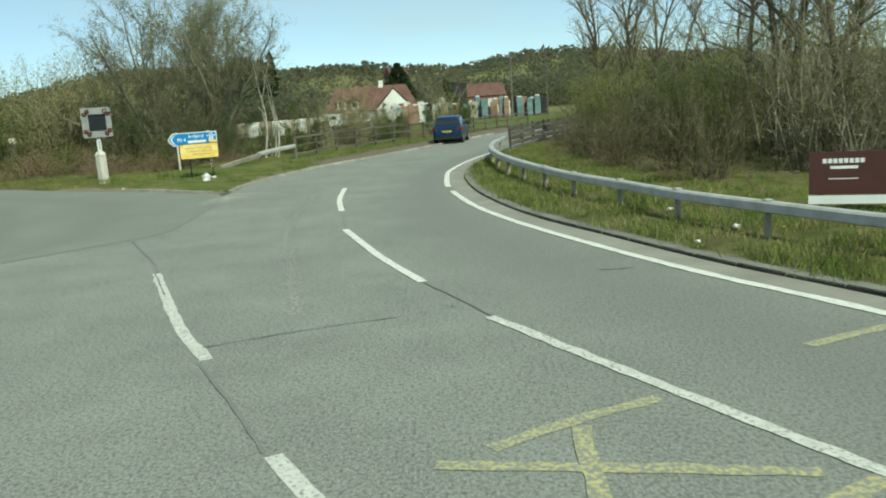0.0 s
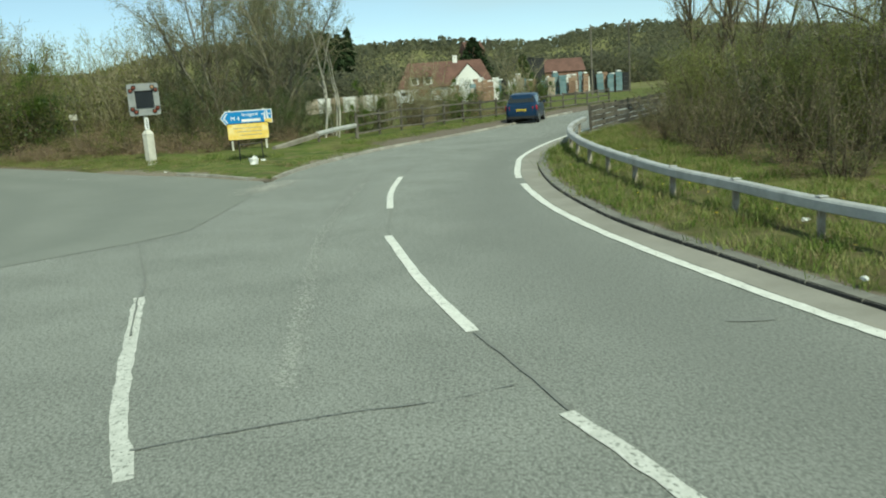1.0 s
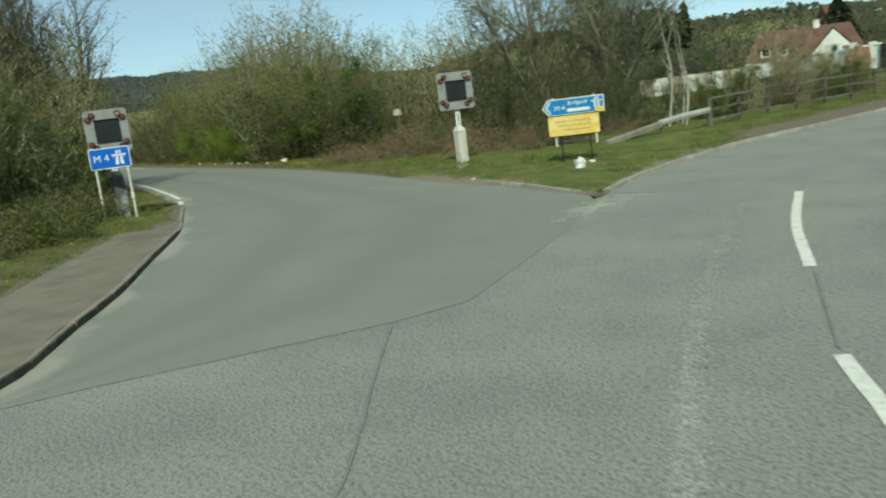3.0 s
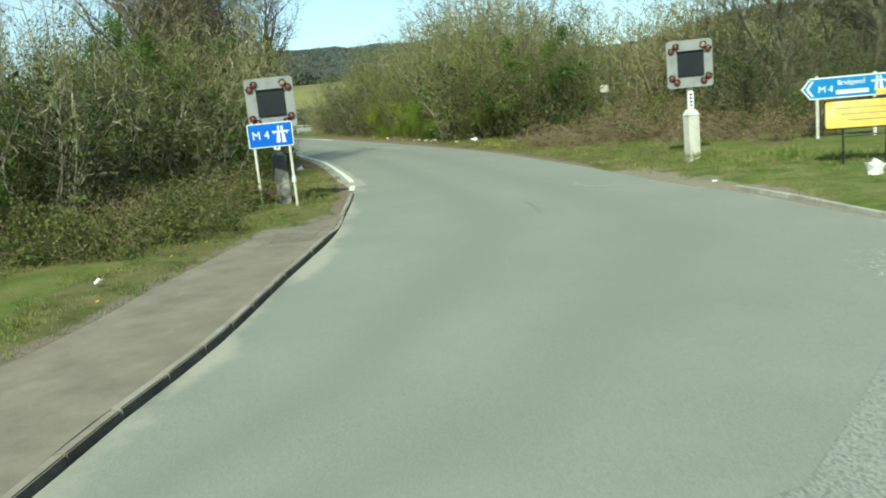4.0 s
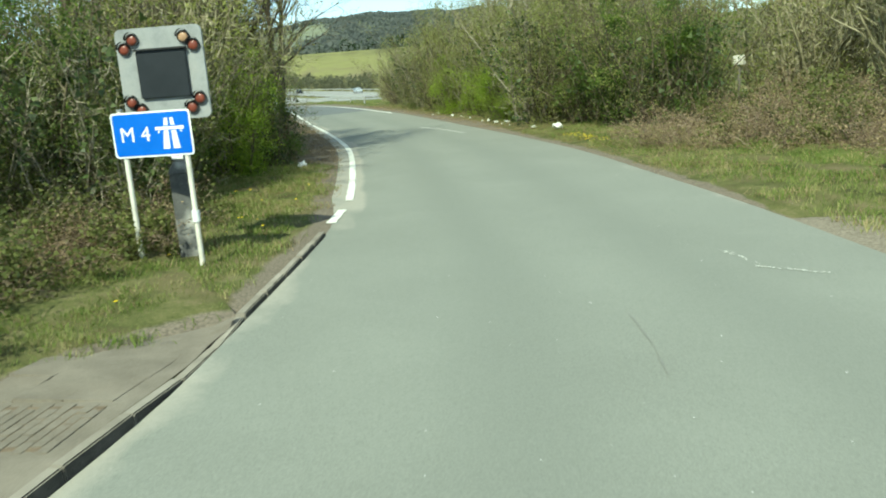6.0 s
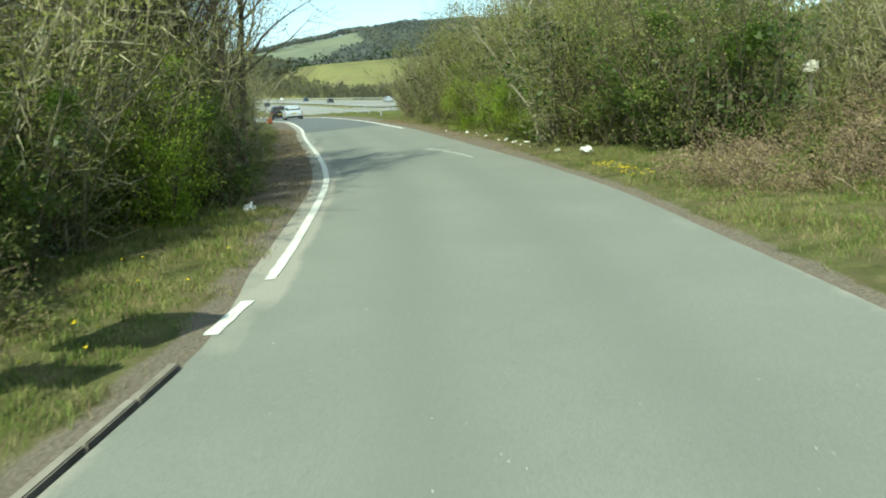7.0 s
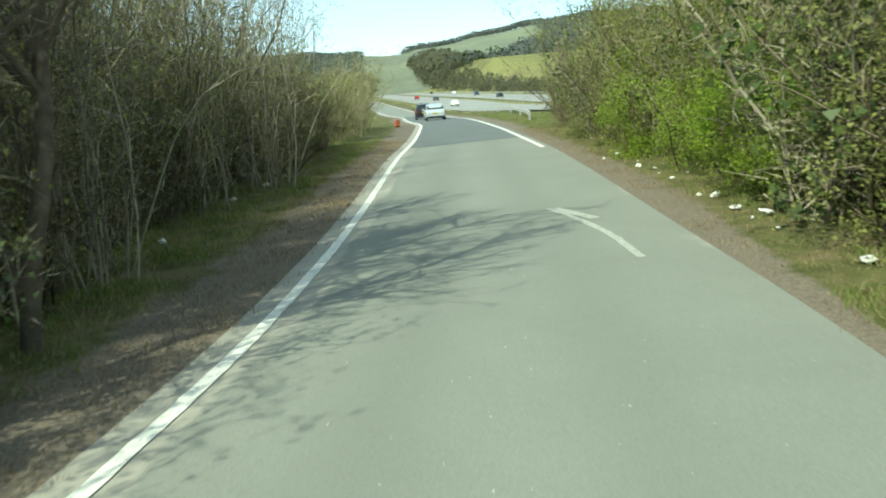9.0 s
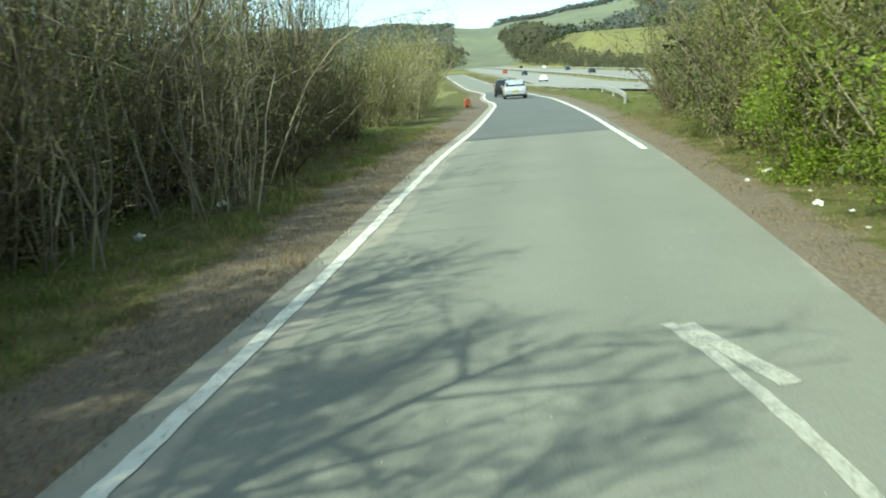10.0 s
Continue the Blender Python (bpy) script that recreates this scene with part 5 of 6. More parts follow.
def direction_sign():
    ob = thing("direction_sign", facing(-11.75, 40.7, 0.12, 0.29, -0.957), "blue pointed direction sign with white border on grey posts", "road sign")
    w, h = 2.3, 0.62
    arrow = [(-w / 2, 1.5), (-w / 2 + 0.24, 1.5 + h / 2), (w / 2, 1.5 + h / 2), (w / 2, 1.5 - h / 2), (-w / 2 + 0.24, 1.5 - h / 2)]
    inner = [(-w / 2 + 0.055, 1.5), (-w / 2 + 0.26, 1.5 + h / 2 - 0.04), (w / 2 - 0.04, 1.5 + h / 2 - 0.04), (w / 2 - 0.04, 1.5 - h / 2 + 0.04), (-w / 2 + 0.26, 1.5 - h / 2 + 0.04)]
    plate("border", arrow, 0.012, SIGN_WHITE, ob, -0.05)
    plate("panel", inner, 0.004, SIGN_CYAN, ob, -0.055)
    lettering("letter", "M", 0.27, (-0.59, -0.057, 1.46), SIGN_WHITE, ob)
    lettering("numeral", "4", 0.27, (-0.36, -0.057, 1.46), SIGN_WHITE, ob)
    lettering("lettering", "Bridgend", 0.2, (0.17, -0.057, 1.62), SIGN_WHITE, ob, 0.001)
    plate("text_bar", [(-0.22, 1.30), (0.62, 1.30), (0.62, 1.42), (-0.22, 1.42)], 0.002, SIGN_WHITE, ob, -0.058)
    plate("chevron", [(-1.02, 1.5), (-0.86, 1.72), (-0.80, 1.72), (-0.95, 1.5), (-0.80, 1.28), (-0.86, 1.28)], 0.002, SIGN_WHITE, ob, -0.058)
    chopsticks(ob, 0.88, 1.54, 0.4, -0.058)
    plate("patch_panel", [(0.8, 1.21), (1.13, 1.21), (1.13, 1.38), (0.8, 1.38)], 0.002, SIGN_YELLOW, ob, -0.061, "small yellow patch plate")
    for px in (-0.72, 0.78):
        rod("post", (px, 0.0, -0.3), (px, 0.0, 1.86), 0.045, POST_PAINT, ob)
    for z in (1.38, 1.64):
        block("rail", (1.9, 0.03, 0.045), (0, -0.03, z), BOARD, ob, 0.004)


direction_sign()


def works_sign():
    ob = thing("works_sign", facing(-9.72, 34.45, 0.1, 0.30, -0.954), "faded yellow temporary sign with no legible text on a black frame", "road sign")
    plate("panel", rounded(1.5, 0.58, 0.05, 0, 1.16), 0.015, SIGN_YELLOW, ob, -0.03)
    plate("edge_band", rounded(1.56, 0.64, 0.06, 0, 1.16), 0.01, BLACK, ob, -0.013)
    for k in range(3):
        plate("text_bar", [(-0.55 + 0.12 * k, 1.28 - 0.13 * k), (0.5, 1.28 - 0.13 * k), (0.5, 1.285 - 0.13 * k + 0.02), (-0.55 + 0.12 * k, 1.285 - 0.13 * k + 0.02)], 0.001, PALE_STONE, ob, -0.032)
    for px in (-0.4, 0.45):
        rod("leg", (px, 0.0, -0.2), (px, 0.0, 0.9), 0.022, BLACK, ob, segments=8)
        rod("foot", (px, -0.35, 0.03), (px, 0.35, 0.03), 0.022, BLACK, ob, segments=8)
        rod("strut", (px, 0.32, 0.04), (px, 0.01, 0.75), 0.014, BLACK, ob, segments=8)
    rod("crossbar", (-0.4, 0, 0.68), (0.45, 0, 0.70), 0.018, BLACK, ob, segments=8)


works_sign()


def safety_barrier():
    """Box-beam barrier on the outside of the bend."""
    line = smooth_line([(10.6, 2), (7.9, 7.3), (6.25, 10.6), (5.28, 12.95), (4.45, 15.3), (3.85, 17.75), (3.2, 20.3), (2.75, 23.2), (2.4, 26), (2.15, 29.5), (2.15, 33), (2.55, 37), (3.3, 40.7)], 0.4)
    ob = thing("safety_barrier", Matrix(), "weathered galvanised steel box-beam safety barrier on short posts", "barrier")
    n = len(line)
    per = 12
    for i in range(0, n - 1, per):
        seg = line[i:min(n, i + per + 1)]
        if len(seg) > 1:
            z = 0.42 + 0.01 * math.sin(i)
            sweep("beam", [(x, y, z + 0.08) for x, y in seg], [(-0.1, 0.02), (-0.1, 0.15), (-0.075, 0.18), (0.075, 0.18), (0.1, 0.15), (0.1, 0.02), (0.06, 0.0), (-0.06, 0.0)], STEEL, ob)
    first = near(line, 4.49, 15.36)
    at = line[[i for i in range(first % 6, n, 6)]]
    for k, p in enumerate(at):
        d = at[min(k + 1, len(at) - 1)] - at[max(k - 1, 0)]
        ang = math.degrees(math.atan2(d[1], d[0]))
        post = block("post", (0.06, 0.11, 0.85), (p[0], p[1], 0.09), RUST_STEEL, ob, 0.006, turn=(0, 0, ang))
        block("bolt_plate", (0.12, 0.14, 0.02), (p[0], p[1], 0.69), STEEL, post, 0.004, turn=(0, 0, ang))
        if k < len(at) - 1:
            q = (p + at[k + 1]) / 2
            block("splice_plate", (0.3, 0.214, 0.12), (q[0], q[1], 0.59), STEEL, ob, 0.006, turn=(0, 0, ang))


safety_barrier()


def rail_fence(name, pts, label, rails, top, spacing=2.0, material=WOOD, thick=0.09):
    ob = thing(name, Matrix(), label, "fence")
    at = even(smooth_line(pts, 0.5), spacing)
    rng = np.random.default_rng(len(at))
    zs = [land_height(*p) if len(p) == 2 else 0 for p in at]
    for k, p in enumerate(at):
        d = at[min(k + 1, len(at) - 1)] - at[max(k - 1, 0)]
        ang = math.degrees(math.atan2(d[1], d[0]))
        block("post", (0.1, 0.1, top + 0.45), (p[0], p[1], zs[k] + top / 2 - 0.12), material, ob, 0.01, turn=(rng.normal(0, 1.5), rng.normal(0, 1.5), ang))
        if k < len(at) - 1:
            q = at[k + 1]
            for r in range(rails):
                z = top * (0.95 - r * 0.8 / max(1, rails - 1 + 0.2))
                a, b = Vector((p[0], p[1], zs[k] + z + rng.normal(0, 0.02))), Vector((q[0], q[1], zs[k + 1] + z + rng.normal(0, 0.02)))
                bm = bmesh.new()
                box(bm, ((b - a).length * 1.02, 0.04, thick), Matrix.Translation((a + b) / 2) @ (b - a).to_track_quat("X", "Z").to_matrix().to_4x4() @ Matrix.Translation((0, -0.06, 0)), 0.008)
                part("rail", bm, material, ob)
    return ob


rail_fence("timber_fence", [(-7.5, 44.5), (-5.6, 48.3), (-2.9, 52.9), (-0.7, 57), (3, 64), (8, 72.5)], "grey weathered post and rail timber fence beside the road", 3, 1.15)
rail_fence("board_fence", [(3.6, 41.0), (5.4, 45.5), (8.4, 52.5), (11.5, 59)], "grey close-boarded timber fence beside the road", 5, 1.25, 2.2, WOOD, 0.2)


def ramped_end():
    ob = thing("barrier_end", Matrix(), "grey barrier end ramped down into the grass", "barrier")
    sweep("ramp", [(-10.3, 39.6, 0.1), (-9.6, 40.8, 0.28), (-8.9, 42.0, 0.45)], [(-0.12, 0), (-0.12, 0.16), (-0.08, 0.2), (0.08, 0.2), (0.12, 0.16), (0.12, 0)], KERB, ob)
    sweep("beam", [(-8.9, 42.0, 0.5), (-8.2, 43.2, 0.62), (-7.5, 44.4, 0.68)], [(-0.06, 0), (-0.09, 0.1), (-0.06, 0.2), (0.06, 0.2), (0.09, 0.1), (0.06, 0)], STEEL, ob)
    block("post", (0.12, 0.14, 1.3), (-7.45, 44.45, 0.55), WOOD, ob, 0.01)
    block("post", (0.1, 0.1, 0.8), (-8.85, 42.1, 0.2), WOOD, ob, 0.01)


ramped_end()


def advert_board():
    ob = thing("advert_board", facing(6.55, 14.7, 0.05, -0.42, -0.91), "dark maroon advertising board with pale lettering bars on posts", "board")
    plate("panel", [(0, 0.45), (1.25, 0.45), (1.25, 1.2), (0, 1.2)], 0.03, MAROON, ob)
    plate("lower_strip", [(-0.01, 0.28), (1.9, 0.28), (1.9, 0.43), (-0.01, 0.43)], 0.04, SIGN_WHITE, ob)
    plate("side_panel", [(1.27, 0.45), (1.9, 0.45), (1.9, 1.2), (1.27, 1.2)], 0.03, SIGN_WHITE, ob)
    for k in range(8):
        plate("letter_bar", [(0.22 + 0.085 * k, 1.0), (0.285 + 0.085 * k, 1.0), (0.285 + 0.085 * k, 1.08), (0.22 + 0.085 * k, 1.08)], 0.003, SIGN_WHITE, ob, -0.003)
    plate("text_bar", [(0.34, 0.9), (0.78, 0.9), (0.78, 0.95), (0.34, 0.95)], 0.003, SIGN_WHITE, ob, -0.003)
    plate("text_bar", [(0.32, 0.72), (0.78, 0.72), (0.78, 0.735), (0.32, 0.735)], 0.003, SIGN_WHITE, ob, -0.003)
    for px in (0.2, 1.6):
        block("post", (0.08, 0.08, 1.4), (px, 0.09, 0.45), WOOD, ob, 0.008)


advert_board()
block("junction_box", (0.44, 0.25, 0.38), (-27.75, 55.4, 1.92), POST_PAINT, tagged(new("marker_post"), "pale box on a post among the brambles", "marker"), 0.03)
rod("post", (-27.75, 55.4, -0.1), (-27.75, 55.4, 1.7), 0.06, WOOD, bpy.data.objects["marker_post"])


# ---- vehicles ----
def vehicle(name, m, paint, label, length=4.36, width=1.82, height=1.48, tail=0.55, rear_rake=0.45, nose_z=0.78, bonnet=1.05, category="car"):
    """A passenger car, front towards +y, standing on its wheels at the origin."""
    ob = thing(name, m, label, category)
    hw, L = width / 2, length
    belt = height * 0.62
    # y from the rear, half-width, bottom, belt, roof, roof half-width
    st = [(0.0, hw * 0.80, 0.42, 0.72, 0.74, hw * 0.72), (0.06, hw * 0.93, 0.32, belt * 0.97, belt * 1.0, hw * 0.84), (0.22, hw * 0.98, 0.26, belt, belt + 0.06, hw * 0.84),
          (0.22 + rear_rake, hw, 0.22, belt, height * 0.95, hw * 0.72), (0.4 + rear_rake + 0.3, hw, 0.2, belt * 0.99, height * 0.985, hw * 0.74), (L * 0.45, hw, 0.2, belt * 0.97, height, hw * 0.76),
          (L * 0.58, hw, 0.2, belt * 0.96, height * 0.97, hw * 0.74), (L - bonnet - 0.25, hw, 0.2, belt * 0.96, belt * 1.05, hw * 0.8), (L - bonnet + 0.35, hw * 0.99, 0.22, nose_z + 0.1, nose_z + 0.14, hw * 0.78),
          (L - 0.28, hw * 0.95, 0.24, nose_z, nose_z + 0.03, hw * 0.72), (L - 0.05, hw * 0.82, 0.3, nose_z - 0.14, nose_z - 0.1, hw * 0.6), (L, hw * 0.7, 0.36, 0.52, 0.54, hw * 0.5)]
    rings = []
    for y, w, zb, zbelt, zr, wr in st:
        half = [(w * 0.84, zb), (w * 0.98, zb + 0.1), (w, zb + (zbelt - zb) * 0.55), (w * 0.965, zbelt), (wr, zr - 0.04 * (zr > zbelt + 0.2)), (wr * 0.72, zr)]
        rings.append([(x, y - L / 2, z) for x, z in half] + [(-x, y - L / 2, z) for x, z in reversed(half)])
    k = len(rings[0])
    verts = [v for r in rings for v in r]
    faces = []
    for i in range(len(rings) - 1):
        for j in range(k):
            faces.append((i * k + j, i * k + (j + 1) % k, (i + 1) * k + (j + 1) % k, (i + 1) * k + j))
    faces += [tuple(range(k)), tuple(range((len(rings) - 1) * k, len(rings) * k))]
    body = mesh_object("body", verts, faces, paint, ob)
    bm = bmesh.new()
    bm.from_mesh(body.data)
    bmesh.ops.recalc_face_normals(bm, faces=bm.faces)
    bm.to_mesh(body.data)
    bm.free()
    body.data.shade_smooth()
    soft = body.modifiers.new("round", "BEVEL")
    soft.width, soft.segments, soft.limit_method, soft.angle_limit = 0.05, 3, "ANGLE", radians(18)

    def pane(name, pts, material, grow=0.02, label="", parent=ob):
        c = sum((Vector(p) for p in pts), Vector()) / len(pts)
        nrm = (Vector(pts[1]) - Vector(pts[0])).cross(Vector(pts[2]) - Vector(pts[0])).normalized()
        if nrm.dot(c - Vector((0, 0, 0.7))) < 0:
            nrm = -nrm
        v = [Vector(p) + nrm * grow for p in pts] + [Vector(p) - nrm * 0.03 for p in pts]
        n = len(pts)
        f = [tuple(range(n)), tuple(range(2 * n - 1, n - 1, -1))] + [(i, (i + 1) % n, (i + 1) % n + n, i + n) for i in range(n)]
        o = mesh_object(name, v, f, material, parent)
        b2 = bmesh.new()
        b2.from_mesh(o.data)
        bmesh.ops.recalc_face_normals(b2, faces=b2.faces)
        b2.to_mesh(o.data)
        b2.free()
        return tagged(o, label)

    def lerp(a, b, s):
        return tuple(x + (y - x) * s for x, y in zip(a, b))
    r2, r3 = rings[2], rings[3]
    pane("rear_window", [lerp(r2[4], r3[4], 0.12), lerp(r2[4], r3[4], 0.86), lerp(r2[7], r3[7], 0.86), lerp(r2[7], r3[7], 0.12)], GLASS, 0.012, "dark tinted rear window")
    pane("windscreen", [lerp(rings[6][4], rings[7][4], 0.08), lerp(rings[6][4], rings[7][4], 0.9), lerp(rings[6][7], rings[7][7], 0.9), lerp(rings[6][7], rings[7][7], 0.08)], GLASS, 0.012)
    for a, b in ((3, 4), (4, 5), (5, 6)):
        for i, j in ((3, 4), (8, 7)):
            q = [lerp(rings[a][i], rings[a][j], 0.1), lerp(rings[a][i], rings[a][j], 0.84), lerp(rings[b][i], rings[b][j], 0.84), lerp(rings[b][i], rings[b][j], 0.1)]
            q = [lerp(q[0], q[3], 0.04), lerp(q[1], q[2], 0.04), lerp(q[1], q[2], 0.96), lerp(q[0], q[3], 0.96)]
            pane("side_window", q, GLASS, 0.008)
    for s in (-1, 1):
        y0 = -L / 2
        pane("tail_light", [(s * hw * 0.98, y0 + 0.16, belt * 0.96), (s * hw * 0.7, y0 + 0.03, belt * 0.9), (s * hw * 0.72, y0 + 0.02, belt * 0.72), (s * hw * 1.0, y0 + 0.18, belt * 0.72)], TAIL_RED, 0.02, "red tail light")
        pane("headlight", [(s * hw * 0.9, L / 2 - 0.3, nose_z - 0.02), (s * hw * 0.6, L / 2 - 0.1, nose_z - 0.06), (s * hw * 0.62, L / 2 - 0.06, nose_z - 0.18), (s * hw * 0.92, L / 2 - 0.24, nose_z - 0.18)], ALLOY, 0.02)
        block("door_mirror", (0.2, 0.1, 0.14), (s * (hw + 0.08), L * 0.5 - bonnet - 0.5, belt + 0.06), paint, ob, 0.04)
        for y in (-L / 2 + 0.78, L / 2 - 0.86):
            w = rod("wheel", (s * (hw - 0.2), y, 0.32), (s * (hw + 0.005), y, 0.32), 0.32, TYRE, ob, segments=28)
            rim = rod("rim", (s * (hw - 0.02), y, 0.32), (s * (hw + 0.012), y, 0.32), 0.215, ALLOY, w, segments=20)
    block("bumper", (width * 0.86, 0.1, 0.2), (0, -L / 2 + 0.05, 0.36), BLACK, ob, 0.04, "black plastic lower bumper")
    pl = block("number_plate", (0.52, 0.02, 0.11), (0, -L / 2 - 0.018, belt * 0.72), PLATE, ob, 0.004, "yellow plate with dark bars")
    for k in range(6):
        block("plate_bar", (0.045, 0.006, 0.07), (-0.19 + 0.075 * k, -L / 2 - 0.03, belt * 0.72), BLACK, pl, 0.001)
    rod("aerial", (0, -L / 2 + 0.75, height * 0.96), (0, -L / 2 + 0.62, height + 0.14), 0.008, BLACK, ob, segments=6)
    return ob


def heading(x, y, dx, dy):
    return pose(x, y, float(fall(x, y)) + 0.01, 0, 0, math.degrees(math.atan2(dy, dx)) - 90)


vehicle("hatchback_car", heading(-93.5, 74.6, -0.9, 0.43), SILVER, "silver hatchback car on the lower slip road")
vehicle("estate_car", heading(-104.5, 79.2, -0.9, 0.43), BLACK_PAINT, "black estate car on the lower slip road", 4.5, 1.8, 1.62)
vehicle("people_carrier", heading(1.0, 52.7, 0.15, 0.99), BLUE_PAINT, "dark blue people carrier driving along the main road", 4.3, 1.8, 1.66, rear_rake=0.28, bonnet=0.95)
vehicle("delivery_van", heading(19.3, 81.5, 0.7, 0.71), BLUE_PAINT, "dark blue van far along the main road", 5.2, 2.0, 2.3, rear_rake=0.1, bonnet=0.9, category="van")
M_DIR = np.array([-0.915, 0.40])
for far, lane, paint, what, back in ((92, 6, WHITE_PAINT, "white car on the motorway", 0), (185, 9, BLUE_PAINT, "dark blue car on the motorway", 0), (150, 27, BLACK_PAINT, "black car on the motorway's far carriageway", 1),
                                     (230, 30, BLUE_PAINT, "dark car on the motorway's far carriageway", 1), (330, 31, WHITE_PAINT, "white van on the motorway's far carriageway", 1), (95, 34, SILVER, "silver car on the motorway's far carriageway", 1),
                                     (420, 26, BLACK_PAINT, "black car on the motorway's far carriageway", 1), (250, 6, TAIL_RED, "red car on the motorway", 0)):
    p = np.array([-131, 102.3]) + M_DIR * far + MWAY_N * lane
    d = M_DIR * (-1 if back else 1)
    tagged(vehicle("motorway_car", heading(p[0], p[1], d[0], d[1]), paint, what), group="cars on the motorway")


# ---- motorway barriers ----
def far_barrier(line, label):
    ob = thing("motorway_barrier", Matrix(), label, "barrier")
    p = even(np.array(line, float), 6.0)
    sweep("beam", [(x, y, float(fall(x, y)) + 0.4) for x, y in p], [(-0.05, 0), (-0.05, 0.24), (0.05, 0.24), (0.05, 0)], STEEL, ob)
    for x, y in p[::2][:60]:
        block("post", (0.1, 0.1, 0.8), (x, y, float(fall(x, y)) + 0.2), STEEL, ob, 0.0)


far_barrier([(-68, 67.5), (-74, 71.3), (-90, 80.5), (-131, 101.0), (-262, 159.0), (-500, 256)], "pale steel barrier between slip road and motorway")
far_barrier(MWAY_A[1:] + MWAY_N * 19.5, "pale steel barrier on the motorway's central reserve")
far_barrier(MWAY_A[1:] + MWAY_N * 40, "pale steel barrier on the motorway's far side")


# ---- house and yard beyond the main road ----
def house():
    ob = thing("house", pose(-9.7, 133.0, -1.4, 0, 0, 4), "low white house with a brown tiled roof and front gable", "house")
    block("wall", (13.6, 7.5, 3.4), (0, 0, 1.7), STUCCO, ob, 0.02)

    def roof(name, w, d, z0, z1, m=Matrix(), over=0.35, parent=ob, hip=0.0, ends=True):
        a, b = w / 2 + over, d / 2 + over
        v = [(-a, -b, z0), (a, -b, z0), (a, b, z0), (-a, b, z0), (-a + hip, 0, z1), (a - hip, 0, z1), (-a, -b, z0 - 0.15), (a, -b, z0 - 0.15), (a, b, z0 - 0.15), (-a, b, z0 - 0.15)]
        f = [(0, 1, 5, 4), (2, 3, 4, 5)] + ([(1, 2, 5), (3, 0, 4)] if ends else []) + [(6, 7, 1, 0), (7, 8, 2, 1), (8, 9, 3, 2), (9, 6, 0, 3), (9, 8, 7, 6)]
        o = mesh_object(name, [m @ Vector(p) for p in v], f, ROOF, parent)
        return o
    main = roof("roof", 13.6, 7.5, 3.35, 7.0, hip=1.6)
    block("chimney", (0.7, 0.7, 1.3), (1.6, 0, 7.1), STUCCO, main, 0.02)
    # front gable
    gm = Matrix.Translation((3.4, -3.9, 0)) @ pose(0, 0, 0, 0, 0, 90)
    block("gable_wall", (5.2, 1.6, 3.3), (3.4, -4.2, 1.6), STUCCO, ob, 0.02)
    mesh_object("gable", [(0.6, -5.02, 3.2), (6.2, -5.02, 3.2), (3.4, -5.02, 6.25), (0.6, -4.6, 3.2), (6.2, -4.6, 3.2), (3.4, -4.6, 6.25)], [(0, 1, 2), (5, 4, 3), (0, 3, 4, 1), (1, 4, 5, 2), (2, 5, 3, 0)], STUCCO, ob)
    roof("gable_roof", 4.7, 5.6, 3.3, 6.45, gm @ Matrix.Translation((1.4, 0, 0)), 0.2, ends=False)
    for x in (-4.6, -2.6):
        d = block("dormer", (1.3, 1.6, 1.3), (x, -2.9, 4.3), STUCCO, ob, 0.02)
        roof("dormer_roof", 1.8, 1.3, 4.95, 5.7, Matrix.Translation((x, -2.9, 0)) @ pose(0, 0, 0, 0, 0, 90), 0.2, d)
        block("window", (0.8, 0.06, 0.8), (x, -3.72, 4.3), GLASS, d, 0.0)
    for x in (-5.4, -3.4, -1.2, 3.4):
        y = -5.03 if x == 3.4 else -3.77
        w = block("window", (1.1, 0.08, 1.1), (x, y, 1.7), GLASS, ob, 0.0)
        block("frame", (1.25, 0.05, 0.09), (x, y - 0.02, 1.7), SIGN_WHITE, w, 0.0)
        block("sill", (1.35, 0.16, 0.08), (x, y - 0.04, 1.1), SIGN_WHITE, w, 0.0)


house()


def far_house(x, y, z, turn, label, w=9, d=7, h=3.0):
    ob = thing("house", pose(x, y, z, 0, 0, turn), label, "house")
    block("wall", (w, d, h), (0, 0, h / 2), BRICK, ob, 0.02)
    a, b = w / 2 + 0.3, d / 2 + 0.3
    mesh_object("roof", [(-a, -b, h), (a, -b, h), (a, b, h), (-a, b, h), (-a, 0, h + 2.6), (a, 0, h + 2.6)], [(0, 1, 5, 4), (2, 3, 4, 5), (1, 2, 5), (3, 0, 4), (3, 2, 1, 0)], ROOF, ob)
    for k in (-1, 1):
        block("window", (1.2, 0.06, 1.0), (k * w / 4, -d / 2 - 0.01, h * 0.55), GLASS, ob, 0.0)


far_house(10.5, 178, -0.6, 10, "distant brick house with a red-brown roof", 8, 6, 3.6)
far_house(-9, 215, 7.0, 30, "distant small house among trees on the hill", 4.5, 4, 2.2)
shed = thing("shed", pose(3.3, 148, -1.0, 0, 0, 12), "tall dark shed wall beside a conifer", "shed")
block("wall", (4.2, 5, 6.4), (0, 0, 3.2), BLACK, shed, 0.02)
mesh_object("roof", [(-2.3, -2.7, 6.4), (2.3, -2.7, 6.8), (2.3, 2.7, 6.8), (-2.3, 2.7, 6.4), (-2.3, -2.7, 6.3), (2.3, -2.7, 6.7), (2.3, 2.7, 6.7), (-2.3, 2.7, 6.3)], [(0, 1, 2, 3), (7, 6, 5, 4), (0, 4, 5, 1), (1, 5, 6, 2), (2, 6, 7, 3), (3, 7, 4, 0)], BLACK, shed)


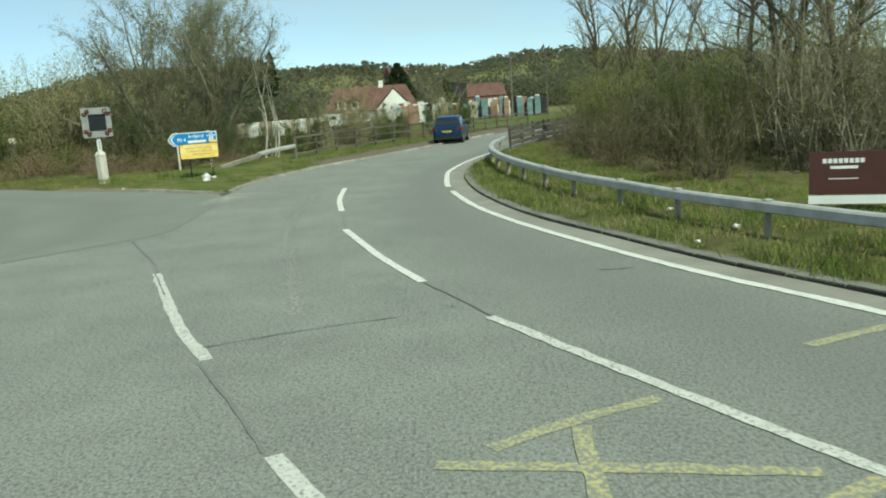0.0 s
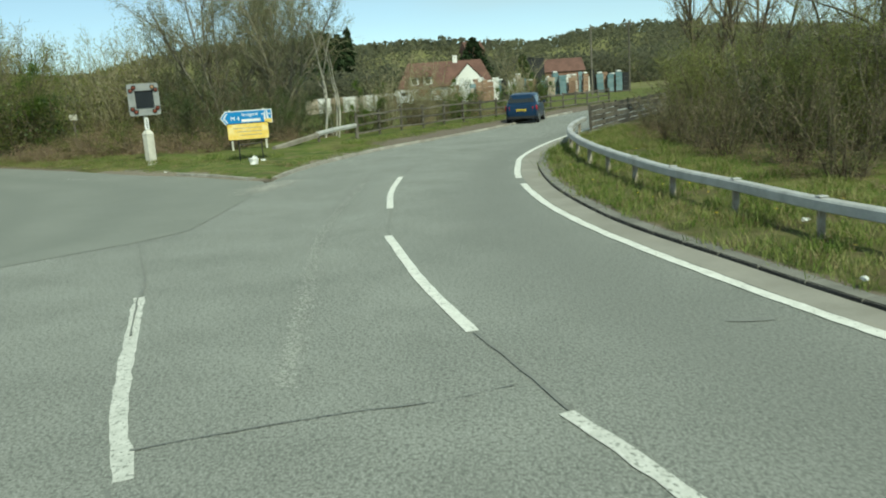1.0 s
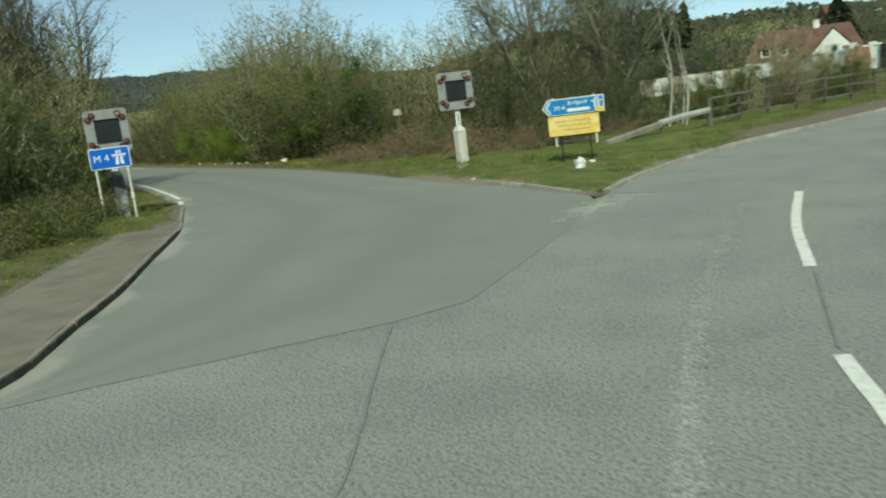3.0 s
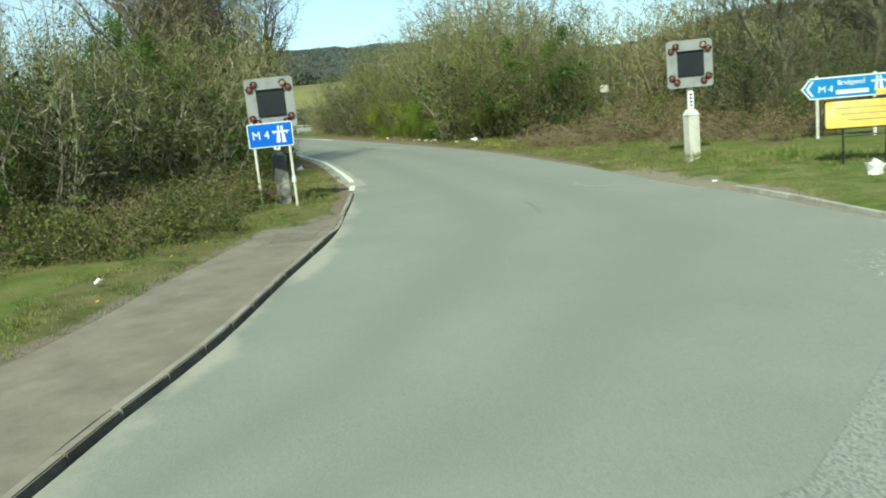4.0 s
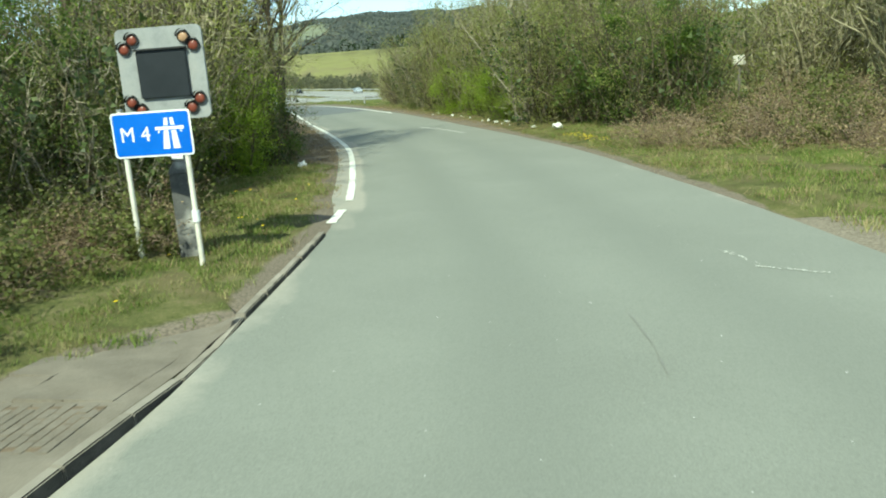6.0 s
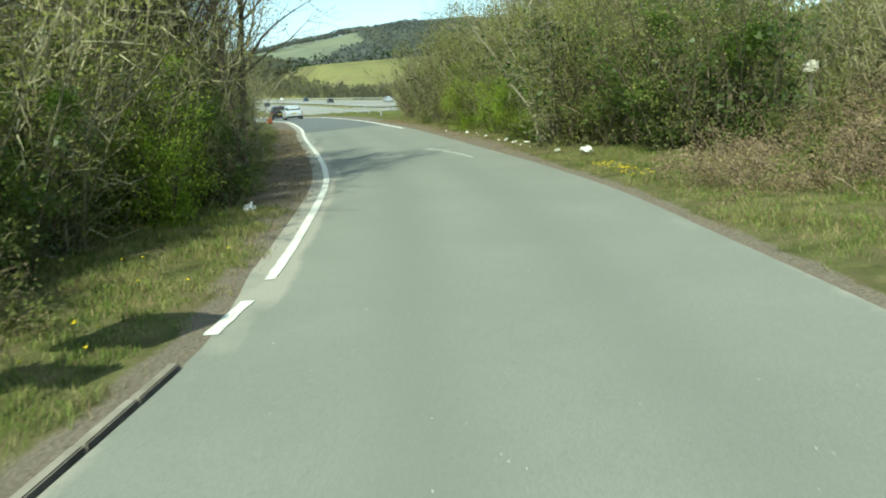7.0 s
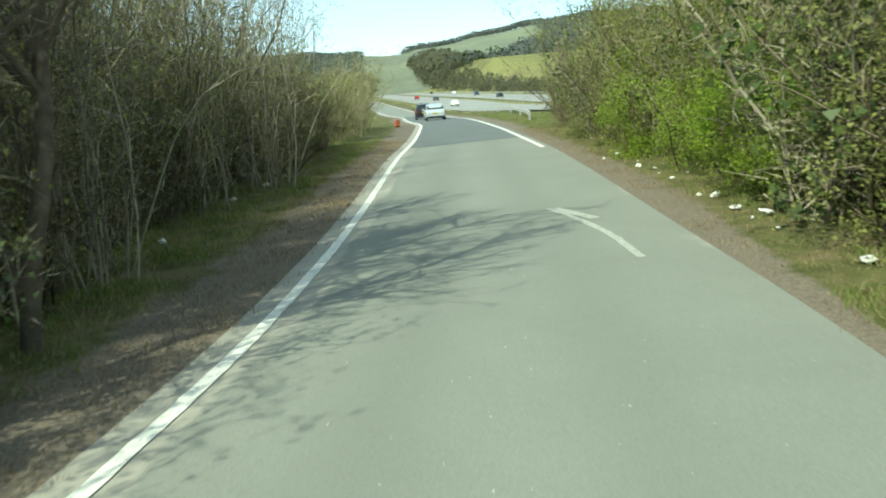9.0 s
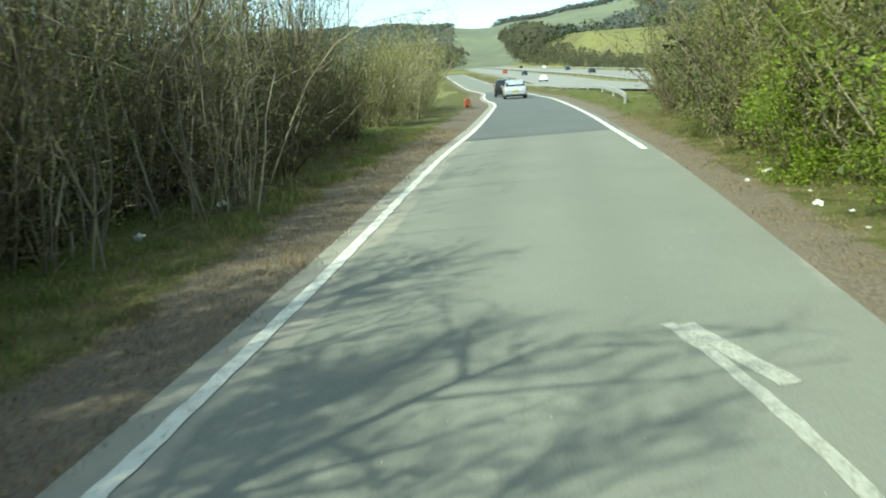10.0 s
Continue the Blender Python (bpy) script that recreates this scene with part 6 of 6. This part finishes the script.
def conifer(x, y, z, h, w, seed, label):
    rng = np.random.default_rng(seed)
    ob = thing("conifer_tree", pose(x, y, z), label, "tree")
    rod("trunk", (0, 0, -0.3), (0, 0, h * 0.9), 0.18, BARK, ob, 0.03)
    n = 2600
    t = rng.uniform(0.04, 1, n) ** 0.8
    a = rng.uniform(0, 2 * math.pi, n)
    r = w * (1 - t) ** 0.7 * rng.uniform(0.5, 1, n) * (1 + 0.2 * np.sin(a * 5 + t * 20)) + 0.08
    c = np.stack([r * np.cos(a), r * np.sin(a), h * t], 1)
    u = unit_rows(np.stack([np.cos(a), np.sin(a), rng.normal(-0.3, 0.4, n)], 1))
    v = unit_rows(np.cross(u, rng.normal(0, 1, (n, 3))))
    s = 0.34 * rng.uniform(0.6, 1.3, (n, 1))
    quad_soup("crown", np.stack([c - u * s, c + v * s * 0.5, c + u * s, c - v * s * 0.5], 1), CONIFER if seed % 2 else LEAF_DARK, ob)


conifer(-6.3, 158.3, 1.0, 9.0, 4.0, 1, "broad dark conifer behind the house")
conifer(2.2, 138.4, -1.0, 6.8, 2.0, 2, "yellowish-green conifer beside a dark shed")

YARD_RNG = np.random.default_rng(17)


def pallet_stack(x, y, z, w, d, h, material, label):
    ob = thing("goods_stack", pose(x, y, z, 0, 0, YARD_RNG.uniform(-8, 12)), label, "stack", "stacked goods in the yard")
    block("pallet", (w * 1.03, d, 0.14), (0, 0, 0.07), WOOD, ob, 0.0)
    rows = max(2, int(h / 0.45))
    for k in range(rows):
        block("course", (w * YARD_RNG.uniform(0.9, 1), d * 0.92, h / rows * 0.94), (YARD_RNG.normal(0, 0.02), 0, 0.14 + h / rows * (k + 0.5)), material, ob, 0.02)
    if YARD_RNG.uniform() < 0.5:
        block("wrap", (w * 0.7, d * 0.7, 0.2), (0, 0, 0.26 + h), LITTER, ob, 0.05)


for k in range(42):
    f = k / 41
    x = -6.4 + 20.5 * f + YARD_RNG.normal(0, 0.15)
    y = 108.4 - 0.6 * f + YARD_RNG.normal(0, 0.5)
    mat_k, what = ((PALE_STONE, "stack of pale stone"), (TEAL, "wrapped grey-blue goods"), (TERRACOTTA, "stack of terracotta goods"), (LITTER, "white-wrapped goods"), (TEAL, "wrapped grey-blue goods"), (BLACK, "dark wrapped goods"))[int(YARD_RNG.integers(0, 6))]
    top = 2.3 - 0.2 * f + YARD_RNG.normal(0, 0.3)
    z = land_height(x, y)
    pallet_stack(x, y, z, YARD_RNG.uniform(0.5, 0.95), 1.0, max(0.8, top - z), mat_k, what + " on a pallet in the yard")
for k in range(14):
    x, y = -14.5 + 0.85 * k + YARD_RNG.normal(0, 0.2), 104 + YARD_RNG.normal(0, 0.6)
    z = land_height(x, y)
    mat_k, what = ((PALE_STONE, "stack of pale stone"), (TERRACOTTA, "stack of terracotta goods"), (LITTER, "white-wrapped goods"))[k % 3]
    pallet_stack(x, y, z, 0.7, 0.9, YARD_RNG.uniform(1.2, 2.2), mat_k, what + " on a pallet in the yard")


def pickup():
    x, y = -10.3, 102.0
    ob = thing("pickup_truck", pose(x, y, land_height(x, y), 0, 0, 80), "white flatbed truck with red goods in the yard", "truck")
    bm = bmesh.new()
    box(bm, (1.9, 1.7, 1.5), Matrix.Translation((0, 1.6, 1.25)), 0.15)
    part("cab", bm, WHITE_PAINT, ob)
    block("windscreen", (1.94, 0.9, 0.5), (0, 1.7, 1.6), GLASS, ob, 0.05)
    block("bed", (2.0, 3.4, 0.5), (0, -0.9, 0.95), WHITE_PAINT, ob, 0.03)
    block("load", (1.2, 0.9, 0.8), (0, -0.4, 1.6), TAIL_RED, ob, 0.05)
    for s in (-1, 1):
        for yy in (1.7, -1.5):
            rod("wheel", (s * 0.75, yy, 0.36), (s * 0.98, yy, 0.36), 0.36, TYRE, ob, segments=20)


pickup()


def low_wall():
    ob = thing("yard_wall", Matrix(), "long low white wall of the yard", "wall")
    p = even(np.array([(-25, 105.5), (-19, 112.5), (-15.0, 117.5)], float), 2.0)
    for k in range(len(p) - 1):
        c, d = (p[k] + p[k + 1]) / 2, p[k + 1] - p[k]
        z = land_height(*c)
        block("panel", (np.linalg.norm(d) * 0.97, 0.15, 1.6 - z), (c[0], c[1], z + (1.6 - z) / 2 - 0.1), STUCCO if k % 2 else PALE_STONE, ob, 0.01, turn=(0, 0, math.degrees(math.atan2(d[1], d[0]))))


low_wall()
for px, py, h in ((9.1, 98, 7.5), (14, 104, 8), (24, 112, 8)):
    pole = thing("utility_pole", pose(px, py, land_height(px, py)), "wooden utility pole beside the road", "pole", "utility poles")
    rod("shaft", (0, 0, -0.3), (0, 0, h), 0.12, WOOD, pole, 0.08)
    block("crossarm", (1.2, 0.09, 0.09), (0, 0, h - 0.4), WOOD, pole, 0.0)


# ---- worn markings, seams and stains ----
def flecks(name, lines, width, density, size, material, label, seed, category="road marking", z=0.016, fade=0.35, soft=0):
    """Worn paint or dust: many small flakes along lines, denser in places; soft: thinning out sideways (1) or all round (2)."""
    rng = np.random.default_rng(seed)
    quads = []
    for pts in lines:
        p = even(np.array(pts, float), 0.05)
        d = np.gradient(p, axis=0)
        d /= np.linalg.norm(d, axis=1, keepdims=True) + 1e-9
        n = int(len(p) * 0.05 * width * density)
        i = rng.integers(0, len(p), n)
        a = rng.uniform(-0.5, 0.5, n) * width
        if soft:
            a = rng.normal(0, 0.34, n) * width
        if soft > 1:
            i = np.clip(rng.normal(0.55, 0.24, n) * len(p), 0, len(p) - 1).astype(int)
        c = p[i] + np.stack([-d[i, 1], d[i, 0]], 1) * a[:, None] + d[i] * rng.uniform(-0.05, 0.05, (n, 1))
        keep = np.array([noise.noise((q[0] * 4, q[1] * 4, seed)) + 0.5 * noise.noise((q[0] * 15, q[1] * 15, seed)) for q in c]) > -fade + rng.normal(0, 0.2, n)
        c = c[keep]
        s = size * rng.uniform(0.4, 1.2, (len(c), 1))
        t = rng.uniform(0, math.pi, len(c))
        u = np.stack([np.cos(t), np.sin(t)], 1) * s
        v = np.stack([-np.sin(t), np.cos(t)], 1) * s * rng.uniform(0.4, 1, (len(c), 1))
        q = np.stack([c - u, c - v, c + u, c + v], 1)
        h = (fall(q[..., 0], q[..., 1]) + z + rng.uniform(0, 0.002, len(c))[:, None])[..., None]
        quads.append(np.concatenate([q, h], 2))
    ob = quad_soup(name, np.concatenate(quads), material)
    return tagged(ob, label, category, kind="structure")


def worn(name, lines, width, material, label, z=0.005, ragged=0.03):
    for pts in lines:
        tagged(stripe(name, smooth_line(pts, 0.05) if len(pts) > 2 else even(np.array(pts, float), 0.05), width, z, material, ragged=ragged), label, "road marking", kind="structure")


worn("yellow_box_marking", [[(3.48, 7.81), (4.6, 8.3)], [(1.72, 6.7), (0.87, 6.29), (0.25, 5.9)], [(1.6, 4.3), (3.2, 5.3)]], 0.15, YELLOW_PAINT, "worn yellow box junction marking on the asphalt")
worn("yellow_box_marking", [[(-0.17, 5.67), (0.9, 5.47), (1.6, 5.33), (2.4, 5.15)]], 0.15, YELLOW_PAINT, "worn yellow box junction marking on the asphalt", 0.0075)
worn("yellow_box_marking", [[(0.97, 6.2), (0.9, 5.0), (0.8, 4.2)]], 0.15, YELLOW_PAINT, "worn yellow box junction marking on the asphalt", 0.01)
worn("lane_line_dash", [[(-0.4, 4.2), (-1.43, 6.05)], [(-2.66, 8.75), (-3.4, 10.25), (-4.2, 12.2), (-4.98, 14.15)]], 0.15, WORN_PAINT, "worn white lane dash beside a tar seam")
worn("worn_arrow", [[(-34.0, 45.75), (-35.6, 46.55), (-37.4, 47.2), (-38.6, 47.5)]], 0.13, THIN_PAINT, "worn white lane arrow on the slip road", 0.0105)
worn("worn_arrow_head", [[(-36.95, 47.35), (-38.5, 47.6)]], 0.2, THIN_PAINT, "worn white lane arrow head on the slip road", 0.0125)
flecks("white_scuff", [[(-16.15, 32.75), (-15.8, 32.6), (-15.35, 32.22)], [(-15.4, 32.25), (-14.6, 32.35)]], 0.07, 1600, 0.014, PAINT, "thin white scrape on the slip road", 6)
flecks("road_grit", [[(-8, 22), (-20, 34), (-32, 43), (-50, 53)], [(-12, 24), (-24, 35), (-36, 45)], [(-6, 24), (-16, 34.5), (-30, 44)]], 3.5, 1.0, 0.011, LITTER, "pale grit scattered on the slip road", 7, "grit", fade=0.9)
flecks("road_stain", [[(-10, 21), (-18, 30), (-30, 40)]], 4.0, 0.2, 0.02, TAR, "dark tar specks on the asphalt", 8, "stain", z=0.013, fade=0.9)
flecks("dust_streak", [[(-7.05, 25.0), (-6.8, 26.6), (-6.5, 28.0)]], 0.85, 3200, 0.017, CHALK, "pale dust blown off the grass nose", 9, "dust", z=0.0095, fade=0.3, soft=2)
flecks("pale_streak", [smooth_line([(-4.0, 26.3), (-3.68, 21.2), (-3.3, 17.6), (-2.85, 15.1), (-2.5, 13.3), (-2.0, 10.5)], 0.1)], 0.22, 1400, 0.019, PALE_WEAR, "pale worn wheel streak on the asphalt", 19, "wear", z=0.003, fade=0.6, soft=1)
for pts, w in (([(-6.95, 18.5), (-6.2, 16.9), (-5.3, 15.05), (-4.98, 14.2)], 0.05), ([(-2.7, 8.6), (-2.0, 7.2), (-1.5, 6.1)], 0.05), ([(-0.32, 11.9), (0.19, 10.66), (0.52, 9.75)], 0.05), ([(-2.47, 20.9), (-2.3, 19.5), (-2.11, 18.0)], 0.04),
               ([(-2.84, 9.24), (-2.1, 9.55), (-1.34, 9.82), (-0.5, 10.05), (0.1, 10.35)], 0.03), ([(-15.6, 29.9), (-15.0, 29.35), (-14.4, 28.7)], 0.022), ([(-4.98, 14.1), (-4.25, 12.3)], 0.03),
               ([(-3.1, 27.3), (-3.0, 30.2)], 0.03)):
    tagged(stripe("tar_seam", smooth_line(pts, 0.1) if len(pts) > 2 else even(np.array(pts, float), 0.1), w * 0.75, 0.0135, TAR, ragged=0.02), "narrow dark tar seam in the asphalt", "seam", kind="structure")
cover = np.array([(2.51 + 0.16 * math.cos(a) * 1.6, 11.97 + 0.07 * math.sin(a)) for a in np.linspace(0, 2 * math.pi, 24, endpoint=False)])
mesh_object("tar_patch", [(*p, 0.009) for p in cover], [tuple(range(24))], TAR)
tagged(bpy.data.objects["tar_patch"], "small dark tar patch in the lane", "patch", kind="structure")

# ---- litter and flowers ----
def litter(x, y, size, seed, label, z=0.0, material=LITTER, squash=0.6):
    rng = np.random.default_rng(seed)
    bm = bmesh.new()
    bmesh.ops.create_icosphere(bm, subdivisions=2, radius=size)
    for v in bm.verts:
        v.co *= 0.8 + 0.75 * noise.noise(v.co * (1.6 / size) + Vector((seed * 3.1, 0, 0))) + 0.25 * noise.noise(v.co * (5 / size))
        v.co.z *= squash
    ob = part("litter", bm, material)
    ob.matrix_world = pose(x, y, float(fall(x, y)) + z + size * squash * 0.6, rng.uniform(-15, 15), rng.uniform(-15, 15), rng.uniform(0, 360))
    return tagged(ob, label, "litter")


litter(-9.1, 32.75, 0.22, 1, "crumpled white plastic bag on the grass nose", 0.12, squash=1.0)
litter(-9.1, 33.9, 0.13, 2, "crumpled white wrapper on the grass nose", 0.12)
litter(-12.25, 32.45, 0.09, 3, "white litter at the road edge", 0.03)
litter(-30.74, 36.15, 0.17, 4, "pale lump of rubbish on the earth verge", 0.08, squash=0.75)
litter(-29.95, 46.5, 0.19, 5, "pale rubbish bag at the foot of the hedge", 0.1, squash=0.8)
litter(-41.7, 52.6, 0.09, 6, "white litter at the foot of the hedge", 0.08)
litter(-36.6, 49.9, 0.09, 7, "white litter at the foot of the hedge", 0.08)
litter(-35.3, 49.0, 0.1, 8, "white litter at the foot of the hedge", 0.08)
litter(-34.6, 48.9, 0.11, 9, "white litter at the foot of the hedge", 0.08)
litter(-45.9, 43.3, 0.1, 10, "white litter on the earth verge", 0.15)
litter(-48.4, 44.9, 0.1, 11, "white litter on the earth verge", 0.15)
litter(-40.4, 40.6, 0.08, 12, "white litter on the earth verge", 0.25)
litter(-17.4, 20.7, 0.08, 13, "white litter in the grass", 0.2)
litter(-31.5, 47.0, 0.1, 14, "white litter at the foot of the hedge", 0.08)
litter(4.6, 16.6, 0.07, 15, "white litter in the grass by the barrier", 0.12)
litter(5.0, 14.0, 0.09, 16, "white litter in the grass by the barrier", 0.12)
litter(4.0, 12.9, 0.06, 17, "white litter in the grass by the barrier", 0.12)
litter(-79.4, 64.0, 0.3, 18, "orange traffic debris beside the slip road", 0.1, ORANGE, 1.2)

LITTER_RNG = np.random.default_rng(41)
foot_of_hedge = offset(RIGHT, -1.3)[near(RIGHT, -32, 46):near(RIGHT, -47, 54.3)]
for k in range(14):
    lx, ly = foot_of_hedge[int(LITTER_RNG.integers(0, len(foot_of_hedge)))] + LITTER_RNG.normal(0, 0.35, 2)
    litter(lx, ly, LITTER_RNG.uniform(0.03, 0.06), 60 + k, "scrap of pale litter at the foot of the hedge", 0.06)


def scatter(name, line, near_d, far_d, side, per, label, seed, tall, material, category, lo=0, hi=None, threshold=-0.2, hue=0):
    """Blades of grass on a verge, clumped, from near_d to far_d metres beside a line."""
    rng = np.random.default_rng(seed)
    p = even(line, 0.25)
    n = int(len(p) * 0.25 * (far_d - near_d) * per)
    i = rng.integers(0, len(p) - 1, n)
    d = p[i + 1] - p[i]
    d /= np.linalg.norm(d, axis=1, keepdims=True)
    a = near_d + (far_d - near_d) * rng.uniform(0, 1, n)
    c = p[i] + np.stack([-d[:, 1], d[:, 0]], 1) * (side * a)[:, None] + rng.normal(0, 0.1, (n, 2))
    clump = np.array([noise.noise((q[0] * 0.9, q[1] * 0.9, 11.0)) + 0.6 * noise.noise((q[0] * 3.1, q[1] * 3.1, 12.0)) for q in c])
    keep = clump > threshold + rng.normal(0, 0.15, n) + 0.5 * np.clip(1 - (a - near_d) / 0.5, 0, 1)
    c, clump, a = c[keep], clump[keep], a[keep]
    m = len(c)
    h = tall * rng.uniform(0.4, 1.1, m) * (0.8 + 0.7 * np.clip(clump, 0, 1))
    t = rng.uniform(0, 2 * math.pi, m)
    w = np.stack([np.cos(t), np.sin(t), np.zeros(m)], 1) * (0.004 + 0.028 * h)[:, None]
    lean = np.stack([rng.normal(0, 0.4, m), rng.normal(0, 0.4, m), np.ones(m)], 1) * h[:, None]
    b = np.stack([c[:, 0], c[:, 1], fall(c[:, 0], c[:, 1]) + 0.03 + 0.1 * np.clip(a / 3, 0, 1)], 1)
    quads = np.stack([b - w, b + w, b + lean + w * 0.35, b + lean - w * 0.35], 1)
    return tagged(quad_soup(name, quads, material), label, category, kind="stuff")


MR = MAIN_R[near(MAIN_R, 11, -8):near(MAIN_R, 4.3, 43)]
scatter("grass", MR, 0.12, 5.2, -1, 380, "tufted spring grass behind the kerb", 1, 0.17, BLADE, "grass")
scatter("grass", RIGHT[near(RIGHT, -8.6, 29.2):near(RIGHT, -11, 31.5)], 0.3, 1.3, -1, 300, "tufted spring grass on the nose", 12, 0.15, BLADE, "grass")
scatter("grass", RIGHT[near(RIGHT, -11, 31.5):near(RIGHT, -32, 46)], 0.35, 4.8, -1, 340, "tufted spring grass beside the slip road", 2, 0.12, BLADE, "grass")
scatter("grass", RIGHT[near(RIGHT, -32, 46):near(RIGHT, -90, 76)], 0.9, 3.0, -1, 110, "thin grass at the foot of the hedge", 3, 0.13, BLADE, "grass", threshold=0.05)
scatter("grass", MAIN_L[near(MAIN_L, -6.9, 31.5):near(MAIN_L, -4.6, 39.4)], 0.3, 1.5, 1, 300, "tufted spring grass on the nose", 14, 0.15, BLADE, "grass")
scatter("grass", MAIN_L[near(MAIN_L, -4.6, 39.4):near(MAIN_L, 4, 60)], 1.7, 3.5, 1, 200, "tufted spring grass beside the main road", 4, 0.17, BLADE, "grass")
scatter("grass", BACK[24:], 0.05, 4.2, 1, 800, "tufted spring grass behind the footway", 5, 0.13, BLADE, "grass")
scatter("grass", LEFT[near(LEFT, -18.5, 27):near(LEFT, -31, 38)], 0.45, 4.5, 1, 640, "tufted spring grass on the verge", 6, 0.12, BLADE, "grass")
scatter("grass", LEFT[near(LEFT, -31, 38):near(LEFT, -62, 57)], 1.5, 4.6, 1, 300, "thin grass on the shaded verge", 7, 0.14, BLADE, "grass", threshold=-0.05)
scatter("weeds", smooth_line([(-12.6, 36.6), (-10.6, 35.7), (-8.8, 35.4)], 0.3), -0.6, 0.7, 1, 420, "lush green weeds round the temporary sign", 15, 0.34, BLADE, "weeds", threshold=-0.3)
scatter("dry_grass", BACK[24:], 0.0, 3.5, 1, 260, "pale dry grass stalks among the green", 31, 0.12, LEAF_DEAD, "grass", threshold=0.1)
scatter("dry_grass", LEFT[near(LEFT, -19, 27.5):near(LEFT, -31, 38)], 0.4, 4.0, 1, 220, "pale dry grass stalks among the green", 32, 0.11, LEAF_DEAD, "grass", threshold=0.05)
scatter("dry_grass", RIGHT[near(RIGHT, -9, 29.5):near(RIGHT, -32, 46)], 0.3, 3.5, -1, 160, "pale dry grass stalks among the green", 33, 0.11, LEAF_DEAD, "grass", threshold=0.1)
scatter("dry_grass", MR, 0.3, 5.0, -1, 130, "pale dry grass stalks among the green", 34, 0.14, LEAF_DEAD, "grass", threshold=0.1)
scatter("dead_leaves", LEFT[near(LEFT, -24, 32.6):near(LEFT, -62, 57)], 0.3, 4.0, 1, 330, "dead leaves scattered on bare earth", 8, 0.06, LEAF_DEAD, "leaves", threshold=-0.4)
scatter("dead_leaves", RIGHT[near(RIGHT, -20, 38):near(RIGHT, -62, 62)], 0.1, 2.4, -1, 260, "dead leaves scattered on bare earth", 9, 0.05, LEAF_DEAD, "leaves", threshold=-0.4)


def dandelions(line, side, lo, hi, count, seed):
    rng = np.random.default_rng(seed)
    p = even(line, 0.3)
    quads = []
    for _ in range(count):
        i = int(rng.integers(0, len(p) - 1))
        d = p[i + 1] - p[i]
        d = d / np.linalg.norm(d)
        c = p[i] + np.array([-d[1], d[0]]) * side * rng.uniform(lo, hi)
        z = float(fall(*c)) + 0.14 + rng.uniform(0, 0.08)
        for k in range(3):
            a = math.pi * k / 3
            u, v = 0.019 * np.array([math.cos(a), math.sin(a), 0.15]), 0.019 * np.array([-math.sin(a), math.cos(a), 0.1])
            q = np.array([*c, z + 0.002 * k])
            quads.append([q - u - v, q + u - v, q + u + v, q - u + v])
    return tagged(quad_soup("dandelions", np.array(quads), DANDELION), "yellow dandelion flowers in the grass", "flowers", kind="stuff")


dandelions(MR, -1, 0.8, 4.0, 60, 1)
dandelions(RIGHT[near(RIGHT, -25.5, 42.1):near(RIGHT, -28.5, 44)], -1, 0.6, 1.2, 60, 2)
dandelions(BACK[20:], 1, 0.3, 2.0, 12, 3)
dandelions(LEFT[near(LEFT, -20, 28.6):near(LEFT, -27, 35)], 1, 0.8, 2.6, 14, 4)

# ---- block pavers and slabs at the footway's end ----
def paving_piece(name, length, width, material=FOOT):
    me = bpy.data.meshes.new(name)
    bm = bmesh.new()
    box(bm, (length, width, 0.05), Matrix.Translation((0, 0, -0.025)), 0.003)
    bm.to_mesh(me)
    bm.free()
    me.materials.append(material)
    return me


def lay(me, u, w, name, lift=0.009):
    """One piece on the sloping end of the footway, u metres along the kerb and w metres back from it."""
    c = np.array([-16.83, 24.8]) + np.array([-0.63, 0.776]) * u + np.array([-0.776, -0.63]) * w
    up = Vector((0, 0.083 if 25.2 < c[1] < 26.4 else 0.0, 1)).normalized()
    along = Vector((-0.63, 0.776, 0))
    along = (along - up * along.dot(up)).normalized()
    turn = Matrix((along, up.cross(along), up)).transposed().to_4x4()
    ob = new(name, me)
    ob.parent = foot
    ob.matrix_world = Matrix.Translation((c[0], c[1], min(0.1, left_top(*c)) + lift + PAVE_RNG.normal(0, 0.0015))) @ turn @ pose(0, 0, 0, PAVE_RNG.normal(0, 0.25), PAVE_RNG.normal(0, 0.25), PAVE_RNG.normal(0, 0.5))


PAVE_RNG = np.random.default_rng(2)
BED = paving_piece("joint_bed", 0.8, 0.96, DIRT)
lay(BED, 0.45, 0.65, "joint_bed", 0.004)
PAVER = paving_piece("paver", 0.19, 0.091)
for r in range(10):
    for k in range(4):
        lay(PAVER, 0.1 + 0.2 * k + (0.1 if r % 2 else 0.0), 0.2 + 0.1 * r, "paver")
SLAB = paving_piece("slab", 0.594, 0.444)
for r in range(3):
    for k in range(2):
        lay(SLAB, 1.25 + 0.6 * k, 0.4 + 0.45 * r, "slab")
